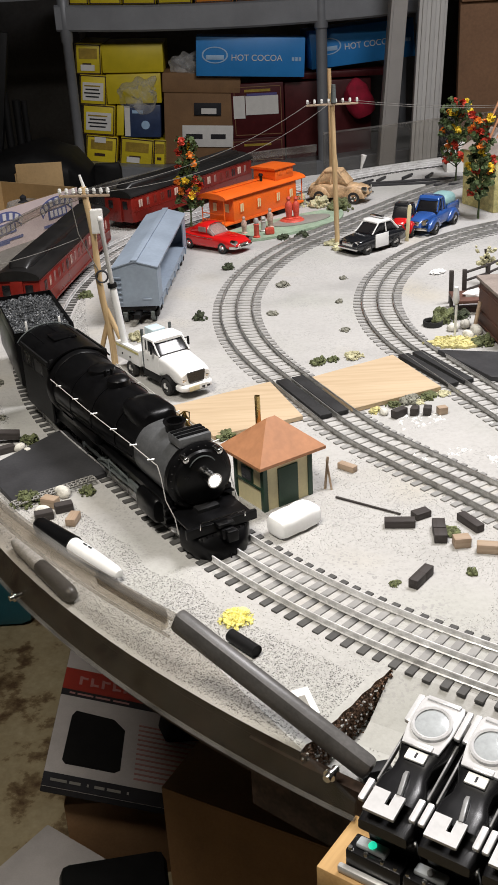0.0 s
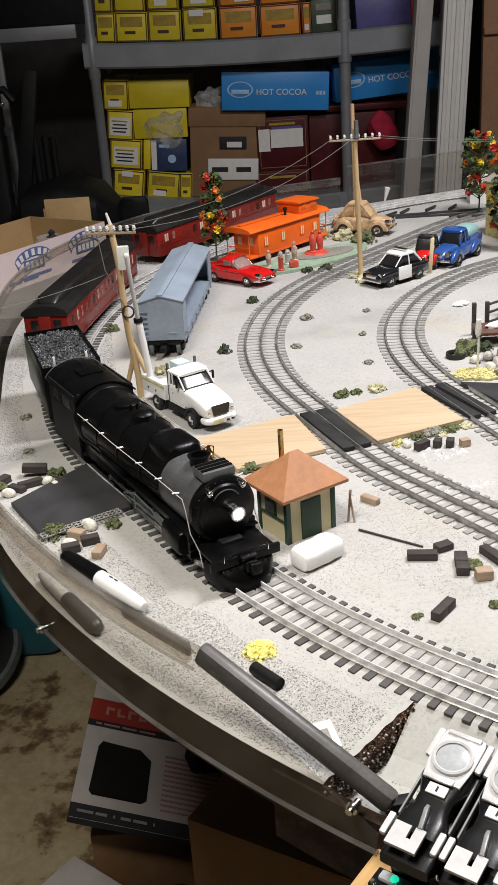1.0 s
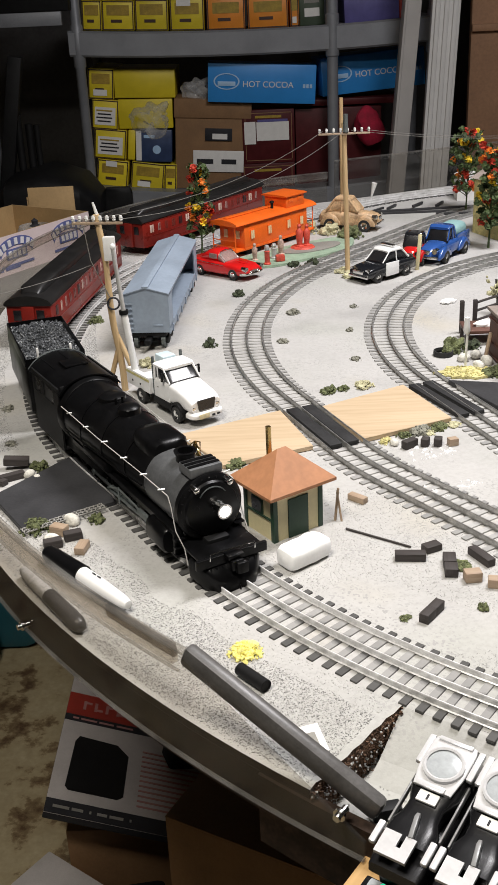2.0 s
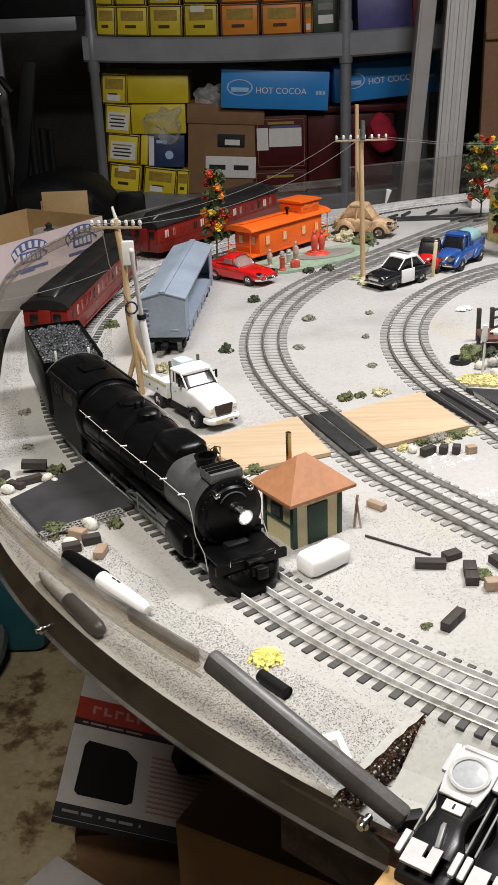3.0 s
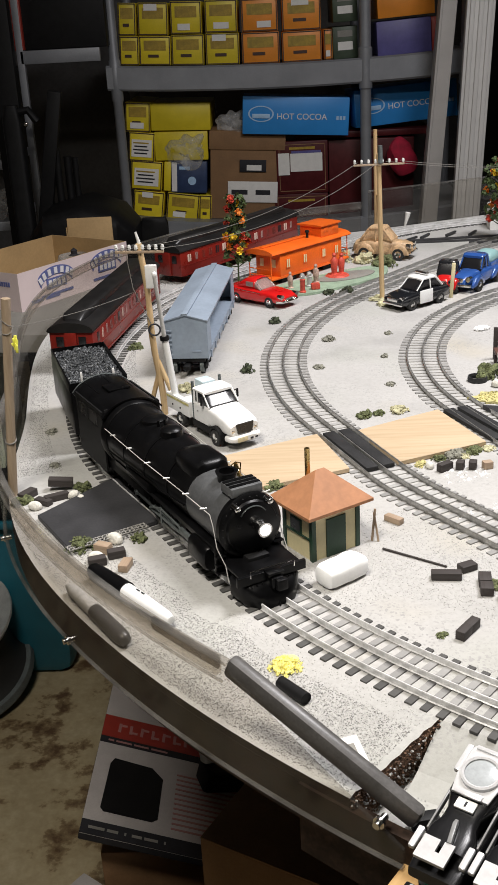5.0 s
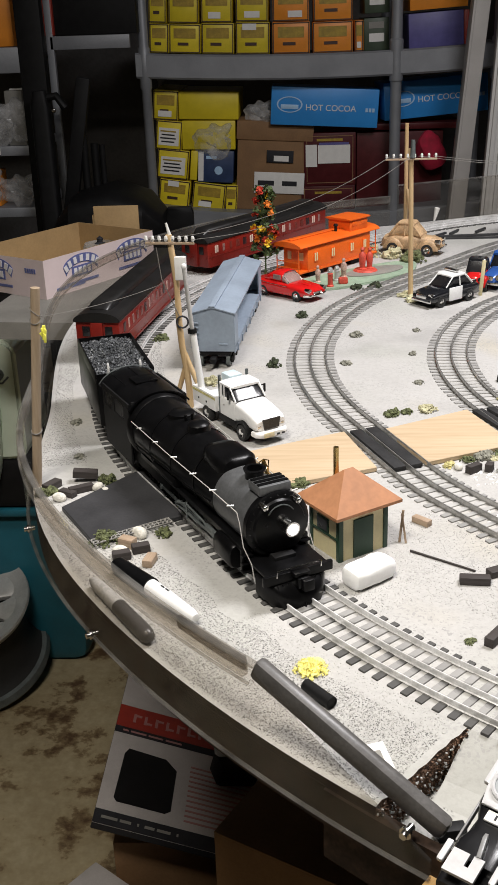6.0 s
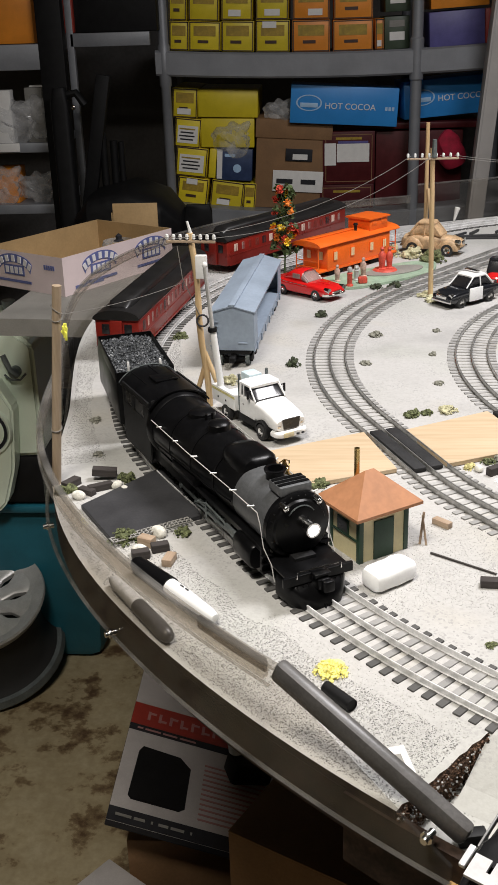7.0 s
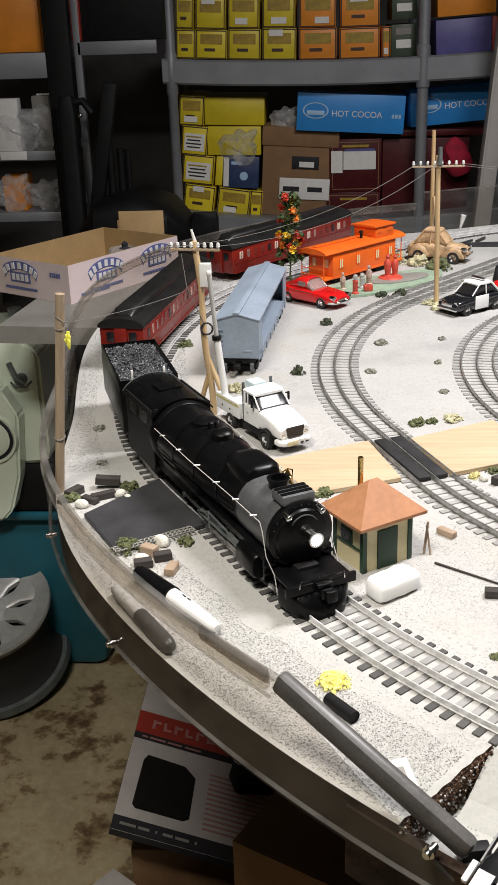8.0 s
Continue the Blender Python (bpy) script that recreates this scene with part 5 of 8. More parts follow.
def utility_truck():
    t = thing("utility_truck", pose(-0.0705, 0.993, TOP, 0, 0, -55.5), "white toy utility truck with lift mast and side lockers", "truck")
    put_wheels(t, (0.038, -0.04), 0.0215, 0.0095, 0.007)
    bm = B()
    box(bm, (-0.005, 0, 0.0115), (0.125, 0.022, 0.006), 0.001)
    part("chassis", bm, "black_matt", t)
    bm = B()
    loft(bm, [(0.016, 0.0215, 0.016, 0.040, 0.35), (0.035, 0.0208, 0.016, 0.0375, 0.40), (0.050, 0.0205, 0.015, 0.0345, 0.45), (0.059, 0.0200, 0.015, 0.0315, 0.5), (0.0625, 0.0185, 0.016, 0.0285, 0.55)], 28)
    part("bonnet", bm, "white", t)
    bm = B()
    loft(bm, [(-0.012, 0.0215, 0.012, 0.040, 0.25), (0.020, 0.0215, 0.012, 0.040, 0.25)], 20)
    cab = part("cab", bm, "white", t)
    bm = B()
    loft(bm, [(-0.0115, 0.0200, 0.037, 0.0545, 0.4), (0.004, 0.0198, 0.037, 0.0545, 0.4), (0.0205, 0.0195, 0.036, 0.041, 0.4)], 20)
    part("glasshouse", bm, "glass_dark", cab)
    bm = B()
    loft(bm, [(-0.0135, 0.0208, 0.0515, 0.0565, 0.5), (0.007, 0.0205, 0.0515, 0.0565, 0.5), (0.010, 0.018, 0.0515, 0.0545, 0.6)], 20)
    for s in (-1, 1):
        tube(bm, [(0.008, s * 0.0192, 0.053), (0.0205, s * 0.0196, 0.039)], 0.0011)
        tube(bm, [(-0.011, s * 0.0196, 0.053), (-0.011, s * 0.0206, 0.038)], 0.0016)
    part("cab_roof", bm, "white", cab)
    for s in (-1, 1):
        bm = B()
        lathe(bm, [(0.0100, -0.005), (0.0128, -0.005), (0.0132, 0.002), (0.0128, 0.005), (0.0100, 0.005)], 24, pose(0.038, s * 0.0195, 0.0105, 90, 0, 0))
        bmesh.ops.bisect_plane(bm, geom=bm.verts[:] + bm.edges[:] + bm.faces[:], plane_co=(0, 0, 0.009), plane_no=(0, 0, -1), clear_outer=True)
        part("wheel_arch", bm, "black_matt", t, "black moulded wheel arch")
        bm = B()
        box(bm, (0.004, s * 0.0212, 0.0135), (0.038, 0.0022, 0.0085), 0.0008)
        part("side_step", bm, "black_matt", t, "black side step")
        bm = B()
        box(bm, (-0.003, s * 0.0217, 0.0305), (0.003, 0.0008, 0.0012))
        part("door_handle", bm, "chrome", t)
        bm = B()
        box(bm, (-0.0045, s * 0.0200, 0.0465), (0.0022, 0.0012, 0.017), 0.0005)
        part("door_pillar", bm, "white", t)
        bm = B()
        box(bm, (0.012, s * 0.0245, 0.046), (0.0022, 0.0025, 0.010), 0.0006)
        box(bm, (0.012, s * 0.022, 0.050), (0.001, 0.004, 0.001))
        part("mirror", bm, "black_matt", t)
        bm = B()
        cyl(bm, (-0.0165, s * 0.0185, 0.010), (-0.0165, s * 0.0185, 0.062), 0.0018, None, 10)
        part("exhaust_stack", bm, "alloy_dark", t)
        bm = B()
        box(bm, (0.0612, s * 0.0150, 0.0210), (0.0030, 0.0055, 0.0050), 0.0012)
        part("headlight", bm, "chrome", t)
        bm = B()
        box(bm, (-0.046, s * 0.0205, 0.0265), (0.054, 0.007, 0.019), 0.0008)
        locker = part("side_locker", bm, "white", t)
        bm = B()
        box(bm, (-0.046, s * 0.0242, 0.0325), (0.053, 0.0005, 0.0028))
        part("stripe", bm, "yellow_mat", locker, "yellow-green stripe")
        for x in (-0.058, -0.040):
            bm = B()
            box(bm, (x, s * 0.0243, 0.024), (0.002, 0.0006, 0.0022))
            part("latch", bm, "ink", locker)
    bm = B()
    prism(bm, [(-0.0115, 0.0295), (0.0115, 0.0295), (0.0095, 0.0180), (-0.0095, 0.0180)], 0.002, pose(0.0632, 0, 0, 0, 0, 90))
    part("grille", bm, "glass_dark", t)
    bm = B()
    loft(bm, [(0.0540, 0.0215, 0.0085, 0.0165, 0.4), (0.0620, 0.0212, 0.0085, 0.0165, 0.4), (0.0665, 0.0185, 0.009, 0.016, 0.5), (0.0680, 0.0145, 0.0095, 0.0155, 0.6)], 20)
    bumper = part("bumper", bm, "white", t, "white wrap-round front bumper")
    bm = B()
    box(bm, (0.0682, -0.006, 0.0125), (0.0012, 0.013, 0.0058), 0.0005)
    part("glue_patch", bm, "bumper_cream", bumper, "yellowed patch")
    for y in (0.006, 0.0125):
        bm = B()
        box(bm, (0.0675, y, 0.0115), (0.0020, 0.004, 0.0022), 0.0004)
        part("tow_slot", bm, "ink", bumper)
    bm = B()
    box(bm, (-0.046, 0, 0.020), (0.056, 0.040, 0.006), 0.0006)
    part("bed", bm, "white", t)
    bm = B()
    box(bm, (-0.030, 0.006, 0.0395), (0.020, 0.018, 0.034), 0.002)
    part("toolbox", bm, "tool_blue", t, "pale blue tool box")
    # standing mast with platform
    bm = B()
    cyl(bm, (-0.058, -0.018, 0.020), (-0.065, -0.024, 0.105), 0.0042, 0.0040, 12)
    mast = part("mast", bm, "white", t)
    bm = B()
    cyl(bm, (-0.0648, -0.0238, 0.100), (-0.070, -0.028, 0.178), 0.0026, 0.0024, 12)
    part("upper_mast", bm, "alloy", mast, "grey inner mast")
    bm = B()
    cyl(bm, (-0.0650, -0.0240, 0.102), (-0.0653, -0.0243, 0.107), 0.0054, None, 12)
    part("collar", bm, "black_matt", mast)
    bm = B()
    ball(bm, (-0.070, -0.028, 0.180), 0.0032, (1, 1, 1.2), 3)
    part("mast_cap", bm, "white", mast, "white knob")
    t.scale = (0.89, 0.89, 0.89)


utility_truck()


def toy_car(name, m, L, W, H, paint, label, roof_paint=None, old=False, pickup=False, glass="glass_dark"):
    t = thing(name, m, label, "toy car", "toy cars")
    h, hw, r = L / 2, W / 2, H * 0.19
    put_wheels(t, (h * 0.58, -h * 0.56), hw * 0.84, r, W * 0.16)
    bm = B()
    belt = H * (0.60 if not old else 0.58)
    if old:
        secs = [(-h, hw * 0.5, H * 0.2, H * 0.42, 0.6), (-h * 0.9, hw * 0.72, H * 0.15, H * 0.55, 0.6), (-h * 0.5, hw * 0.86, H * 0.13, belt, 0.5), (h * 0.1, hw * 0.82, H * 0.13, belt, 0.5),
                (h * 0.5, hw * 0.60, H * 0.14, belt * 0.98, 0.6), (h * 0.88, hw * 0.48, H * 0.15, belt * 0.88, 0.6), (h, hw * 0.34, H * 0.2, belt * 0.66, 0.7)]
    else:
        secs = [(-h, hw * 0.82, H * 0.26, H * 0.5, 0.5), (-h * 0.93, hw * 0.95, H * 0.16, belt * 0.95, 0.42), (-h * 0.4, hw, H * 0.13, belt, 0.4), (h * 0.2, hw, H * 0.13, belt, 0.4),
                (h * 0.75, hw * 0.97, H * 0.14, belt * 0.9, 0.42), (h * 0.95, hw * 0.9, H * 0.18, belt * 0.78, 0.5), (h, hw * 0.75, H * 0.26, belt * 0.62, 0.6)]
    loft(bm, secs, 24)
    body = part("body", bm, paint, t)
    if pickup:
        c0, c1, c2, c3 = -h * 0.18, -h * 0.08, h * 0.12, h * 0.32
    else:
        c0, c1, c2, c3 = -h * 0.72, -h * 0.42, h * 0.02, h * 0.34
    k = 0.76 if old else 0.86
    bm = B()
    loft(bm, [(c0, hw * k * 0.9, belt * 0.9, belt * 1.02, 0.5), (c1, hw * k * 0.88, belt * 0.9, H * 0.97, 0.5), (c2, hw * k * 0.88, belt * 0.9, H * 0.97, 0.5), (c3, hw * k * 0.95, belt * 0.9, belt * 1.03, 0.5)], 24)
    part("glasshouse", bm, glass, body)
    bm = B()
    loft(bm, [(c1 - h * 0.08, hw * k * 0.80, H * 0.86, H * 0.93, 0.6), (c1, hw * k * 0.90, H * 0.87, H, 0.6), (c2, hw * k * 0.90, H * 0.87, H, 0.6), (c2 + h * 0.07, hw * k * 0.82, H * 0.86, H * 0.93, 0.6)], 24)
    part("roof", bm, roof_paint or paint, body)
    for s in (-1, 1):
        for p, q, w in (((c2 + h * 0.03, s * hw * k * 0.82, H * 0.91), (c3, s * hw * k * 0.92, belt), 0.022), ((c1 - h * 0.03, s * hw * k * 0.82, H * 0.91), (c0, s * hw * k * 0.88, belt), 0.04), (((c1 + c2) / 2, s * hw * k * 0.86, H * 0.91), ((c1 + c2) / 2, s * hw * k * 0.97, belt), 0.022)):
            bm = B()
            tube(bm, [p, q], H * w)
            part("roof_pillar", bm, roof_paint or paint, body)
    for e in (-1, 1):
        bm = B()
        box(bm, (e * h * 0.985, 0, H * 0.24), (L * 0.03, W * (0.9 if not old else 0.8), H * 0.09), H * 0.03)
        part("bumper", bm, "chrome", t, "chrome bumper")
    bm = B()
    box(bm, (h * 0.975, 0, H * 0.38), (L * 0.03, W * (0.5 if not old else 0.3), H * 0.14), H * 0.03)
    part("grille", bm, "chrome", t, "chrome grille")
    for s in (-1, 1):
        bm = B()
        y = s * hw * (0.72 if not old else 0.56)
        cyl(bm, (h * 0.80, y, H * 0.42), (h * 0.955, y, H * 0.42), H * 0.075, H * 0.08, 14)
        part("headlight", bm, "chrome", t)
        if old:
            for x in (h * 0.58, -h * 0.56):
                bm = B()
                loft(bm, [(x - h * 0.34, hw * 0.10, H * 0.16, H * 0.24, 0.7), (x - h * 0.2, hw * 0.16, H * 0.16, H * 0.45, 0.7), (x, hw * 0.18, H * 0.2, H * 0.52, 0.7), (x + h * 0.2, hw * 0.16, H * 0.16, H * 0.45, 0.7), (x + h * 0.33, hw * 0.08, H * 0.16, H * 0.26, 0.7)], 14, pose(0, s * hw * 0.82, 0))
                part("mudguard", bm, paint, body)
    return t, body




def red_car():
    """Low 1950s two-seater: long rounded bonnet, small domed hardtop, wrapped windscreen."""
    t = thing("red_car", pose(-0.0275, 1.5210, TOP, 0, 0, -41), "glossy red 1950s toy car with chrome bumpers", "toy car", "toy cars")
    h, hw, H = 0.056, 0.0222, 0.040
    put_wheels(t, (h * 0.60, -h * 0.56), hw * 0.86, 0.0082, 0.0065)
    bm = B()
    loft(bm, [(-h, hw * 0.78, H * 0.24, H * 0.52, 0.55), (-h * 0.90, hw * 0.94, H * 0.15, H * 0.62, 0.48), (-h * 0.5, hw, H * 0.12, H * 0.63, 0.45), (0, hw, H * 0.12, H * 0.61, 0.45),
              (h * 0.5, hw * 0.98, H * 0.12, H * 0.59, 0.48), (h * 0.84, hw * 0.95, H * 0.15, H * 0.54, 0.52), (h * 0.97, hw * 0.88, H * 0.19, H * 0.48, 0.6), (h * 1.02, hw * 0.76, H * 0.24, H * 0.42, 0.7)], 32)
    body = part("body", bm, "red", t)
    bm = B()
    loft(bm, [(-h * 0.62, hw * 0.70, H * 0.55, H * 0.63, 0.7), (-h * 0.50, hw * 0.78, H * 0.52, H * 0.84, 0.75), (-h * 0.32, hw * 0.81, H * 0.52, H * 0.97, 0.75), (-h * 0.10, hw * 0.80, H * 0.52, H, 0.75),
              (h * 0.02, hw * 0.77, H * 0.52, H * 0.965, 0.75), (h * 0.05, hw * 0.74, H * 0.52, H * 0.93, 0.75)], 32)
    part("hardtop", bm, "red", body)
    bm = B()
    loft(bm, [(h * 0.03, hw * 0.75, H * 0.53, H * 0.925, 0.72), (h * 0.15, hw * 0.79, H * 0.53, H * 0.79, 0.72), (h * 0.27, hw * 0.80, H * 0.53, H * 0.62, 0.72)], 28)
    part("windscreen", bm, "pale_glass", body)
    bm = B()
    tube(bm, [(h * 0.28, -hw * 0.70, H * 0.60), (h * 0.10, -hw * 0.66, H * 0.80), (h * 0.05, -hw * 0.48, H * 0.915), (h * 0.045, 0, H * 0.945), (h * 0.05, hw * 0.48, H * 0.915), (h * 0.10, hw * 0.66, H * 0.80), (h * 0.28, hw * 0.70, H * 0.60)], 0.0006)
    part("windscreen_frame", bm, "chrome", body, "bright windscreen frame")
    bm = B()
    loft(bm, [(h * 0.45, hw * 0.20, H * 0.56, H * 0.60, 0.7), (h * 0.60, hw * 0.24, H * 0.54, H * 0.625, 0.7), (h * 0.78, hw * 0.20, H * 0.50, H * 0.60, 0.7)], 14)
    part("bonnet_scoop", bm, "red", body)
    for s in (-1, 1):
        bm = B()
        box(bm, (-h * 0.12, s * hw * 0.795, H * 0.765), (h * 0.26, 0.0014, H * 0.19), 0.0006)
        part("side_window", bm, "pale_glass", body)
        bm = B()
        tube(bm, [(-h * 0.95, s * hw * 0.90, H * 0.58), (-h * 0.4, s * hw * 0.985, H * 0.53), (h * 0.30, s * hw * 0.99, H * 0.50)], 0.0005)
        part("side_trim", bm, "chrome", body, "thin chrome trim")
        bm = B()
        cyl(bm, (h * 0.86, s * hw * 0.74, H * 0.44), (h * 1.015, s * hw * 0.74, H * 0.43), H * 0.085, H * 0.10, 16)
        part("headlight", bm, "chrome", t)
        bm = B()
        ball(bm, (h * 1.05, s * hw * 0.42, H * 0.27), 0.0026, (1, 1, 1), 2)
        part("bumper_guard", bm, "chrome", t)
    for e in (-1, 1):
        bm = B()
        tube(bm, [(e * h * 0.86, -hw * 0.97, H * 0.26), (e * h * 1.0, -hw * 0.80, H * 0.26), (e * h * 1.04, 0, H * 0.26), (e * h * 1.0, hw * 0.80, H * 0.26), (e * h * 0.86, hw * 0.97, H * 0.26)], 0.0020)
        part("bumper", bm, "chrome", t, "chrome bumper")
    bm = B()
    loft(bm, [(h * 0.97, hw * 0.50, H * 0.27, H * 0.39, 0.6), (h * 1.03, hw * 0.46, H * 0.28, H * 0.38, 0.6)], 20)
    part("grille", bm, "chrome", t, "chrome grille")


red_car()
cop, cop_body = toy_car("patrol_car", pose(0.2005, 1.468, TOP, 0, 0, 218.3), 0.100, 0.042, 0.043, "police_black", "black and white toy patrol car with white roof", "white")
for s in (-1, 1):
    bm = B()
    box(bm, (0.002, s * 0.0213, 0.0165), (0.026, 0.0014, 0.019), 0.0005)
    part("front_door", bm, "white", cop_body, "white front door")
bm = B()
box(bm, (-0.010, 0, 0.0455), (0.006, 0.024, 0.003), 0.0008)
part("light_bar", bm, "chrome", cop)
pick, pick_body = toy_car("pickup_truck", pose(0.304, 1.5705, TOP, 0, 0, 235.5), 0.122, 0.050, 0.051, "navy", "dark blue vintage toy pickup with chrome grille", None, True, True)
for s in (-1, 1):
    bm = B()
    box(bm, (-0.038, s * 0.018, 0.026), (0.046, 0.002, 0.014), 0.0008)
    part("bed_side", bm, "navy", pick_body)
bm = B()
loft(bm, [(-0.058, 0.014, 0.026, 0.040, 0.7), (-0.050, 0.017, 0.026, 0.047, 0.7), (-0.026, 0.017, 0.026, 0.047, 0.7), (-0.018, 0.014, 0.026, 0.042, 0.7)], 16)
part("tarpaulin_load", bm, "teal_paint", pick, "pale teal covered load")
toy_car("vintage_coupe", pose(0.187, 1.795, TOP, 0, 0, -24), 0.108, 0.048, 0.056, "tan_metal", "rusty tan vintage toy coupe among dry bushes", None, True, False, "tan_metal")
# Guessed car stands in for unclear red and black objects.
toy_car("guessed_roadster", pose(0.2567, 1.544, TOP, 0, 0, 248.2), 0.060, 0.040, 0.046, "red", "small red and black toy roadster guessed from unclear shapes", "police_black", True)

# ---------------- poles and wires ----------------


def insulators(t, z, half, n, m):
    bm = B()
    box(bm, (0, 0, z), (half * 2, 0.0026, 0.0026), 0.0005)
    arm = part("crossarm", bm, "midwood", t, m=m)
    for i in range(n):
        x = -half * 0.95 + 1.9 * half * i / (n - 1)
        bm = B()
        lathe(bm, [(0, 0.006), (0.0015, 0.0055), (0.0020, 0.003), (0.0012, 0.0025), (0.0020, 0.0018), (0.0012, 0)], 10, pose(x, 0, z + 0.0018))
        part("insulator", bm, "insulator", arm)


def lean(a, b):
    d = Vector(b) - Vector(a)
    return d.to_track_quat("Z", "Y").to_matrix().to_4x4()


P1, P1T = Vector((-0.130, 1.050, TOP)), Vector((-0.1415, 1.050, 1.189))


def pole_one():
    t = thing("telephone_pole", pose(*P1), "leaning pale wooden telephone pole with guy struts", "telephone pole", "telephone poles")
    top = P1T - P1
    bm = B()
    n = 8
    pts = [Vector((top.x * k / n + 0.0012 * math.sin(k * 1.3), 0.0008 * math.cos(k), top.z * k / n)) for k in range(n + 1)]
    pipe(bm, pts, [0.0036 - 0.0003 * k / n for k in range(n + 1)], 14)
    part("shaft", bm, "pole", t)
    for x, y, k in ((0.020, -0.006, 0.062), (-0.018, 0.004, 0.05)):
        bm = B()
        cyl(bm, (x, y, 0), (top.x * k / 0.19 + 0.001, 0, k), 0.0028, None, 10)
        part("strut", bm, "pole", t)
    insulators(t, top.z - 0.008, 0.026, 8, pose(top.x, -0.004, 0, 0, 0, -8))
    bm = B()
    cyl(bm, (top.x, 0, top.z), (top.x - 0.003, 0, top.z + 0.012), 0.0018, 0.0012, 8)
    part("top_pin", bm, "insulator", t)
    bm = B()
    box(bm, (top.x + 0.010, -0.004, top.z - 0.034), (0.012, 0.008, 0.024), 0.001)
    part("transformer_box", bm, "white", t, "small white box")
    bm = B()
    lathe(bm, [(0.006 + 0.0010 * math.cos(a), 0.0010 * math.sin(a)) for a in [i * math.pi / 4 for i in range(9)]], 20, pose(top.x * 0.5 + 0.003, -0.0055, 0.098, 80, 20, 0))
    part("wire_coil", bm, "ink", t, "dark coil of wire")
    bm = B()
    tube(bm, [(top.x - 0.014, -0.004, top.z - 0.012), (top.x - 0.010, -0.006, top.z - 0.045), (top.x + 0.0, -0.006, top.z - 0.07), (top.x * 0.5, -0.0055, 0.105)], 0.0005)
    part("drop_wire", bm, "wire", t)


pole_one()
P2, P2T = Vector((0.153, 1.4945, TOP)), Vector((0.1478, 1.4945, 1.2133))
P3, P3T = Vector((0.179, 1.858, TOP)), Vector((0.177, 1.858, 1.211))


def far_pole(p, q, arm, label):
    t = thing("telephone_pole", pose(*p), label, "telephone pole", "telephone poles")
    bm = B()
    cyl(bm, (0, 0, 0), q - p, 0.0037, 0.0034, 14)
    part("shaft", bm, "pole", t)
    if arm:
        insulators(t, (q - p).z - 0.014, 0.036, 8, pose((q - p).x, -0.005, 0, 0, 0, 0))
        bm = B()
        cyl(bm, (q.x - p.x + 0.002, -0.005, (q - p).z - 0.012), (q.x - p.x + 0.002, -0.005, (q - p).z + 0.012), 0.004, 0.003, 10)
        part("top_fitting", bm, "alloy_dark", t)
    else:
        bm = B()
        cyl(bm, (0.012, -0.03, 0), (0.002, -0.004, 0.10), 0.0028, None, 10)
        part("strut", bm, "pole", t)
    return t


far_pole(P2, P2T, True, "pale wooden telephone pole with a crossarm of insulators")
far_pole(P3, P3T, False, "plain pale wooden pole with a leaning strut")


def stick():
    bm = B()
    box(bm, (0, 0, 0.026), (0.0055, 0.004, 0.052), 0.0006)
    solo("craft_stick", bm, "cream", pose(0.255, 1.4986, TOP, 0, 4, -10.6), "short pale craft stick standing beside toy cars", "stick")


stick()


def dowel_post():
    p = Vector((-0.2525, 0.851, TOP))
    t = thing("dowel_post", pose(p.x, p.y, TOP), "tall brown dowel post tied to the clear barrier", "post")
    bm = B()
    cyl(bm, (0.0, 0, 0), (0.0190, 0, 0.186), 0.0043, 0.0041, 18)
    part("shaft", bm, "post", t)
    bm = B()
    tube(bm, [(0.0048 * math.cos(a) + 0.0169, 0.0048 * math.sin(a), 0.165 - 0.004 * math.cos(a)) for a in [i * math.pi / 6 for i in range(13)]], 0.0004)
    part("tie_wire", bm, "wire", t)
    bm = B()
    tube(bm, [(0.0048 * math.cos(a) + 0.0161, 0.0048 * math.sin(a), 0.158 + 0.003 * math.sin(a)) for a in [i * math.pi / 6 for i in range(13)]], 0.0004)
    part("tie_wire", bm, "wire", t)
    bm = B()
    tube(bm, [(0.0048 * math.cos(a) + 0.0056, 0.0048 * math.sin(a), 0.055 + 0.002 * math.sin(a)) for a in [i * math.pi / 6 for i in range(13)]], 0.0006)
    part("tie_wire", bm, "wire", t)
    bm = B()
    for k in range(9):
        c = Vector((0.0235 + 0.0040 * noise.noise((k * 1.3, 0, 2)), -0.003 + 0.002 * noise.noise((k * 1.7, 4, 2)), 0.150 - 0.0010 * k + 0.002 * noise.noise((k * 2.1, 7, 2))))
        box(bm, (0, 0, 0), (0.0028, 0.0016, 0.0075), 0.0006, Matrix.Translation(c) @ pose(0, 0, 0, 20 * noise.noise((k, 3, 0)), 40 * noise.noise((k * 1.9, 5, 0)), 40 * k))
    part("yellow_tag", bm, "yellow_ribbon", t, "scrap of yellow ribbon")
    return Vector((p.x + 0.0163, p.y, TOP + 0.16))


POST_TOP = dowel_post()


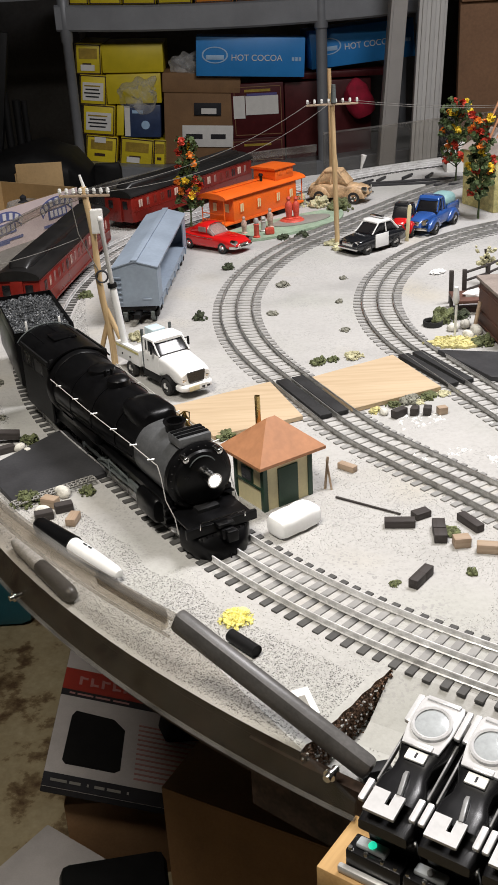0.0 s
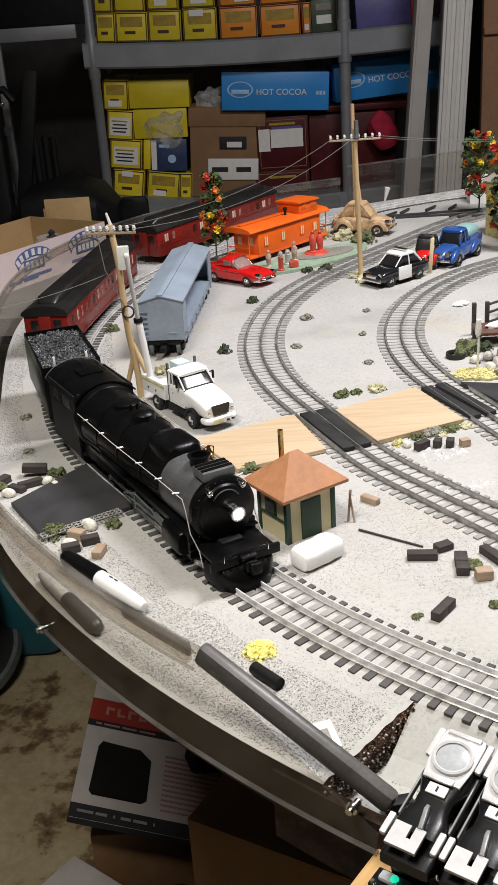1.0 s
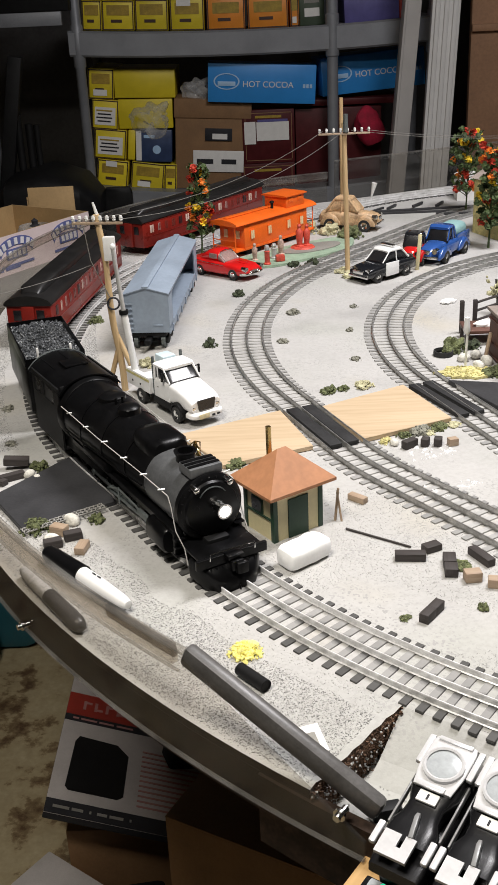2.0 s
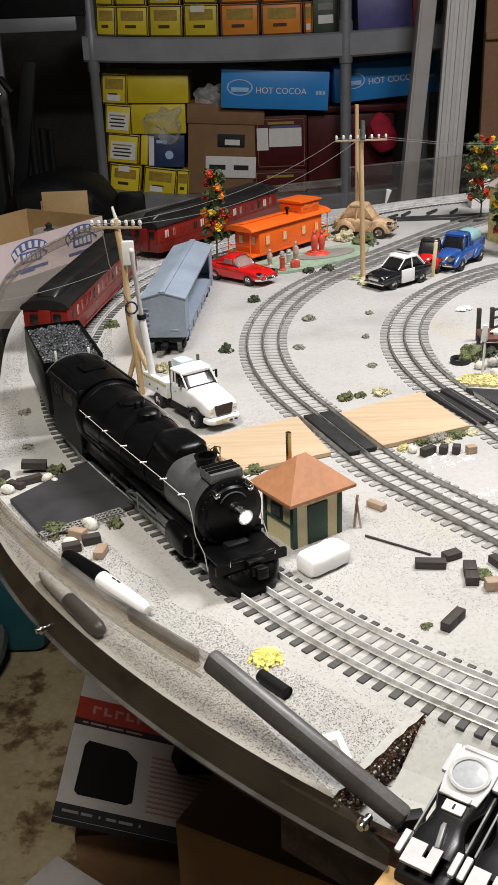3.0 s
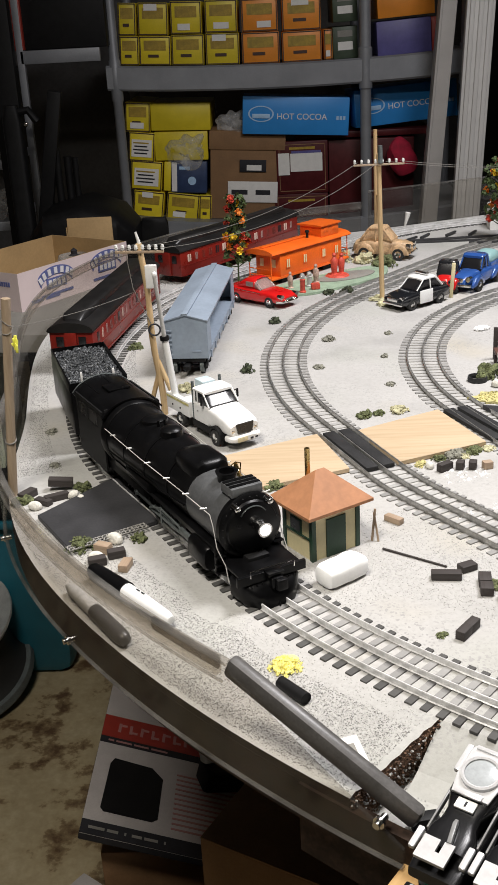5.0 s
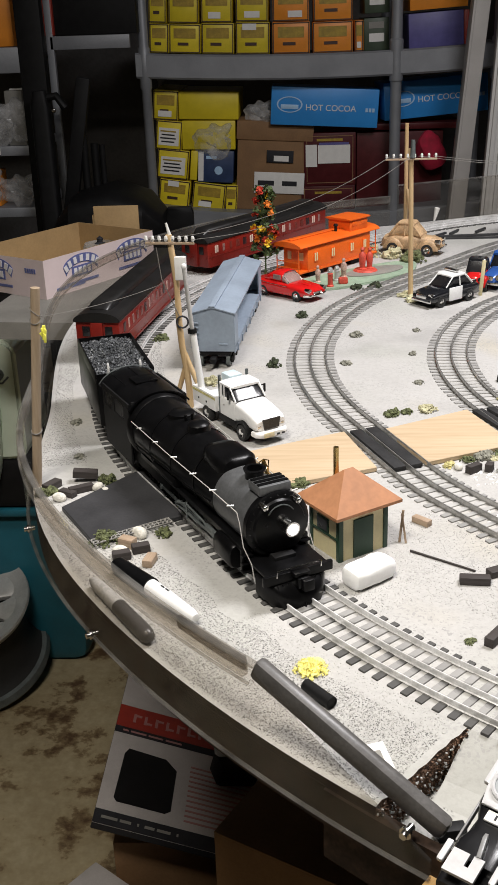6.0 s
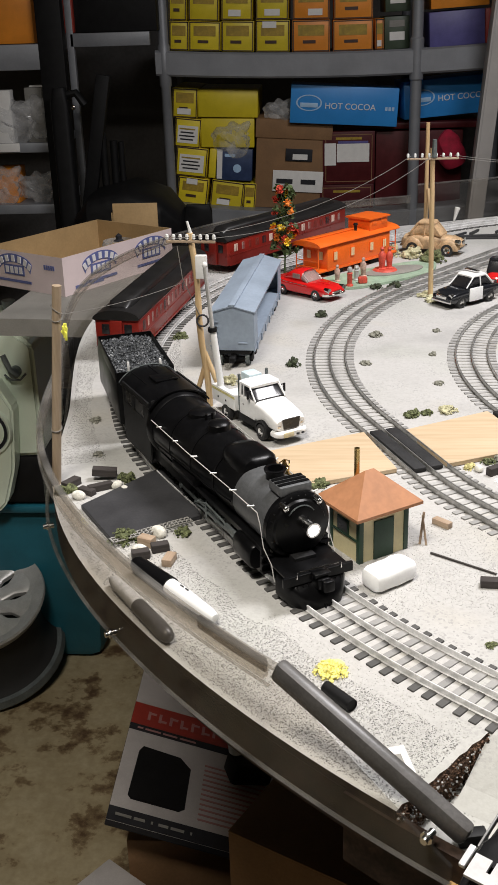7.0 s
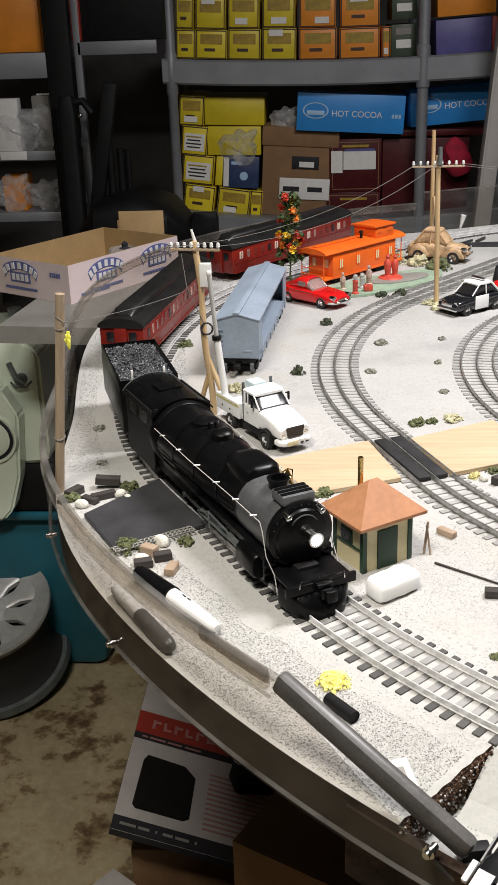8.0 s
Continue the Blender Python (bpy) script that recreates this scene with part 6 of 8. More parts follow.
def wires():
    def hang(a, b, sag):
        bm = B()
        pts = [a.lerp(b, i / 14) - Vector((0, 0, sag * (1 - (2 * i / 14 - 1) ** 2))) for i in range(15)]
        tube(bm, pts, 0.00028, 5)
        solo("overhead_wire", bm, "wire", pose(0, 0, 0), "thin grey thread strung between poles", "wire", "overhead wires")

    hang(POST_TOP, P1T + Vector((-0.01, -0.004, -0.05)), 0.004)
    hang(P1T + Vector((-0.020, -0.004, -0.005)), P2T + Vector((-0.03, -0.005, -0.01)), 0.02)
    hang(P1T + Vector((0.022, -0.004, -0.005)), P2T + Vector((0.0, -0.005, -0.01)), 0.022)
    hang(P2T + Vector((0.03, -0.005, -0.01)), Vector((0.647, 1.75, 1.164)), 0.015)
    hang(P2T + Vector((0.01, -0.005, -0.01)), Vector((0.625, 1.62, 1.176)), 0.015)


wires()

# ---------------- crossing keeper's shed ----------------


def shed():
    t = thing("crossing_shed", pose(0.0278, 0.7330, TOP, 0, 0, 34.3), "small cream crossing shed with green trim and rusty roof", "shed")
    W, D, H = 0.0455, 0.038, 0.0425
    for s, name in ((-1, "front"), (1, "back")):
        bm = B()
        box(bm, (0, s * (D / 2 - 0.001), H / 2), (W, 0.002, H))
        part("wall", bm, "cream", t, smooth=False)
        bm = B()
        box(bm, (s * (W / 2 - 0.001), 0, H / 2), (0.002, D - 0.004, H))
        part("wall", bm, "cream", t, smooth=False)
    for sx in (-1, 1):
        for sy in (-1, 1):
            bm = B()
            box(bm, (sx * (W / 2 - 0.0010), sy * (D / 2 - 0.0010), H / 2), (0.0042, 0.0042, H), 0.0003)
            part("corner_post", bm, "dkgreen", t)
    bm = B()
    box(bm, (0.000, -D / 2 - 0.0004, 0.0165), (0.019, 0.0014, 0.033), 0.0003)
    part("door", bm, "dkgreen", t, "dark green door")
    bm = B()
    box(bm, (-W / 2 - 0.0004, 0.002, 0.0255), (0.0012, 0.015, 0.012), 0.0003)
    win = part("window", bm, "dkgreen", t)
    bm = B()
    box(bm, (-W / 2 - 0.001, 0.002, 0.0255), (0.0006, 0.012, 0.009))
    part("pane", bm, "glass_dark", win)
    bm = B()
    box(bm, (-W / 2 - 0.0005, 0, 0.0185), (0.0014, D, 0.0013))
    part("rail_trim", bm, "dkgreen", t)
    bm = B()
    box(bm, (0, -D / 2 - 0.0003, H - 0.001), (W, 0.0014, 0.0016))
    part("rail_trim", bm, "dkgreen", t)
    bm = B()
    hw, hd = W / 2 + 0.0088, D / 2 + 0.0088
    low = [bm.verts.new((x, y, H - 0.002)) for x, y in ((-hw, -hd), (hw, -hd), (hw, hd), (-hw, hd))]
    mid = [bm.verts.new((x, y, H + 0.0005)) for x, y in ((-hw, -hd), (hw, -hd), (hw, hd), (-hw, hd))]
    r0, r1 = bm.verts.new((-0.004, 0, H + 0.0250)), bm.verts.new((0.004, 0, H + 0.0250))
    bm.faces.new(low[::-1])
    for i in range(4):
        j = (i + 1) % 4
        bm.faces.new((low[i], low[j], mid[j], mid[i]))
    bm.faces.new((mid[0], mid[1], r1, r0))
    bm.faces.new((mid[1], mid[2], r1))
    bm.faces.new((mid[2], mid[3], r0, r1))
    bm.faces.new((mid[3], mid[0], r0))
    part("roof", bm, "roof_rust", t, "rusty brown hipped roof", smooth=False)
    bm = B()
    cyl(bm, (-0.004, 0.011, H + 0.008), (-0.004, 0.011, H + 0.040), 0.0022, None, 12)
    part("chimney", bm, "brass", t, "brass stove pipe")


shed()


def foam_block():
    bm = B()
    loft(bm, [(-0.0295, 0.009, 0.004, 0.016, 0.75), (-0.0275, 0.0130, 0.0012, 0.0200, 0.62), (-0.022, 0.0150, 0.0002, 0.0220, 0.56), (-0.014, 0.0155, 0.0, 0.0225, 0.55), (-0.006, 0.0152, 0.0, 0.0226, 0.55), (0.003, 0.0156, 0.0, 0.0222, 0.55), (0.012, 0.0155, 0.0, 0.0225, 0.55), (0.021, 0.0150, 0.0002, 0.0220, 0.56), (0.0265, 0.0130, 0.0012, 0.0200, 0.62), (0.0285, 0.009, 0.004, 0.016, 0.75)], 36)
    for v in bm.verts:
        v.co += Vector((0.4, 0.6, 1)) * 0.0010 * noise.noise(v.co * 80)
        v.co.z = max(v.co.z, 0.0)
    grow(bm, bm.verts[:], Matrix.Diagonal((0.70, 0.70, 0.76, 1)))
    solo("foam_block", bm, "foam", pose(0.0411, 0.6773, TOP, 0, 0, 39.7), "soft rounded white foam block lying beside the shed", "foam block")


foam_block()

# ---------------- wooden blocks and scraps ----------------


def block(x, y, deg, L, W, H, mat, z=0.0, tilt=0.0):
    bm = B()
    L, W, H = L * 0.75, W * 0.72, H * 0.78
    box(bm, (0, 0, H / 2), (L, W, H), 0.0006)
    dark = mat == "darkwood"
    solo("wood_block", bm, mat, pose(x, y, TOP + z, 0, tilt, deg), "small dark stained wooden block lying on the ground" if dark else "small raw wooden block lying on the ground", "wood block", "wooden blocks")


block(0.1187, 0.6721, -5.3, 0.030, 0.011, 0.008, "darkwood")
block(0.1365, 0.6843, 25.9, 0.018, 0.012, 0.007, "darkwood")
block(0.1458, 0.6627, 83, 0.018, 0.013, 0.009, "darkwood")
block(0.1446, 0.6495, 83, 0.015, 0.013, 0.009, "darkwood")
block(0.17, 0.6673, -64.3, 0.032, 0.010, 0.008, "darkwood")
block(0.1579, 0.6399, 5.1, 0.016, 0.012, 0.010, "midwood")
block(0.1771, 0.6294, -13.1, 0.028, 0.011, 0.009, "midwood")
block(0.1182, 0.593, 51.9, 0.0158, 0.0098, 0.009, "darkwood")
block(0.1253, 0.6021, 51.9, 0.0158, 0.0098, 0.009, "darkwood")
block(0.1486, 0.8712, 36, 0.020, 0.010, 0.010, "darkwood")
block(0.1632, 0.8734, 68.6, 0.012, 0.010, 0.010, "darkwood")
block(0.1748, 0.8731, 73.8, 0.012, 0.010, 0.010, "darkwood")
block(0.1882, 0.8725, 14.2, 0.012, 0.010, 0.009, "midwood")
block(-0.2371, 0.8447, 59, 0.024, 0.012, 0.009, "darkwood")
block(-0.2095, 0.8612, 5.6, 0.030, 0.013, 0.009, "darkwood", 0.004, 6)
block(-0.2089, 0.8376, 29.7, 0.030, 0.010, 0.008, "darkwood")
block(-0.2195, 0.8295, -29.5, 0.022, 0.010, 0.007, "darkwood")
block(-0.1519, 0.7125, 19.8, 0.019, 0.011, 0.009, "darkwood")
block(-0.1382, 0.7244, 19.8, 0.019, 0.011, 0.009, "darkwood")
block(-0.1504, 0.7337, -24.6, 0.018, 0.012, 0.010, "midwood")
block(-0.1283, 0.7051, 78.6, 0.020, 0.011, 0.008, "midwood")
block(0.0901, 0.7689, -44, 0.022, 0.009, 0.007, "midwood")


def scraps():
    bm = B()
    cyl(bm, (-0.028, 0, 0.0011), (0.028, 0, 0.0011), 0.0010, 0.0008, 8)
    solo("dark_stick", bm, "darkwood", pose(0.0988, 0.7046, TOP, 0, 0, -35.4), "thin dark stick lying on the ground", "stick")
    bm = B()
    cyl(bm, (0, 0, 0.0), (0.003, 0.005, 0.026), 0.0011, None, 8)
    cyl(bm, (0.005, -0.002, 0.0), (0.002, 0.005, 0.023), 0.0009, None, 8)
    solo("leaning_sticks", bm, "midwood", pose(0.0689, 0.7373, TOP), "grey-brown sticks leaning on the shed", "sticks")
    bm = B()
    lathe(bm, [(0, -0.009), (0.0042, -0.009), (0.0042, 0.0155), (0.0038, 0.0158), (0.0036, 0.015), (0, 0.015)], 18, pose(0, 0, 0.0043, 0, 90, 0))
    solo("black_rod", bm, "black_matt", pose(-0.0014, 0.5346, TOP, 0, 0, -49.5), "short black rod lying by the barrier", "rod")
    t = thing("felt_pen", pose(-0.1139, 0.6486, TOP, 0, 0, -48.5), "black and white felt pen lying inside the barrier", "pen")
    bm = B()
    lathe(bm, [(0, -0.058), (0.0052, -0.0575), (0.0066, -0.054), (0.0074, -0.014), (0.0075, -0.010), (0, -0.010)], 20, pose(0, 0, 0.0075, 0, 90, 0))
    part("cap", bm, "black", t, "black cap")
    bm = B()
    lathe(bm, [(0, -0.010), (0.0064, -0.010), (0.0060, 0.012), (0.0046, 0.040), (0.0030, 0.046), (0, 0.0465)], 20, pose(0, 0, 0.0075, 0, 90, 0))
    barrel = part("barrel", bm, "marker_white", t, "white barrel")
    for i in range(2):
        bm = B()
        box(bm, (0.004 + i * 0.006, 0.0012, 0.0141), (0.0042, 0.0009, 0.0004))
        part("print_mark", bm, "ink", barrel)
    # Guessed second pen; its barrel colour is dulled to look hazed by the pane.
    t = thing("felt_pen", pose(-0.1264, 0.6111, TOP, 0, 0, -55.4), "guessed second pen with dark grey cap against the barrier", "pen")
    bm = B()
    lathe(bm, [(0, -0.025), (0.0058, -0.025), (0.0061, 0.008), (0.0058, 0.018), (0.0045, 0.023), (0.002, 0.025), (0, 0.0252)], 22, pose(0, 0, 0.0061, 0, 90, 0))
    part("cap", bm, "channel", t, "dark grey cap")
    bm = B()
    lathe(bm, [(0, -0.072), (0.0025, -0.0715), (0.0034, -0.069), (0.0050, -0.060), (0.0054, -0.0251), (0, -0.0251)], 22, pose(0, 0, 0.0058, 0, 90, 0))
    part("barrel", bm, "pebble", t, "dulled white barrel")
    bm = B()
    box(bm, (0, 0, 0.0006), (0.0155, 0.0232, 0.0005))
    tag = solo("paper_label", bm, "paper", pose(0.0324, 0.4767, TOP + 0.0006, 2, -4, 13.2), "small white paper label lying on the grit", "label")
    bm = B()
    box(bm, (0, 0, 0.0010), (0.008, 0.010, 0.0003))
    part("print_mark", bm, "bench", tag)
    # ring of wire and black bead on the near step
    bm = B()
    box(bm, (0, 0, 0.004), (0.016, 0.008, 0.008), 0.001)
    solo("dark_clip", bm, "black_matt", pose(0.071, 0.4409, 0.977, 0, 0, 10), "small dark clip on the lower step", "clip")


scraps()

# ---------------- moss, stones, turf ----------------


def tuft(x, y, r, mat, h=0.6, label="", n=5, z=0.0):
    """A clump of moss: many small ragged lumps with bits sticking out."""
    r *= 1.0 if mat == "yellow_fluff" else 0.82
    bm = B()
    for i in range(n):
        a, d = rng.uniform(0, 6.28), r * 0.55 * rng.random()
        ball(bm, (d * math.cos(a), d * math.sin(a), r * h * 0.35), r * rng.uniform(0.35, 0.6), (1, 1, h * rng.uniform(0.8, 1.4)), 3, 0.4 if mat == "yellow_fluff" else 0.75, 2.2 / r)
    if mat == "yellow_fluff":
        for i in range(900):
            a, d = rng.uniform(0, 6.28), r * math.sqrt(rng.random()) * (0.85 + 0.25 * noise.noise(Vector((i * 0.01, 0, 0))))
            p = Vector((d * math.cos(a), d * math.sin(a), max(0.0003, r * h * (1.0 - (d / r) ** 2) * rng.uniform(0.6, 1.15))))
            q = p + Vector((rng.uniform(-1, 1), rng.uniform(-1, 1), rng.uniform(-0.2, 1))) * 0.0016
            side = Vector((rng.uniform(-1, 1), rng.uniform(-1, 1), rng.uniform(-1, 1))) * 0.0004
            bm.faces.new([bm.verts.new(k) for k in (p - side, p + side, q)])
    for i in range(n * 14):
        a, d = rng.uniform(0, 6.28), r * rng.uniform(0.1, 0.95)
        zz = max(0.0004, r * h * (0.95 - (d / r) ** 2) * rng.uniform(0.4, 1.1))
        ball(bm, (d * math.cos(a), d * math.sin(a), zz), r * rng.uniform(0.06, 0.15), (1, 1, 1), 1, 0.5, 400)
    for v in bm.verts:
        v.co.z = max(v.co.z, 0.0)
    solo("moss_clump", bm, mat, pose(x, y, TOP + z), label or {"bush": "ragged olive moss clump", "bush_dark": "dark green moss clump", "moss_grey": "small grey moss clump", "straw": "dry straw-coloured moss clump", "yellow_fluff": "bright yellow fluff clump"}[mat] + " on the plaster ground", "moss", "moss clumps", smooth=False)


for x, y, r, mat, h in ((-0.0417, 1.1867, 0.012, "bush_dark", 1.0), (-0.0075, 1.4002, 0.012, "bush_dark", 0.9), (0.0635, 1.3055, 0.012, "moss_grey", 0.6), (0.0455, 1.1909, 0.010, "moss_grey", 0.5),
                        (0.1442, 1.3221, 0.007, "moss_grey", 0.8), (0.1288, 1.2219, 0.007, "moss_grey", 0.8), (0.1249, 1.1168, 0.009, "moss_grey", 0.5), (0.0858, 1.0172, 0.011, "bush", 0.7),
                        (0.1026, 1.023, 0.009, "bush", 0.7), (0.1262, 1.0298, 0.013, "straw", 0.6), (0.1627, 0.903, 0.013, "moss_grey", 0.6), (0.1803, 0.9107, 0.011, "bush", 0.6), (0.1471, 0.895, 0.010, "bush", 0.6), (0.1274, 0.8835, 0.008, "yellow_mat", 0.7), (0.1986, 0.9173, 0.010, "straw", 0.4), (0.1724, 0.9009, 0.008, "straw", 0.4),
                        (-0.1939, 1.3031, 0.014, "bush", 0.7), (0.1031, 0.5944, 0.0055, "bush", 0.4), (0.1573, 0.6036, 0.0055, "bush", 0.9), (0.1554, 0.6579, 0.009, "bush", 0.5), (0.1797, 1.7258, 0.030, "bush", 0.8), (0.1483, 1.76, 0.026, "straw", 0.8), (0.1125, 1.7775, 0.024, "straw", 0.9),
                        (0.0769, 1.5517, 0.014, "bush_dark", 0.7), (0.1047, 1.5613, 0.014, "bush_dark", 0.7), (-0.1886, 0.8569, 0.012, "bush", 0.7), (-0.171, 0.7408, 0.016, "bush", 0.8), (-0.1243, 0.7535, 0.010, "bush", 0.7),
                        (-0.2478, 1.0062, 0.009, "moss_grey", 0.6), (-0.2263, 0.9164, 0.008, "moss_grey", 0.5), (-0.2405, 0.8317, 0.012, "bush", 0.6), (-0.1101, 1.1259, 0.014, "straw", 0.8), (-0.0956, 1.136, 0.010, "straw", 0.8),
                        (-0.0039, 0.5638, 0.0125, "yellow_fluff", 0.40), (0.2398, 1.1308, 0.020, "bush", 0.8), (0.2589, 1.1377, 0.016, "bush_dark", 0.8), (0.2648, 1.0493, 0.016, "bush", 0.7), (-0.0117, 0.8465, 0.012, "bush", 0.7), (-0.0041, 0.8227, 0.012, "moss_grey", 0.6), (0.2927, 1.0261, 0.016, "straw", 0.6)):
    if mat == "yellow_mat":
        tuft(x, y, r, mat, h, "yellow-green moss clump beside the plank")
    else:
        tuft(x, y, r, mat, h)


def stone(x, y, r, squash=0.7, mat="stone"):
    bm = B()
    r *= 0.8
    ball(bm, (0, 0, r * squash * 0.8), r, (1, 0.8, squash), 3, 0.25, 90)
    for v in bm.verts:
        v.co.z = max(v.co.z, 0.0)
    solo("stone", bm, mat, pose(x, y, TOP, 0, 0, rng.uniform(0, 360)), "smooth pale stone lying on the ground", "stone", "stones")


for x, y, r in ((-0.1538, 0.7187, 0.0085), (-0.1429, 0.7492, 0.009), (-0.225, 0.8188, 0.008), (-0.1941, 0.8421, 0.007), (-0.1859, 0.8341, 0.006), (0.2583, 1.1038, 0.010), (0.2655, 1.0833, 0.010), (0.2539, 1.0703, 0.009), (0.2429, 1.0962, 0.009), (0.1351, 0.8777, 0.006)):
    stone(x, y, r)


bm = B()
ball(bm, (0, 0, 0.004), 0.014, (1.4, 0.7, 0.32), 3, 0.5, 150)
solo("white_scrap", bm, "foam", pose(0.268, 1.322, TOP, 0, 0, 20) @ Matrix.Diagonal((0.55, 0.55, 0.7, 1)), "flat white scrap of filler on the ground", "scrap")


def pole_base():
    bm = B()
    for i in range(16):
        ball(bm, (rng.uniform(-0.024, 0.024), rng.uniform(-0.014, 0.014), 0.004), rng.uniform(0.005, 0.008), (1, 1, 0.7), 3, 0.6, 320)
    for v in bm.verts:
        v.co.z = max(v.co.z, 0.0)
    solo("moss_mound", bm, "straw", pose(0.160, 1.489, TOP, 0, 0, 20) @ Matrix.Diagonal((1.35, 1.25, 0.8, 1)), "straw-coloured moss mound round the pole's foot", "moss")


pole_base()


def turf_patch():
    bm = B()
    pts = [Vector((0.062 + 0.125 * math.cos(a) * (1 + 0.12 * math.sin(3 * a)), 0.052 * math.sin(a) * (1 + 0.15 * math.cos(2 * a)), 0)) for a in [i * math.pi / 18 for i in range(36)]]
    plate(bm, [(p.x, p.y) for p in pts], 0.0004, 0.004)
    solo("turf_patch", bm, "turf", pose(0.0339, 1.5867, TOP, 0, 0, 37.3), "grey-green turf patch before the orange caboose", "turf", smooth=False)
    bm = B()
    pts = [Vector((0.055 * math.cos(a), 0.024 * math.sin(a), 0)) for a in [i * math.pi / 12 for i in range(24)]]
    plate(bm, [(p.x, p.y) for p in pts], 0.0042, 0.0056)
    solo("paved_oval", bm, "bench", pose(0.1102, 1.6474, TOP, 0, 0, 32.5), "pale oval pad on the turf", "pad", smooth=False)
    bm = B()
    pts = [Vector((0.030 * math.cos(a), 0.017 * math.sin(a), 0)) * (1 + 0.45 * noise.noise((3 * math.cos(a), 3 * math.sin(a), 1))) for a in [i * math.pi / 24 for i in range(48)]]
    plate(bm, [(p.x, p.y) for p in pts], 0.0002, 0.0028)
    for i in range(120):
        a, d = rng.uniform(0, 6.28), rng.random() ** 0.5
        ball(bm, (0.029 * d * math.cos(a), 0.016 * d * math.sin(a), 0.003), rng.uniform(0.0008, 0.002), (1, 1, 1), 1, 0.6, 500)
    solo("yellow_mat", bm, "yellow_mat", pose(0.2394, 1.0557, TOP, 0, 0, 0.4), "yellow-green turf scrap at the road's edge", "turf", smooth=False)


turf_patch()


def peg(x, y, h, mat, z=0.004, name="toy_figure"):
    """A plain turned peg in place of a figure."""
    bm = B()
    lathe(bm, [(0, 0), (h * 0.20, 0), (h * 0.20, h * 0.03), (h * 0.12, h * 0.06), (h * 0.15, h * 0.35), (h * 0.17, h * 0.65), (h * 0.07, h * 0.8), (h * 0.10, h * 0.9), (h * 0.06, h * 0.98), (0, h)], 14)
    solo(name, bm, mat, pose(x, y, TOP + z), "tiny plain painted peg standing on the turf", "toy figure", "toy figures")


peg(0.0179, 1.5858, 0.026, "figure")
peg(0.0593, 1.6157, 0.030, "figure")
peg(0.0905, 1.6473, 0.036, "figure_red", 0.008)
peg(0.1024, 1.6529, 0.034, "figure_red", 0.008)


def pumps():
    def pump(x, y, h, mat, label):
        t = thing("fuel_pump", pose(x, y, TOP + 0.004), label, "fuel pump", "fuel pumps")
        bm = B()
        lathe(bm, [(0, 0), (0.0055, 0), (0.0055, 0.002), (0.004, 0.003), (0.004, h * 0.62), (0.0048, h * 0.66), (0.003, h * 0.7), (0, h * 0.72)], 14)
        part("column", bm, mat, t)
        bm = B()
        lathe(bm, [(0, h * 0.7), (0.0030, h * 0.72), (0.0042, h * 0.84), (0.003, h * 0.96), (0, h)], 14)
        part("globe", bm, "alloy", t, "pale globe")

    pump(0.0363, 1.5544, 0.030, "figure_red", "tiny red fuel pump with a pale globe")
    pump(0.0479, 1.59, 0.024, "alloy", "tiny grey fuel pump with a pale globe")
    bm = B()
    box(bm, (0, 0, 0.005), (0.014, 0.010, 0.010), 0.002)
    solo("red_crate", bm, "figure_red", pose(0.0565, 1.5705, TOP + 0.004, 0, 0, 9.9), "tiny red crate on the turf", "crate")
    bm = B()
    lathe(bm, [(0, 0), (0.019, 0), (0.020, 0.002), (0.017, 0.0045), (0, 0.0045)], 24)
    solo("round_base", bm, "figure_red", pose(0.0955, 1.6493, TOP + 0.0035), "red round base under tiny pegs", "base")


pumps()

# ---------------- autumn trees ----------------


def flower_tree(x, y, h, spread, n, seed, label):
    r = random.Random(seed)
    t = thing("autumn_tree", pose(x, y, TOP), label, "artificial tree", "autumn trees")
    bm = B()
    tips = []
    tube(bm, [(0, 0, 0), (0.002, 0.001, h * 0.4), (-0.002, 0.0, h * 0.8), (0.001, 0, h)], 0.0022, 8)
    for i in range(n):
        z = h * r.uniform(0.22, 1.0)
        a, d = r.uniform(0, 6.28), spread * r.uniform(0.35, 1.0) * (1 - 0.45 * z / h)
        tip = Vector((d * math.cos(a), d * math.sin(a), z + r.uniform(0, 0.012)))
        tube(bm, [(0, 0, z * 0.9), tip], 0.0008, 5)
        tips.append(tip)
    part("stem", bm, "leaf", t)
    for mat, pick_of, name in (("petal_red", 0, "red_blossom"), ("petal_orange", 1, "orange_blossom"), ("petal_yellow", 2, "yellow_blossom"), ("leaf", 3, "foliage")):
        bm = B()
        for i, tip in enumerate(tips):
            if (0, 3, 3, 1, 3, 3, 2, 3, 3, 0, 3, 3)[(i * 7 + seed) % 12] != pick_of:
                continue
            for k in range(20 if pick_of < 3 else 7):
                m = Matrix.Translation(tip) @ Euler((r.uniform(-1.2, 1.2), r.uniform(-1.2, 1.2), r.uniform(0, 6.28))).to_matrix().to_4x4()
                s = r.uniform(0.0060, 0.0085)
                vs = [bm.verts.new(m @ Vector(p)) for p in ((0, 0, 0), (s * 0.7, s * 0.5, s * 0.25), (s * 1.0, 0, s * 0.1), (s * 0.7, -s * 0.5, s * 0.25))]
                bm.faces.new((vs[0], vs[1], vs[2]))
                bm.faces.new((vs[0], vs[2], vs[3]))
            ball(bm, tip, r.uniform(0.0025, 0.0045), (1, 1, 1), 2, 0.6, 300)
        tagged(part(name, bm, mat, t, smooth=False), kind="stuff")


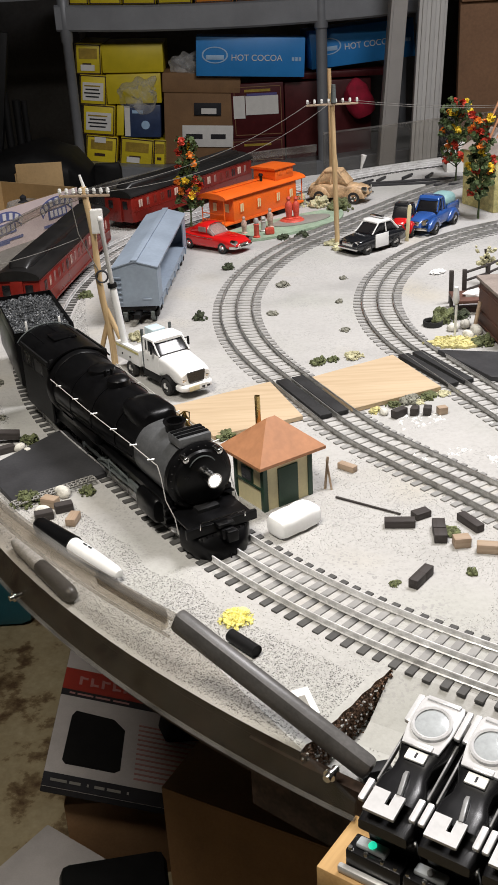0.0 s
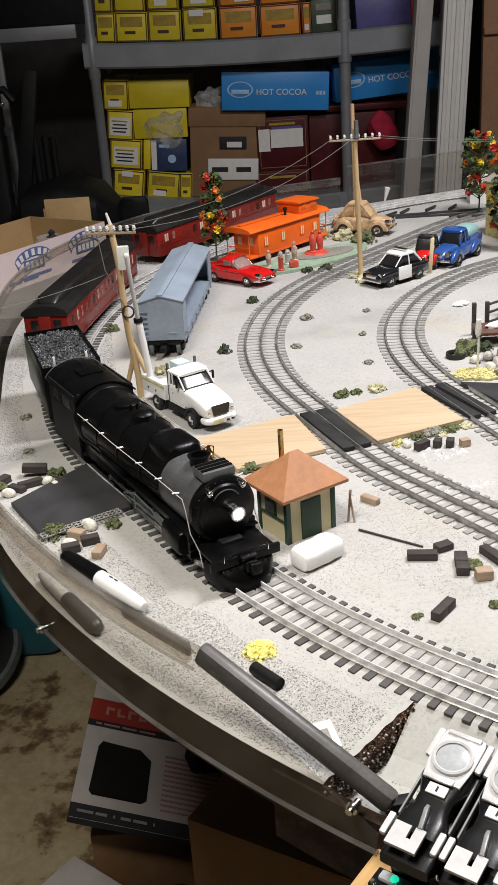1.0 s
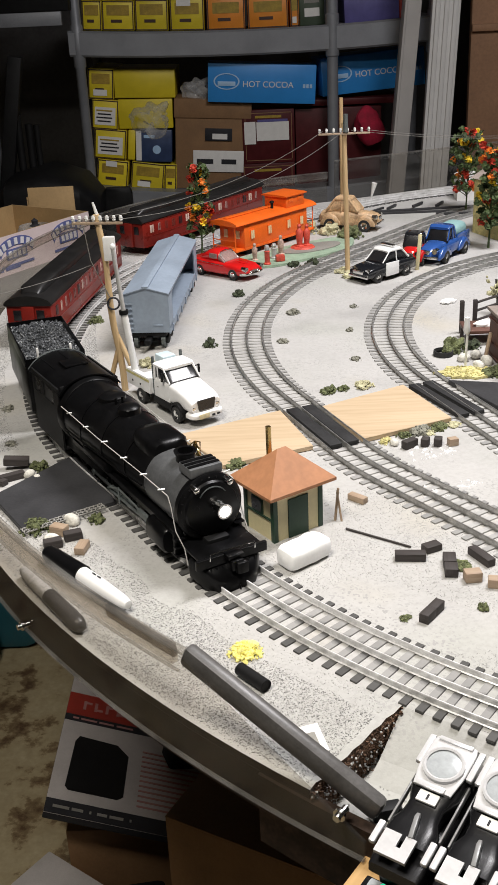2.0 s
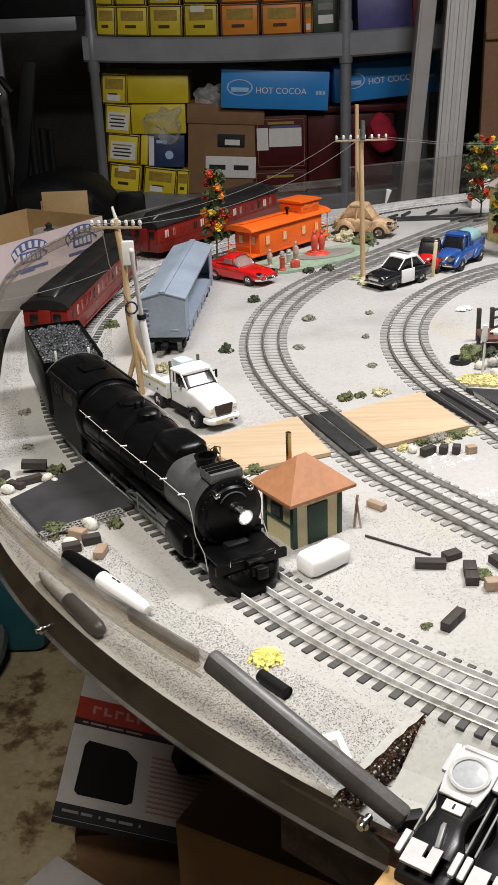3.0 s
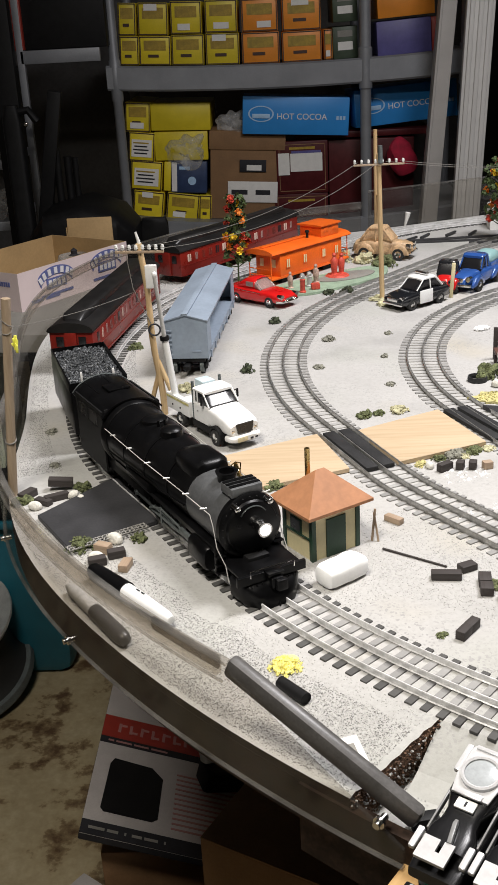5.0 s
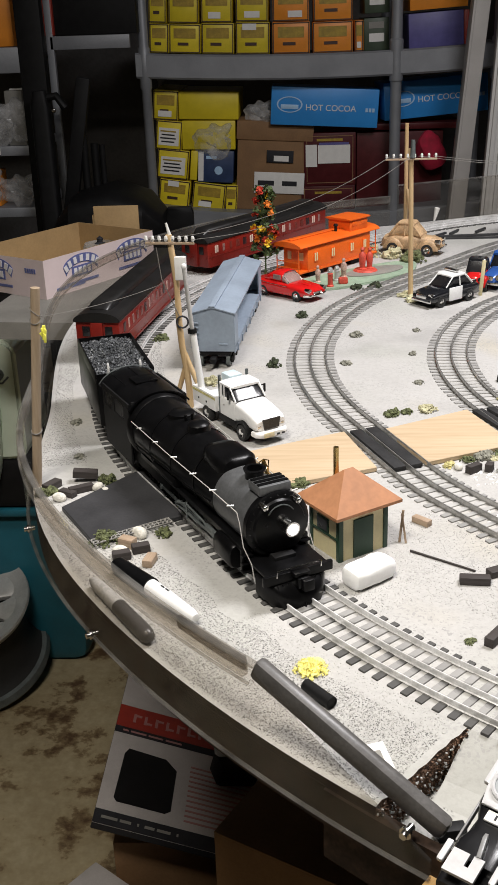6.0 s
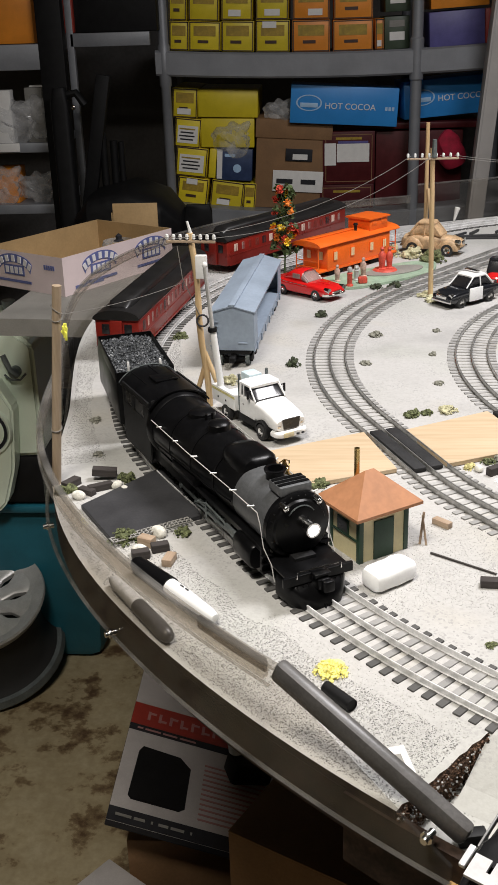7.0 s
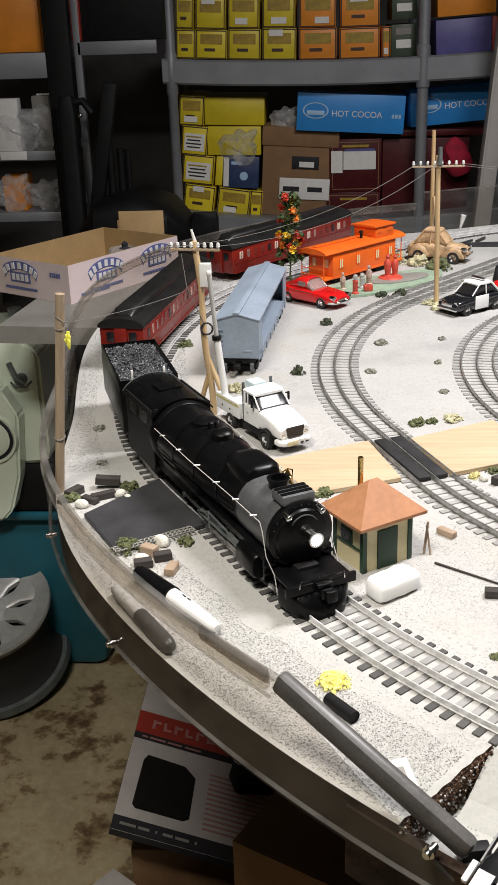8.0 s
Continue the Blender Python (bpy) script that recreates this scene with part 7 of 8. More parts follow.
flower_tree(-0.0658, 1.6422, 0.138, 0.026, 70, 3, "slim craft tree with red, orange and yellow blooms")
flower_tree(0.3851, 1.6135, 0.148, 0.030, 90, 5, "bushy craft tree with red and yellow blooms")
flower_tree(0.4058, 1.8919, 0.140, 0.046, 90, 8, "dark craft tree with orange blooms near the barrier")


def shrub():
    t = thing("dry_shrub", pose(0.3176, 1.2645, TOP), "small dry brown shrub beside the shack", "shrub")
    bm = B()
    tube(bm, [(0, 0, 0), (0.001, 0, 0.02), (-0.002, 0.001, 0.045)], 0.0016, 7)
    part("trunk", bm, "darkwood", t)
    bm = B()
    for i in range(40):
        a, d = rng.uniform(0, 6.28), rng.uniform(0, 0.016)
        ball(bm, (d * math.cos(a), d * math.sin(a), 0.032 + rng.uniform(-0.01, 0.016)), rng.uniform(0.0015, 0.0035), (1, 1, 1), 1, 0.6, 300)
    part("crown", bm, "straw", t, smooth=False)


shrub()


def rear_bits():
    """A stand-in white cone and a cream hut front by the far barrier."""
    # White cone added in place of a pale wedge at the clear panel.
    bm = B()
    lathe(bm, [(0, 0), (0.0008, 0.0), (0.0055, 0.034), (0.0048, 0.034), (0, 0.006)], 16)
    solo("white_cone", bm, "paper", pose(0.2505, 2.0404, TOP, 0, 13, -13.9), "small white cone standing in for a pale wedge", "cone")
    t = thing("cream_hut", pose(0.4327, 2.0145, TOP, 0, 0, -1.5), "small cream hut with a dark round hole", "model building")
    bm = B()
    prism(bm, [(-0.022, 0), (0.022, 0), (0.022, 0.045), (0, 0.056), (-0.022, 0.045)], 0.04)
    part("wall_shell", bm, "paper", t, smooth=False)
    bm = B()
    cyl(bm, (-0.003, -0.0203, 0.026), (-0.003, -0.0212, 0.026), 0.0055, None, 16)
    part("round_hole", bm, "ink", t)


rear_bits()

# ---------------- brown shack and yard ----------------


def shack():
    t = thing("brown_shack", pose(0.2815, 1.0306, TOP, 0, 0, 4.8), "dark brown moulded shack with a flat grey roof", "model building")
    W, D, H = 0.12, 0.085, 0.052
    bm = B()
    box(bm, (W / 2, D / 2, H / 2), (W, D, H), 0.001)
    walls = part("wall_shell", bm, "brown_bldg", t)
    bm = B()
    for z in (0.004, 0.018, H - 0.008):
        box(bm, (W / 2, -0.0006, z), (W, 0.0014, 0.0016))
        box(bm, (-0.0006, D / 2, z), (0.0014, D, 0.0016))
    part("mouldings", bm, "brown_bldg", walls)
    for x in (0.034, 0.082):
        bm = B()
        box(bm, (x, -0.0008, 0.031), (0.026, 0.0018, 0.016), 0.0004)
        w = part("window", bm, "brown_bldg", walls)
        for k in (-1, 1):
            bm = B()
            box(bm, (x, -0.002, 0.031 + k * 0.0036), (0.022, 0.0008, 0.0055))
            part("pane", bm, "glass_dark", w)
    bm = B()
    box(bm, (W / 2, D / 2, H + 0.002), (W + 0.006, D + 0.006, 0.004), 0.0008)
    part("roof", bm, "grey_roof", t)
    bm = B()
    lathe(bm, [(0.010, H + 0.004), (0.0145, H + 0.004), (0.0155, H + 0.0065), (0.0145, H + 0.009), (0.010, H + 0.009), (0.009, H + 0.0065)], 24, pose(0.036, 0.030, 0))
    part("roof_ring", bm, "black_matt", t, "black rubber ring")
    # porch at the back corner
    p = thing("timber_porch", pose(0.2599, 1.196, TOP, 0, 0, -0.5), "dark timber porch frame with a white scrap on top", "porch")
    for x, y, h in ((0.0, 0.0, 0.040), (0.016, 0.002, 0.040), (0.050, 0.03, 0.038), (0.078, 0.06, 0.036)):
        bm = B()
        box(bm, (x, y, h / 2), (0.005, 0.005, h), 0.0006)
        part("post", bm, "darkwood", p)
    for z in (0.014, 0.026, 0.036):
        bm = B()
        tube(bm, [(0.016, 0.002, z), (0.050, 0.03, z), (0.078, 0.06, z)], 0.0015)
        part("rail", bm, "darkwood", p)
    bm = B()
    box(bm, (0.03, -0.03, 0.016), (0.07, 0.04, 0.004), 0.0006)
    part("deck", bm, "brown_bldg", p)
    for x in (-0.002, 0.06):
        for y in (-0.046, -0.014):
            bm = B()
            box(bm, (x, y, 0.007), (0.004, 0.004, 0.014))
            part("deck_leg", bm, "darkwood", p)
    bm = B()
    ball(bm, (0.022, -0.03, 0.020), 0.011, (1.3, 0.7, 0.35), 3, 0.4, 150)
    part("white_scrap", bm, "foam", p, "white scrap of filler")
    bm = B()
    lathe(bm, [(0.0098, 0), (0.0110, 0), (0.0113, 0.003), (0.0110, 0.006), (0.0098, 0.006), (0.0096, 0.003)], 30)
    solo("rubber_ring", bm, "tyre", pose(0.2243, 1.1184, TOP), "black rubber ring lying flat on the ground", "ring")
    t = thing("toy_signal", pose(0.2396, 1.0713, TOP + 0.004), "small white toy signal post", "signal")
    bm = B()
    cyl(bm, (0, 0, 0), (0.001, 0, 0.044), 0.0014, None, 8)
    part("post", bm, "white", t)
    bm = B()
    lathe(bm, [(0, 0.036), (0.003, 0.0365), (0.004, 0.040), (0.0034, 0.046), (0.0026, 0.054), (0, 0.055)], 14)
    part("head", bm, "white", t)
    bm = B()
    cyl(bm, (0, 0, 0.001), (0.008, 0, 0.034), 0.0022, None, 8)
    solo("leaning_post", bm, "midwood", pose(0.2636, 1.0855, TOP, 0, 0, 35.4), "raw wooden post leaning on the shack", "post")


shack()


def sign_house():
    t = thing("olive_building", pose(0.4429, 1.6685, TOP, 0, 0, 21.4), "olive model building with a white printed sign", "model building")
    bm = B()
    box(bm, (0.02, 0.03, 0.045), (0.11, 0.09, 0.09), 0.0012)
    part("wall_shell", bm, "yellow_mat", t)
    bm = B()
    prism(bm, [(-0.06, 0.09), (0.06, 0.09), (0, 0.118)], 0.10, pose(0.02, 0.03, 0))
    part("roof", bm, "grey_roof", t)
    bm = B()
    box(bm, (-0.004, -0.0165, 0.045), (0.042, 0.002, 0.056), 0.0004)
    sign = part("sign", bm, "paper", t, "white sign with dark print")
    for k in range(5):
        bm = B()
        box(bm, (-0.004, -0.0178, 0.064 - k * 0.009), (0.03 - 0.004 * (k % 2), 0.0006, 0.004))
        part("print_bar", bm, "ink", sign)
    bm = B()
    for k in range(5):
        tube(bm, [(-0.05 + 0.012 * k, -0.01, 0.10), (0.0 + 0.012 * k, 0.02, 0.20)], 0.0018)
    solo("trestle_sticks", bm, "roof_rust", pose(0.4526, 1.7046, TOP, 0, 0, -1.7), "slanting reddish wooden sticks of a trestle", "sticks")


sign_house()

# ---------------- hand throttles ----------------


def throttle_board():
    bm = B()
    box(bm, (0, 0, 0), (0.20, 0.072, 0.016), 0.001)
    solo("throttle_board", bm, "board", pose(0.0649, 0.3666, 0.969, 0, 0, -35.8) @ pose(0.065, 0.030, 0), "varnished wooden board carrying the throttles", "board")


throttle_board()


def throttle(k):
    t = thing("throttle_lever", pose(0.0649, 0.3666, 0.977, 0, 0, -35.8) @ pose(0.031 * k, 0.0, 0), "glossy black train throttle with silver dial plate", "throttle", "throttles")
    bm = B()
    loft(bm, [(-0.003, 0.0126, 0.035, 0.041, 0.25), (0.006, 0.0138, 0.032, 0.0435, 0.25), (0.0105, 0.0142, 0.014, 0.044, 0.25), (0.0125, 0.0145, 0.0, 0.044, 0.25), (0.070, 0.0152, 0.0, 0.046, 0.25), (0.078, 0.0145, 0.0, 0.040, 0.3)], 20, pose(0, 0, 0, 0, 0, 90))
    part("housing", bm, "throttle", t)
    top = pose(0, -0.004, 0.0475, 13, 0, 0)
    # waisted lever: broad at both ends, narrow between
    bm = B()
    loft(bm, [(0.012, 0.0122, -0.012, 0.0, 0.4), (0.022, 0.0122, -0.012, 0.0, 0.4), (0.029, 0.0092, -0.012, -0.0005, 0.4), (0.035, 0.0090, -0.012, 0.0005, 0.4), (0.044, 0.0125, -0.014, 0.002, 0.4), (0.070, 0.0130, -0.018, 0.003, 0.4), (0.0745, 0.0115, -0.016, -0.001, 0.5)], 20, top @ pose(0, 0, 0, 0, 0, 90))
    part("lever_body", bm, "throttle", t)
    bm = B()
    loft(bm, [(0.0415, 0.0098, 0.0015, 0.0034, 0.3), (0.052, 0.0116, 0.0022, 0.0042, 0.3), (0.068, 0.0116, 0.0022, 0.0042, 0.3), (0.0715, 0.0105, 0.0018, 0.0036, 0.4)], 20, top @ pose(0, 0, 0, 0, 0, 90))
    plate_ob = part("dial_plate", bm, "throttle_top", t, "silver dial plate")
    bm = B()
    lathe(bm, [(0.0084, 0.0), (0.0104, 0.0), (0.0104, 0.0018), (0.0094, 0.0024), (0.0084, 0.0018)], 32, top @ pose(0, 0.0555, 0.0040))
    part("dial_ring", bm, "throttle_top", plate_ob)
    bm = B()
    lathe(bm, [(0, 0.0014), (0.006, 0.0012), (0.0085, 0.0008), (0.0085, 0)], 32, top @ pose(0, 0.0555, 0.0043))
    part("dial_face", bm, "dial", plate_ob, "pale grey glassy dial")
    bm = B()
    box(bm, (0, 0.0700, 0.0044), (0.018, 0.0024, 0.002), 0.0006, top)
    part("trim_bar", bm, "throttle_top", plate_ob)
    bm = B()
    box(bm, (-0.001, 0.0425, 0.0036), (0.0150, 0.0034, 0.0018), 0.0006, top)
    part("trim_bar", bm, "throttle_top", plate_ob)
    bm = B()
    box(bm, (0.000, 0.0372, 0.0016), (0.0104, 0.0062, 0.0016), 0.0004, top)
    tag = part("number_tag", bm, "paper", t, "white tag")
    bm = B()
    box(bm, (0.000, 0.0372, 0.0026), (0.0010, 0.003, 0.0004), 0, top)
    part("print_mark", bm, "ink", tag)
    # silver front plate with a slot cut in from the far edge
    bm = B()
    lattice(bm, (-0.0080, 0.0004, 0.0026, 0.0080), (0.0, 0.0060, 0.0130), {(1, 1)}, 0.002, top @ pose(-0.002, 0.001, 0.0022, -90, 0, 0))
    part("front_plate", bm, "throttle_top", t, "silver front plate", smooth=False)
    bm = B()
    loft(bm, [(0.003, 0.0013, 0.0002, 0.0030, 0.5), (0.014, 0.0013, 0.0002, 0.0040, 0.5), (0.017, 0.0010, 0.0002, 0.0022, 0.5)], 10, top @ pose(0.0030, 0.011, 0, 0, 0, 100))
    part("lever_arm", bm, "throttle_grey", t, "grey lever arm")
    for s in (-1, 1):
        for y, w in ((0.011, 0.0125), (0.063, 0.018)):
            bm = B()
            box(bm, (s * 0.0132, y, 0.0006 if y < 0.03 else 0.0012), (0.0034, w, 0.003), 0.0008, top)
            part("side_strip", bm, "throttle_top", t, "silver side strip")
        bm = B()
        box(bm, (s * 0.0132, 0.038, -0.0055), (0.0012, 0.034, 0.004), 0.0005, top)
        part("side_rib", bm, "throttle_grey", t)
    # terminal strip along the foot: black block, clear cover, screws and a bright bar
    bm = B()
    box(bm, (-0.0065, 0.006, 0.007), (0.0300, 0.0125, 0.014), 0.001)
    strip = part("terminal_block", bm, "throttle", t)
    bm = B()
    box(bm, (-0.0095, 0.0062, 0.0156), (0.0165, 0.0062, 0.0032), 0.0012)
    part("clear_cover", bm, "dial", strip, "clear plastic cover")
    for x in (-0.0195, -0.011, -0.002, 0.005):
        bm = B()
        cyl(bm, (x, 0.0016, 0.0138), (x, 0.0016, 0.0152), 0.0014, 0.0011, 10)
        part("screw", bm, "chrome", strip)
    bm = B()
    box(bm, (-0.009, -0.0022, 0.0026), (0.0306, 0.0034, 0.0046), 0.0010)
    part("metal_bar", bm, "alloy", t, "bright metal bar")
    bm = B()
    cyl(bm, (-0.0095, 0.0060, 0.0170), (-0.0095, 0.0042, 0.0188), 0.0022, 0.0015, 12)
    part("pilot_lamp", bm, "green_led" if k == 0 else "throttle_grey", t, "small glowing green lamp" if k == 0 else "small unlit lamp")


for k in range(3):
    throttle(k)

# ---------------- rear shelving ----------------


def shelving(name, y, posts, decks, label, depth=0.42):
    t = thing(name, pose(0, y, 0), label, "shelving unit")
    for x, r in posts:
        for yy in (0.0, depth):
            bm = B()
            lathe(bm, [(0, 0), (r, 0), (r, 1.175), (r * 1.22, 1.18), (r * 1.22, 1.30), (r, 1.305), (r, 2.2), (0, 2.2)], 20, pose(x, yy, 0))
            part("post", bm, "shelf_steel", t)
    for z0, z1, x0, x1, sag in decks:
        bm = B()
        n = 16
        rows = []
        for i in range(n + 1):
            k = i / n
            dz = -sag * (1 - (2 * k - 1) ** 2)
            x = x0 + (x1 - x0) * k
            rows.append([bm.verts.new((x, yy, zz + dz)) for yy, zz in ((-0.012, z0), (-0.018, z0 + 0.006), (-0.018, z1 - 0.006), (-0.010, z1), (0.012, z1 - 0.004), (depth, z1 - 0.004), (depth, z1 - 0.02), (0.004, z1 - 0.02), (0.0, z0))])
        for a, b in zip(rows, rows[1:]):
            for j in range(9):
                bm.faces.new((a[j], a[(j + 1) % 9], b[(j + 1) % 9], b[j]))
        bm.faces.new(rows[0][::-1])
        bm.faces.new(rows[-1])
        part("shelf", bm, "shelf_steel", t)
    return t


shelving("shelving_unit", 3.5, ((-0.503, 0.016), (0.300, 0.018), (0.62, 0.018)), ((1.211, 1.288, -0.53, 0.64, 0.019), (0.74, 0.806, -0.53, 0.64, 0.040), (0.12, 0.18, -0.53, 0.64, 0.0), (1.86, 1.92, -0.53, 0.64, 0.0)), "grey steel shelving with sagging rolled-edge shelves")


def deck(x0, x1, ends=1.2845, sag=0.019):
    """Height of a sagging shelf under a box that spans x0 to x1."""
    return max(ends - sag * (1 - (2 * (x + 0.53) / 1.17 - 1) ** 2) for x in (x0, x1))


def carton(x0, z0, x1, z1, mat, style, label, y=3.575, depth=0.30, turn=0.0, group="boxed models", name="carton", tilt=0.0):
    w, h = x1 - x0, z1 - z0
    t = thing(name, pose((x0 + x1) / 2, y, z0, 0, tilt, turn), label, "box", group)
    bm = B()
    box(bm, (0, depth / 2, h / 2), (w, depth, h), 0.0022)
    body = part("body", bm, mat, t)
    f = -0.0008

    def mark(nm, cx, cz, sx, sz, m, d=0.0):
        b = B()
        box(b, (cx, f - d, cz), (sx, 0.0012, sz))
        return part(nm, b, m, body, smooth=False)

    if style in ("yellow", "orange"):
        e = 0.0032
        for cx, cz, sx, sz in ((-w / 2 + e, h / 2, e, h * 0.96), (w / 2 - e, h / 2, e, h * 0.96), (0, e, w * 0.96, e), (0, h - e, w * 0.96, e)):
            mark("printed_edge", cx, cz, sx, sz, "brown_line")
        mark("printed_panel", 0, h * 0.68, w * 0.70, h * 0.34, "print_dim")
        k = rng.random()
        if k < 0.55:
            mark("paper_label", rng.uniform(-0.12, 0.12) * w, h * rng.choice((0.22, 0.86)), w * rng.uniform(0.35, 0.6), h * 0.2, "paper", 0.0012)
        if k > 0.3:
            mark("printed_bar", -w * 0.05, h * 0.32, w * 0.34, h * 0.1, "brown_line", 0.0006)
    elif style == "label":
        e = 0.003
        for cx, cz, sx, sz in ((-w / 2 + e, h / 2, e, h * 0.96), (w / 2 - e, h / 2, e, h * 0.96), (0, e, w * 0.96, e), (0, h - e, w * 0.96, e)):
            mark("printed_edge", cx, cz, sx, sz, "brown_line")
        mark("paper_label", 0, h * 0.45, w * 0.78, h * 0.6, "paper")
        for i in range(4):
            mark("print_bar", -w * 0.03, h * (0.64 - 0.12 * i), w * (0.6 - 0.1 * (i % 2)), h * 0.045, "ink" if i else "print_dim", 0.0012)
    elif style == "maroon":
        for cx, cz, sx, sz in ((-w / 2 + 0.010, h / 2, 0.0022, h * 0.84), (w / 2 - 0.010, h / 2, 0.0022, h * 0.84), (0, 0.010, w * 0.88, 0.0022), (0, h - 0.010, w * 0.88, 0.0022)):
            mark("gold_line", cx, cz, sx, sz, "cardboard")
        mark("gold_lettering_bar", 0, h - 0.022, w * 0.5, 0.008, "print_dim")
    elif style == "green":
        mark("paper_label", 0.0, h * 0.4, w * 0.6, h * 0.26, "paper")
        mark("printed_panel", 0, h * 0.78, w * 0.6, h * 0.2, "bench")
    return t, body, mark


YL = "glossy yellow model train carton with printed end"
OG = "glossy orange model train carton with printed end"
for x0, x1, h, mat in ((-0.496, -0.433, 0.089, "yellow"), (-0.431, -0.329, 0.089, "yellow"), (-0.325, -0.220, 0.093, "yellow"), (-0.213, -0.104, 0.096, "yellow"), (-0.094, 0.027, 0.096, "orange"), (0.037, 0.166, 0.094, "orange"), (0.173, 0.201, 0.094, "orange")):
    z = deck(x0, x1)
    slope = -math.degrees(math.atan2(deck(x1, x1) - deck(x0, x0), x1 - x0))
    carton(x0, z, x1, z + h, "box_" + mat, mat, YL if mat == "yellow" else OG, tilt=slope)
    if x1 < 0.19:
        carton(x0 + 0.003, z + h + 0.002, x1 - 0.002, z + h + 0.10, "box_" + mat, mat, YL if mat == "yellow" else OG, tilt=slope)
carton(0.203, deck(0.203, 0.283), 0.283, deck(0.203, 0.283) + 0.098, "box_green", "green", "dark green model carton with a white label", tilt=-1.5)
carton(0.203, 1.380, 0.283, 1.47, "box_green", "green", "dark green model carton with a white label", tilt=-1.5)
carton(0.347, 1.2735, 0.522, 1.378, "box_violet", "plain", "dull violet carton on the upper shelf", tilt=-3)
carton(0.523, 1.279, 0.540, 1.382, "carton_red", "plain", "narrow crimson carton beside a violet one", tilt=-3)
carton(0.347, 1.387, 0.53, 1.50, "box_orange", "plain", "brownish orange carton lying on a violet one", tilt=-3)

Z0 = 0.7605
LBL = "yellow model carton with a white printed label"
for x0, z0, x1, z1, style, label, slope in (
        (-0.500, 0.787, -0.396, 0.876, "yellow", YL, 8.5), (-0.386, 0.771, -0.275, 0.862, "yellow", YL, 8.5), (-0.272, 0.762, -0.230, 0.853, "yellow", YL, 5.0),
        (-0.499, 0.880, -0.393, 0.976, "label", LBL, 7.0), (-0.386, 0.874, -0.362, 0.970, "plain", "narrow yellow model carton", 6.0),
        (-0.497, 0.976, -0.410, 1.070, "label", LBL, 6.5), (-0.405, 0.973, -0.226, 1.066, "plain", "long plain yellow model carton", 1.5),
        (-0.499, 1.072, -0.415, 1.166, "yellow", YL, 4.5), (-0.411, 1.070, -0.212, 1.156, "plain", "long plain yellow model carton", 2.0)):
    carton(x0, z0, x1, z1, "box_yellow", style, label, tilt=slope)
blue = carton(-0.359, 0.864, -0.238, 0.968, "box_blue", "plain", "navy blue carton with a pale printed disc", tilt=3.5)
bm = B()
cyl(bm, (0.01, -0.0005, 0.04), (0.01, -0.0018, 0.04), 0.014, None, 20)
part("printed_disc", bm, "pale_blue", blue[1])
blue[2]("white_edge", -0.050, 0.052, 0.018, 0.096, "paper")
blue[2]("printed_bar", -0.015, 0.082, 0.036, 0.010, "pale_blue")


def file_box():
    t = thing("file_box", pose(-0.107, 3.575, Z0 + 0.004, 0, 3.5, 0), "brown cardboard file box with hand hole and white label", "box")
    bm = B()
    box(bm, (0, 0.17, 0.145), (0.250, 0.33, 0.29), 0.003)
    body = part("body", bm, "cardboard", t)
    bm = B()
    box(bm, (0, 0.17, 0.262), (0.258, 0.342, 0.062), 0.004)
    part("lid", bm, "cardboard", t)
    bm = B()
    box(bm, (0.020, -0.0006, 0.180), (0.090, 0.002, 0.040), 0.0008)
    hole = part("hand_hole", bm, "ink", body, "dark hand hole")
    bm = B()
    box(bm, (0.024, -0.002, 0.174), (0.05, 0.001, 0.018))
    part("paper_inside", bm, "paper", hole)
    bm = B()
    box(bm, (0.020, -0.0008, 0.093), (0.170, 0.0016, 0.070), 0.0005)
    lab = part("label", bm, "paper", body, "white paper label")
    for x, w in ((-0.025, 0.055), (0.055, 0.05)):
        bm = B()
        box(bm, (x, -0.002, 0.092), (w, 0.0008, 0.016))
        part("print_bar", bm, "ink", lab)


file_box()
mar = carton(0.004, 0.843, 0.178, 1.0155, "maroon", "maroon", "dark maroon carton with gold lines and white label", depth=0.3)
mar[2]("paper_label", 0.014, 0.104, 0.108, 0.060, "paper", 0.001)
mar[2]("paper_label", -0.062, 0.100, 0.038, 0.072, "paper", 0.0018)
mar[2]("violet_strip", 0.014, 0.138, 0.100, 0.008, "box_violet", 0.0016)
carton(-0.006, Z0, 0.176, 0.842, "maroon", "maroon", "dark maroon carton with gold lines")
carton(0.182, Z0, 0.470, 1.010, "maroon", "plain", "large dark maroon carton", y=3.60)


def cocoa(x, z, turn, y, tilt):
    t = thing("cocoa_carton", pose(x, y, z, 0, tilt, turn), "bright blue hot cocoa carton with white lettering", "box", "cocoa cartons")
    bm = B()
    box(bm, (0, 0.075, 0.060), (0.352, 0.15, 0.120), 0.002)
    body = part("body", bm, "cocoa", t)
    word_part("lettering", "HOT COCOA", 0.027, "paper", body, pose(0.02, -0.0015, 0.057, 90, 0, 0), "white lettering HOT COCOA")
    bm = B()
    for k in range(3):
        box(bm, (0.138 + 0.011 * k, -0.001, 0.055), (0.008, 0.001, 0.012))
    part("print_bars", bm, "pale_blue", body)
    bm = B()
    m = pose(-0.115, -0.0012, 0.065, 90, 0, 0)
    lathe(bm, [(0.030, -0.0006), (0.034, -0.0006), (0.034, 0.0006), (0.030, 0.0006)], 28, m @ Matrix.Diagonal((1.25, 0.75, 1, 1)))
    box(bm, (-0.115, -0.0012, 0.058), (0.058, 0.0012, 0.014), 0.0003)
    part("oval_badge", bm, "pale_blue", body, "pale oval badge")


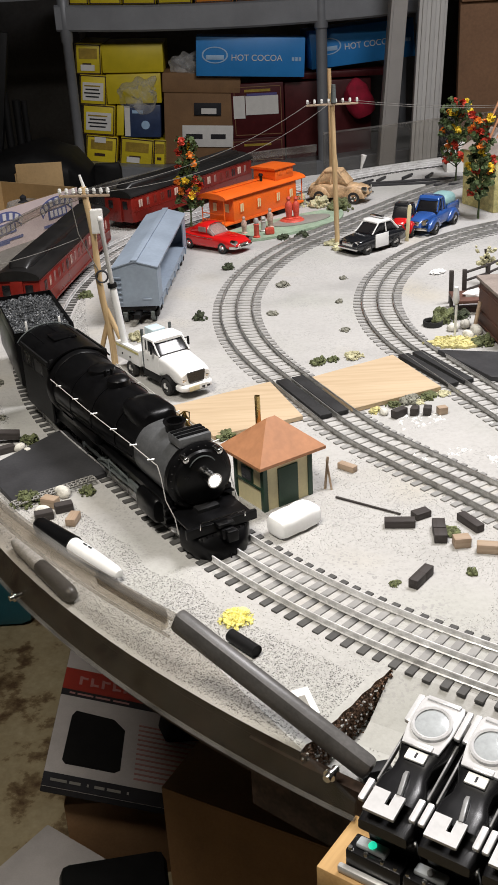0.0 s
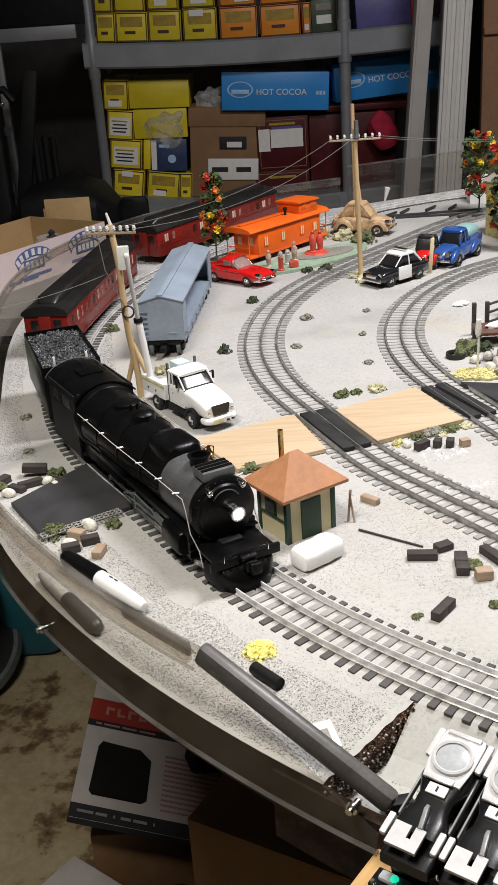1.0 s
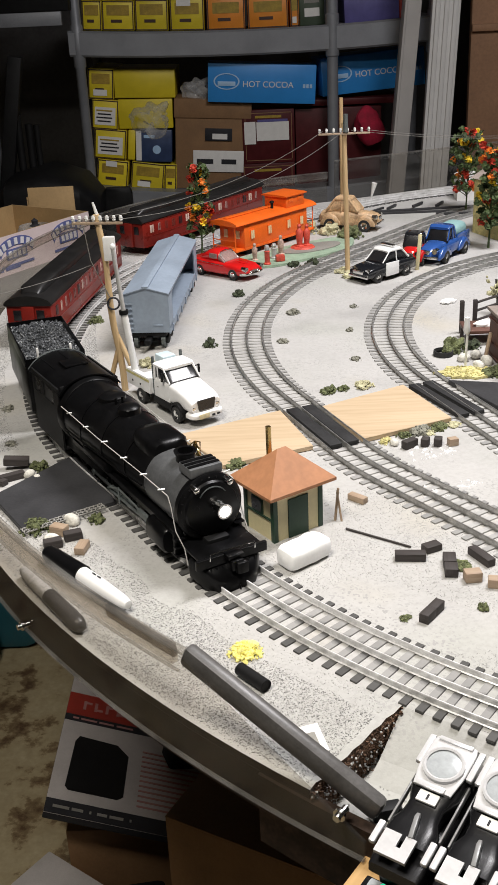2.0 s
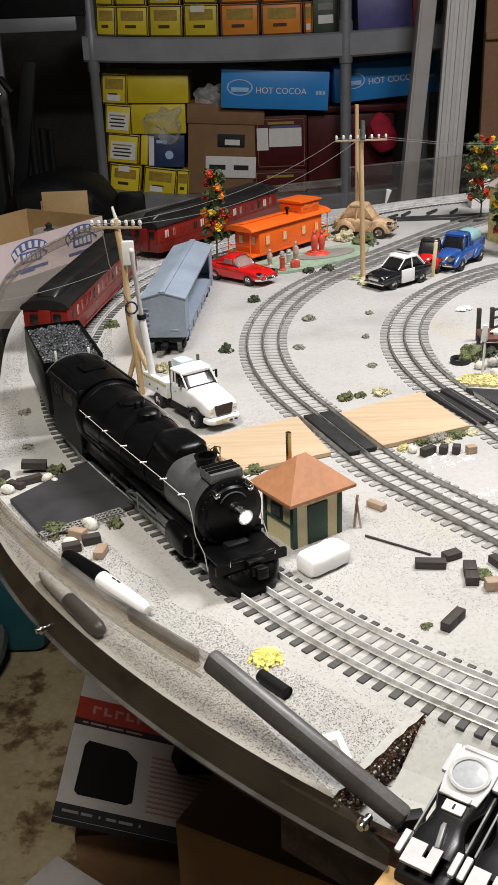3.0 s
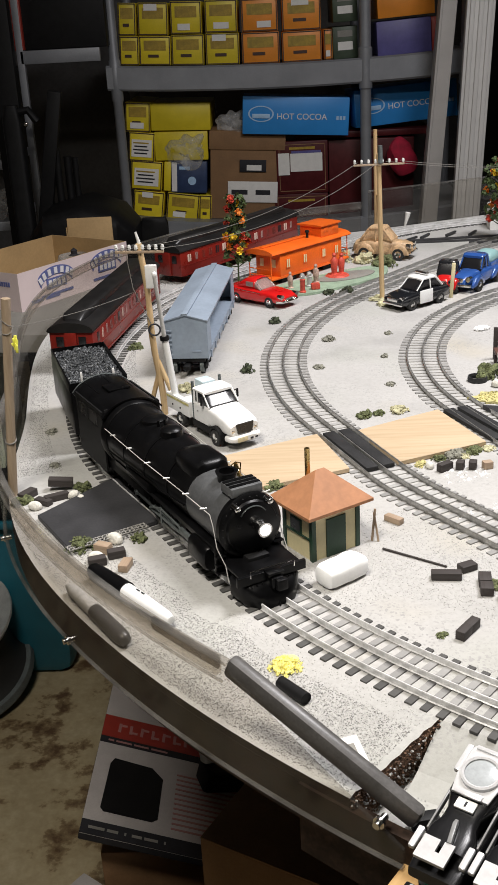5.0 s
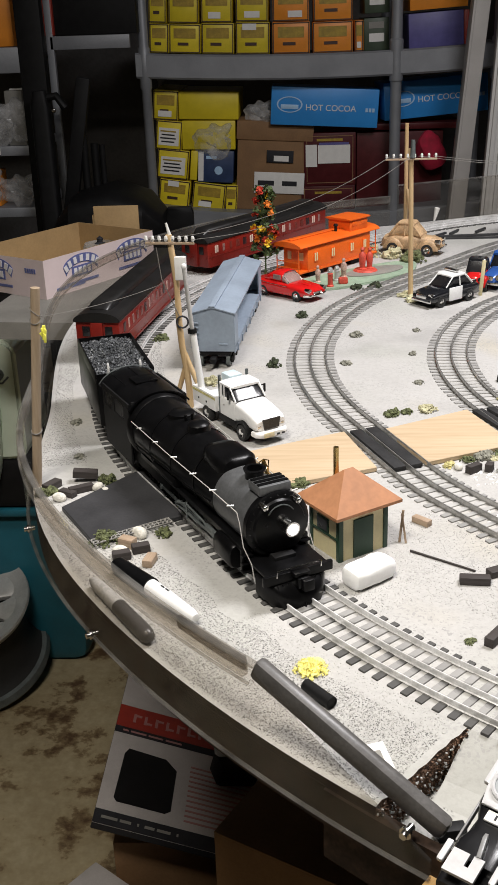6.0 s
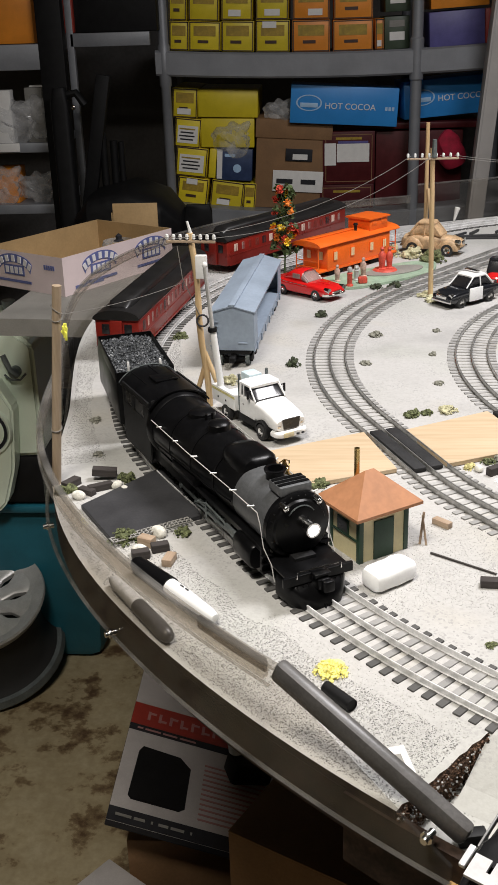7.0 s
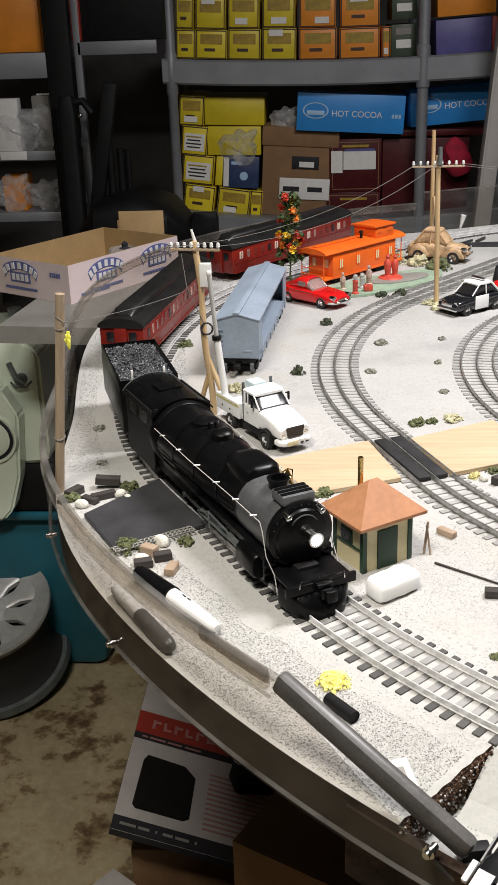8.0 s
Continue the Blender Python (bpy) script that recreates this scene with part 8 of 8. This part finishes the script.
cocoa(0.070, 1.040, 0, 3.55, 3.5)
cocoa(0.450, 1.056, 8, 3.63, -3.5)
bm = B()
box(bm, (0, 0.15, 0.010), (0.46, 0.28, 0.020), 0.002)
solo("flat_carton", bm, "maroon", pose(0.30, 3.60, 1.0165), "flat maroon carton under the cocoa cartons", "box")
bm = B()
ball(bm, (0, 0, 0), 0.06, (0.8, 0.5, 1.0), 3, 0.5, 18)
solo("red_cloth_roll", bm, "red_cloth", pose(0.425, 3.545, 0.955), "crimson cloth roll stuffed on the shelf", "cloth")


def plastic_bag(x, y, z, s, label):
    bm = B()
    ball(bm, (0, 0, 0), s, (1.1, 0.7, 0.8), 4, 0.9, 1.6 / s)
    ob = solo("plastic_bag", bm, "clear_bag", pose(x, y, z), label, "bag", "plastic bags")
    ob.visible_shadow = False


plastic_bag(-0.285, 3.56, 1.005, 0.055, "crumpled clear plastic bag among cartons")
plastic_bag(-0.135, 3.60, 1.085, 0.040, "crumpled clear plastic bag on the file box")

# ---------------- side rack on the other side ----------------


def side_rack():
    t = thing("side_rack", pose(-0.93, 3.3, 0), "dark metal rack crowded with goods", "rack")
    for x in (-0.5, 0.115):
        bm = B()
        box(bm, (x, 0, 1.1), (0.05 if x < 0 else 0.078, 0.04, 2.2), 0.003)
        part("post", bm, "black_matt", t)
    for z in (0.83, 1.02, 1.285):
        bm = B()
        box(bm, (-0.2, 0.19, z), (0.58, 0.40, 0.02), 0.002)
        box(bm, (-0.2, -0.012, z + (0.0 if z < 1.2 else 0.0)), (0.58, 0.014, 0.03 if z < 1.2 else 0.074), 0.003)
        part("shelf", bm, "shelf_steel", t)
    # a second grey post and cross bar further back
    f = thing("steel_frame", pose(-0.783, 3.42, 0), "grey steel post with a cross bar", "frame")
    bm = B()
    box(bm, (0, 0, 1.1), (0.022, 0.022, 2.2), 0.002)
    part("post", bm, "shelf_steel", f)
    bm = B()
    box(bm, (0.125, -0.002, 1.326), (0.25, 0.018, 0.040), 0.002)
    part("cross_bar", bm, "shelf_steel", f)
    carton(-1.25, 1.323, -0.872, 1.53, "box_orange", "plain", "large worn orange carton on the rack", y=3.32, depth=0.28, group="rack boxes")
    carton(-0.797, 1.348, -0.768, 1.52, "carton_red", "plain", "narrow red carton on the cross bar", y=3.41, depth=0.05, group="rack boxes")
    carton(-1.04, 1.031, -0.965, 1.190, "paper", "plain", "white card folder standing on the rack", y=3.31, depth=0.04, group="rack boxes")
    carton(-0.925, 1.031, -0.870, 1.195, "bench", "plain", "grey paper packet standing on the rack", y=3.33, depth=0.05, group="rack boxes")
    carton(-1.05, 0.841, -0.978, 0.95, "box_orange", "plain", "orange wrapped packet on the rack", y=3.34, depth=0.1, group="rack boxes")
    plastic_bag(-0.91, 3.36, 0.89, 0.050, "clear plastic packet on the rack")
    plastic_bag(-0.95, 3.33, 1.10, 0.062, "clear plastic packet on the rack")
    plastic_bag(-0.88, 3.33, 1.115, 0.062, "clear plastic packet on the rack")
    plastic_bag(-1.01, 3.32, 0.905, 0.058, "clear plastic packet on the rack")
    carton(-0.915, 1.031, -0.855, 1.20, "paper", "plain", "white paper sleeve leaning on the rack", y=3.36, depth=0.02, turn=6, group="rack boxes")
    bm = B()
    box(bm, (0, 0, 0), (0.085, 0.002, 0.026), 0.0005)
    solo("shelf_label", bm, "paper", pose(-0.985, 3.2785, 1.022), "white paper label on the shelf edge", "label")
    # dark cabinet over the cross bar, and a black upright clamp stand
    bm = B()
    box(bm, (0, 0, 0.11), (0.29, 0.20, 0.22), 0.004)
    solo("black_crate", bm, "black_matt", pose(-0.655, 3.53, 1.3465), "black crate resting on the cross bar", "crate")
    t = thing("clamp_stand", pose(-0.782, 3.20, 0), "black steel clamp stand with a bright screw", "stand")
    bm = B()
    loft(bm, [(0.02, 0.06, -0.06, 0.06, 0.4), (0.04, 0.028, -0.03, 0.03, 0.4), (1.155, 0.026, -0.028, 0.028, 0.4), (1.20, 0.018, -0.02, 0.02, 0.6)], 14, pose(0, 0, 0, 0, -90, 0))
    part("column", bm, "black_matt", t)
    bm = B()
    tube(bm, [(0.0, 0, 1.175), (0.05, -0.005, 1.185), (0.075, -0.005, 1.15)], 0.012, 10)
    part("arm", bm, "black_matt", t)
    bm = B()
    ball(bm, (0.045, -0.03, 1.146), 0.0075, (1, 0.6, 1), 2)
    part("screw", bm, "chrome", t, "bright screw head")


side_rack()


def dark_clutter():
    bm = B()
    box(bm, (0, 0, 0.22), (0.042, 0.03, 0.44), 0.004)
    solo("dark_board", bm, "black_matt", pose(-0.737, 3.24, 0.80, 0, 11, 0), "dark narrow board leaning in the corner", "board", "leaning boards")
    for x, h, r in ((-0.672, 0.265, 0.012), (-0.640, 0.24, 0.012), (-0.617, 0.236, 0.010)):
        bm = B()
        cyl(bm, (0, 0, 0), (0, 0, h), r, None, 10)
        solo("dark_pipe", bm, "black_matt", pose(x, 3.25, 0.80), "dark pipe standing in the corner", "pipe", "standing pipes")
    t = thing("work_seat", pose(-0.575, 3.18, 0), "black padded seat with a round back edge", "seat")
    bm = B()
    loft(bm, [(-0.17, 0.10, 0.74, 0.84, 0.5), (-0.12, 0.15, 0.74, 0.90, 0.5), (0.0, 0.16, 0.74, 0.930, 0.5), (0.10, 0.15, 0.74, 0.895, 0.5), (0.15, 0.1, 0.74, 0.84, 0.5)], 20)
    part("cushion", bm, "black_matt", t)
    bm = B()
    cyl(bm, (0, 0, 0), (0, 0, 0.745), 0.03, None, 12)
    box(bm, (0, 0, 0.01), (0.3, 0.3, 0.02), 0.003)
    part("pedestal", bm, "black_matt", t)
    t = thing("folding_chair", pose(-0.384, 3.22, 0.012), "black chair back behind the train", "chair")
    bm = B()
    loft(bm, [(-0.042, 0.012, 0.66, 0.82, 0.4), (-0.036, 0.014, 0.65, 0.835, 0.4), (0.036, 0.014, 0.65, 0.835, 0.4), (0.042, 0.012, 0.66, 0.82, 0.4)], 16)
    part("backrest", bm, "black_matt", t)
    for x in (-0.03, 0.03):
        bm = B()
        cyl(bm, (x, 0.0, 0), (x, 0, 0.66), 0.009, None, 8)
        part("leg", bm, "black_matt", t)


dark_clutter()

# ---------------- bench with open tray ----------------


def bench():
    t = thing("side_bench", pose(-0.93, 2.09, 0, 0, 0, -6), "grey bench beside the layout", "bench")
    bm = B()
    plate(bm, [(-0.57, 0.07), (0.365, 0.07), (0.365, -0.29), (0.57, -0.29), (0.57, 0.31), (-0.57, 0.31)], 0.868, 0.9)
    part("bench_top", bm, "bench", t)
    for x in (-0.53, 0.1):
        for y in (0.12, 0.26):
            bm = B()
            box(bm, (x, y, 0.434), (0.05, 0.05, 0.868), 0.003)
            part("leg", bm, "bench", t)


bench()


def drink_tray():
    U, V, H = 0.215, 0.325, 0.075
    t = thing("carton_tray", pose(-0.496, 1.908, 0.9, 0, 0, 58), "open pink-white cardboard tray with blue badges on the bench", "tray")
    for c, s in (((V / 2, 0.0015, H / 2), (V, 0.003, H)), ((V / 2, U - 0.0015, H / 2), (V, 0.003, H)), ((0.0015, U / 2, H / 2), (0.003, U - 0.006, H)), ((V - 0.0015, U / 2, H / 2), (0.003, U - 0.006, H))):
        bm = B()
        box(bm, c, s)
        wall = part("side", bm, "carton_pink", t, smooth=False)
        wall.data.materials.append(M["cardboard_in"])
        for p in wall.data.polygons:
            inward = Vector((V / 2, U / 2, 0)) - Vector((c[0], c[1], 0))
            if p.normal.z > 0.5 or p.normal.xy.dot(inward.xy.normalized()) > 0.7:
                p.material_index = 1
    bm = B()
    box(bm, (V / 2, U / 2, 0.002), (V - 0.006, U - 0.006, 0.003))
    part("bottom", bm, "cardboard_in", t, "tan cardboard inside", smooth=False)

    def badge(m):
        bm = B()
        # arched ribbon badge
        n = 18
        up = [(0.052 * math.cos(math.pi * (0.06 + 0.88 * i / n)), 0.016 + 0.024 * math.sin(math.pi * (0.06 + 0.88 * i / n))) for i in range(n + 1)]
        lo = [(x * 0.86, z - 0.017) for x, z in up[::-1]]
        vs = [bm.verts.new((x, -0.0006, z)) for x, z in up + lo]
        bm.faces.new(vs)
        r = bmesh.ops.extrude_face_region(bm, geom=bm.faces[:])
        bmesh.ops.translate(bm, vec=(0, 0.001, 0), verts=[v for v in r["geom"] if isinstance(v, bmesh.types.BMVert)])
        grow(bm, bm.verts[:], m)
        bd = part("badge", bm, "logo_blue", t, "dusty blue arched badge", smooth=False)
        for i in range(7):
            a = math.pi * (0.14 + 0.72 * i / 6)
            bm = B()
            box(bm, (0, 0, 0), (0.0085, 0.0012, 0.0125), 0, m @ pose(0.0485 * math.cos(a), -0.0012, 0.0075 + 0.0235 * math.sin(a), 0, 90 - math.degrees(a) if False else (math.degrees(a) - 90) * -0.45, 0))
            part("badge_stroke", bm, "logo_pale", bd, smooth=False)
        bm = B()
        box(bm, (0, -0.0006, 0.008), (0.056, 0.0012, 0.020), 0, m)
        part("badge_panel", bm, "logo_blue", bd, smooth=False)
        for i in range(4):
            bm = B()
            box(bm, (-0.019 + 0.0127 * i, -0.0014, 0.008), (0.0085, 0.0008, 0.013), 0, m)
            part("badge_stroke", bm, "logo_pale", bd, smooth=False)
        bm = B()
        box(bm, (0.0, -0.0006, -0.014), (0.09, 0.001, 0.005), 0, m)
        part("small_print_bar", bm, "logo_blue", bd, smooth=False)

    badge(pose(0.102, -0.0006, 0.030))
    badge(pose(0.255, -0.0006, 0.030))
    badge(pose(-0.0006, 0.135, 0.030, 0, 0, -90))
    bm = B()
    for k in range(5):
        box(bm, (-0.0006, 0.025 + 0.006 * k, 0.052), (0.0012, 0.0042, 0.009))
    part("code_bar", bm, "logo_blue", t)
    bm = B()
    for x, w in ((0.045, 0.032), (0.088, 0.04)):
        box(bm, (x, -0.0006, 0.012), (w, 0.001, 0.006))
    part("print_bar", bm, "logo_blue", t)
    # glass jar standing in it
    j = thing("glass_jar", pose(-0.427, 2.128, 0.9045), "clear glass jar with a dark knob", "jar")
    j.scale = (1.0, 1.0, 0.7)
    bm = B()
    lathe(bm, [(0, 0.001), (0.034, 0.001), (0.036, 0.01), (0.036, 0.072), (0.033, 0.080), (0.033, 0.082), (0.0345, 0.072), (0.0345, 0.01), (0.032, 0.004), (0, 0.004)], 28)
    g = part("glass", bm, "clear_bag", j)
    g.visible_shadow = False
    bm = B()
    lathe(bm, [(0, 0.080), (0.012, 0.081), (0.006, 0.086), (0.007, 0.096), (0, 0.104)], 16)
    cyl(bm, (0, 0, 0.004), (0, 0, 0.081), 0.003, None, 8)
    part("knob", bm, "ink", j)
    # cardboard pieces standing behind
    bm = B()
    box(bm, (0, 0, 0.055), (0.10, 0.006, 0.11), 0.001)
    box(bm, (-0.052, 0.03, 0.045), (0.005, 0.06, 0.09), 0.001)
    solo("cardboard_piece", bm, "cardboard_in", pose(-0.418, 2.293, 0.9, 0, 0, 0), "tan cardboard piece standing behind the tray", "cardboard")


drink_tray()

# ---------------- floor clutter beside the table ----------------


def floor_things():
    t = thing("storage_tote", pose(-0.822, 2.212, 0), "dark teal plastic storage tote on the floor", "tote")
    bm = B()
    vs = box(bm, (0, 0, 0.20), (0.66, 0.44, 0.40), 0.035)
    for v in bm.verts:
        v.co.x *= 0.93 + 0.07 * v.co.z / 0.4
        v.co.y *= 0.93 + 0.07 * v.co.z / 0.4
    part("bin", bm, "teal", t)
    bm = B()
    box(bm, (0, 0, 0.408), (0.70, 0.47, 0.018), 0.006)
    part("lid", bm, "teal", t)
    bm = B()
    box(bm, (0, 0, 0.06), (0.56, 0.44, 0.12), 0.02)
    solo("black_case", bm, "black_matt", pose(-0.81, 2.20, 0.417), "black case lying on the teal tote", "case")
    m = thing("mint_canister", pose(-0.007, 1.93, 0.0), "mint green enamel appliance with latch and round cover", "appliance")
    bm = B()
    prism(bm, [(-1.0, 0.536), (-0.715, 0.530), (-0.595, 0.536), (-0.587, 0.55), (-0.587, 0.775), (-0.592, 0.785), (-0.628, 0.812), (-0.667, 0.816), (-1.0, 0.806)], 0.20, pose(0, 0.15, 0))
    bmesh.ops.bevel(bm, geom=bm.edges[:], offset=0.008, segments=3, affect="EDGES")
    part("housing", bm, "mint", m, smooth=False)
    bm = B()
    prism(bm, [(-0.98, 0.70), (-0.66, 0.72), (-0.628, 0.66), (-0.640, 0.525), (-0.664, 0.447), (-0.686, 0.4235), (-0.72, 0.4185), (-0.98, 0.4185)], 0.05, pose(0, 0.025, 0))
    bmesh.ops.bevel(bm, geom=bm.edges[:], offset=0.006, segments=3, affect="EDGES")
    part("front_leg", bm, "mint", m, smooth=False)
    bm = B()
    lathe(bm, [(0, 0.004), (0.040, 0.004), (0.044, 0.001), (0.047, 0.001), (0.051, 0.006), (0.054, 0.006), (0.057, 0.0), (0, 0.0)], 40, pose(-0.690, -0.001, 0.614, 90, 0, 0))
    part("round_cover", bm, "mint", m)
    bm = B()
    lathe(bm, [(0.0405, 0.0046), (0.0435, 0.0022), (0.0465, 0.0022), (0.0475, 0.0046)], 40, pose(-0.690, -0.0008, 0.614, 90, 0, 0))
    part("cover_groove", bm, "ink", m)
    bm = B()
    cyl(bm, (-0.626, 0.05, 0.727), (-0.626, 0.034, 0.727), 0.012, None, 16)
    tube(bm, [(-0.646, 0.036, 0.765), (-0.632, 0.030, 0.735), (-0.615, 0.030, 0.722)], 0.006, 8)
    tube(bm, [(-0.648, 0.04, 0.722), (-0.635, 0.036, 0.712), (-0.615, 0.036, 0.712), (-0.603, 0.04, 0.724)], 0.0022, 8)
    part("latch", bm, "alloy_dark", m, "dark metal latch")
    bm = B()
    lathe(bm, [(0, 0.806), (0.017, 0.806), (0.018, 0.812), (0.013, 0.815), (0.0125, 0.85), (0.014, 0.855), (0.014, 0.863), (0, 0.864)], 18, pose(-0.640, 0.10, 0))
    part("spout", bm, "alloy_dark", m, "dark upright tube")

    w = thing("alloy_wheel", pose(-0.765, 1.955, 0.053, 17, 0, 0), "bare alloy car wheel lying on the floor", "wheel")
    w.scale = (1.0, 1.0, 1.0)
    bm = B()
    lathe(bm, [(0.142, 0.012), (0.155, 0.004), (0.160, 0.0), (0.166, 0.003), (0.163, 0.018), (0.148, 0.030), (0.136, 0.050), (0.130, 0.10), (0.134, 0.145), (0.146, 0.165), (0.146, 0.160), (0.128, 0.14), (0.124, 0.10), (0.130, 0.05)], 48)
    part("barrel", bm, "tyre", w, "dark wheel barrel")
    bm = B()
    lathe(bm, [(0.150, 0.0), (0.168, 0.0), (0.172, 0.008), (0.166, 0.022), (0.152, 0.024)], 48)
    part("lower_flange", bm, "alloy_dark", w, "dull steel lower flange")
    bm = B()
    lathe(bm, [(0.112, 0.166), (0.122, 0.173), (0.136, 0.178), (0.150, 0.186), (0.154, 0.190), (0.156, 0.184), (0.148, 0.166), (0.134, 0.150)], 48)
    part("upper_flange", bm, "alloy", w)
    bm = B()
    lathe(bm, [(0, 0.172), (0.022, 0.172), (0.026, 0.168), (0.056, 0.162), (0.06, 0.158), (0.05, 0.148), (0, 0.148)], 36)
    disc = part("hub", bm, "alloy", w, "cast aluminium hub")
    n = 10
    for k in range(n):
        a = 2 * math.pi * k / n
        bm = B()
        loft(bm, [(0.05, 0.018, 0.148, 0.163, 0.5), (0.085, 0.019, 0.150, 0.168, 0.5), (0.110, 0.034, 0.152, 0.173, 0.5), (0.133, 0.044, 0.152, 0.175, 0.5)], 12, pose(0, 0, 0, 0, 0, math.degrees(a)))
        part("spoke", bm, "alloy", w)
    # Dark disc behind the spokes, added in place of shade inside the wheel.
    bm = B()
    lathe(bm, [(0, 0.126), (0.128, 0.126), (0.128, 0.130), (0, 0.130)], 36)
    part("shadow_plate", bm, "tyre", w)

    # cartons under the table edge
    bm = B()
    box(bm, (0, 0, 0.081), (0.20, 0.28, 0.162), 0.002)
    solo("cardboard_carton", bm, "cardboard", pose(-0.225, 1.417, 0), "plain brown cardboard carton under a printed box", "box")
    p = thing("printed_carton", pose(-0.342, 1.230, 0.250, 0, 18.4, 0.2) @ pose(0, 0, -0.014), "red and white printed carton with a dark picture", "box")
    L, D, H = 0.295, 0.41, 0.014
    bm = B()
    box(bm, (L / 2, D / 2, H / 2), (L, D, H), 0.002)
    # Black body colour stands in for shade on the carton's sides.
    body = part("body", bm, "ink", p)
    bm = B()
    box(bm, (L / 2, D / 2, H - 0.0003), (L, D, 0.0010))
    part("printed_top", bm, "carton_paper", body, "white printed top", smooth=False)

    def panel(nm, x0, y0, x1, y1, mat, up=0.0012):
        b = B()
        box(b, ((x0 + x1) / 2, (y0 + y1) / 2, H + up / 2 - 0.0002), (x1 - x0, y1 - y0, up))
        return part(nm, b, mat, body, smooth=False)

    panel("black_band", 0, 0, L, 0.030, "ink")
    for x0, x1 in ((0.012, 0.038), (0.042, 0.060), (0.070, 0.073), (0.082, 0.098), (0.102, 0.124), (0.134, 0.137)):
        panel("print_bar", x0, 0.012, x1, 0.0175, "bench", 0.0018)
    for x0, x1 in ((0.014, 0.024), (0.028, 0.056), (0.060, 0.086), (0.091, 0.12)):
        panel("print_bar", x0, 0.2235, x1, 0.2275, "dull_pink", 0.0018)
    panel("red_band", 0, 0.235, L, 0.292, "carton_red")
    panel("black_band", 0, 0.218, L, 0.234, "ink")
    panel("pink_panel", 0, 0.293, L, D, "carton_paper")
    for i in range(7):
        b = B()
        box(b, (0.030 + 0.0200 * i, 0.262, H + 0.0014), (0.0050, 0.022, 0.0016), 0, pose(0, 0, 0))
        box(b, (0.0375 + 0.0200 * i, 0.262 + (0.007, -0.007)[i % 2], H + 0.0014), (0.0095, 0.0048, 0.0016))
        part("logo_stroke", b, "dull_pink", body, smooth=False)
    b = B()
    plate(b, [(0.024, 0.062), (0.026, 0.168), (0.032, 0.182), (0.098, 0.178), (0.119, 0.156), (0.119, 0.062), (0.110, 0.054), (0.030, 0.054)], H, H + 0.0012)
    part("pictured_device", b, "black_matt", body, "dark picture of a device", smooth=False)
    for i in range(12):
        panel("text_line", 0.142, 0.048 + 0.0115 * i, 0.25, 0.0515 + 0.0115 * i, "dull_pink", 0.0012)
    t = thing("power_plug", pose(-0.152, 1.405, 0.183, 0, 18.4, 22), "black power plug with a white cap on the printed box", "plug")
    bm = B()
    box(bm, (0.015, 0, 0.02), (0.075, 0.05, 0.04), 0.008)
    part("plug_body", bm, "black_matt", t)
    bm = B()
    cyl(bm, (-0.004, 0.016, 0.036), (-0.010, 0.030, 0.058), 0.016, None, 18)
    part("cap", bm, "marker_white", t, "white cap")

    c = thing("large_carton", pose(-0.133, 1.050, 0, 0, 0, -29), "large brown cardboard carton on the floor", "box")
    bm = B()
    box(bm, (0.27, 0.20, 0.1999), (0.54, 0.40, 0.3998), 0.003)
    part("body", bm, "cardboard", c)
    bm = B()
    box(bm, (0.135, 0.20, 0.4015), (0.268, 0.40, 0.003), 0.0008)
    part("flap", bm, "cardboard", c)
    bm = B()
    box(bm, (0.405, 0.20, 0.4015), (0.268, 0.40, 0.003), 0.0008)
    part("flap", bm, "cardboard", c)
    w = thing("pale_carton", pose(-0.339, 1.193, 0, 0, 0, -37), "pale grey-white carton on the floor", "box")
    bm = B()
    box(bm, (0, 0, 0.055), (0.15, 0.13, 0.11), 0.003)
    bd = part("body", bm, "carton_paper", w)
    bm = B()
    box(bm, (-0.0755, 0, 0.06), (0.001, 0.11, 0.03))
    part("blue_band", bm, "box_blue", bd)
    bm = B()
    box(bm, (0, 0, 0.09), (0.16, 0.10, 0.18), 0.015)
    solo("black_bag", bm, "black_matt", pose(-0.225, 1.103, 0, 0, 0, 8), "black bag standing on the floor", "bag")


floor_things()
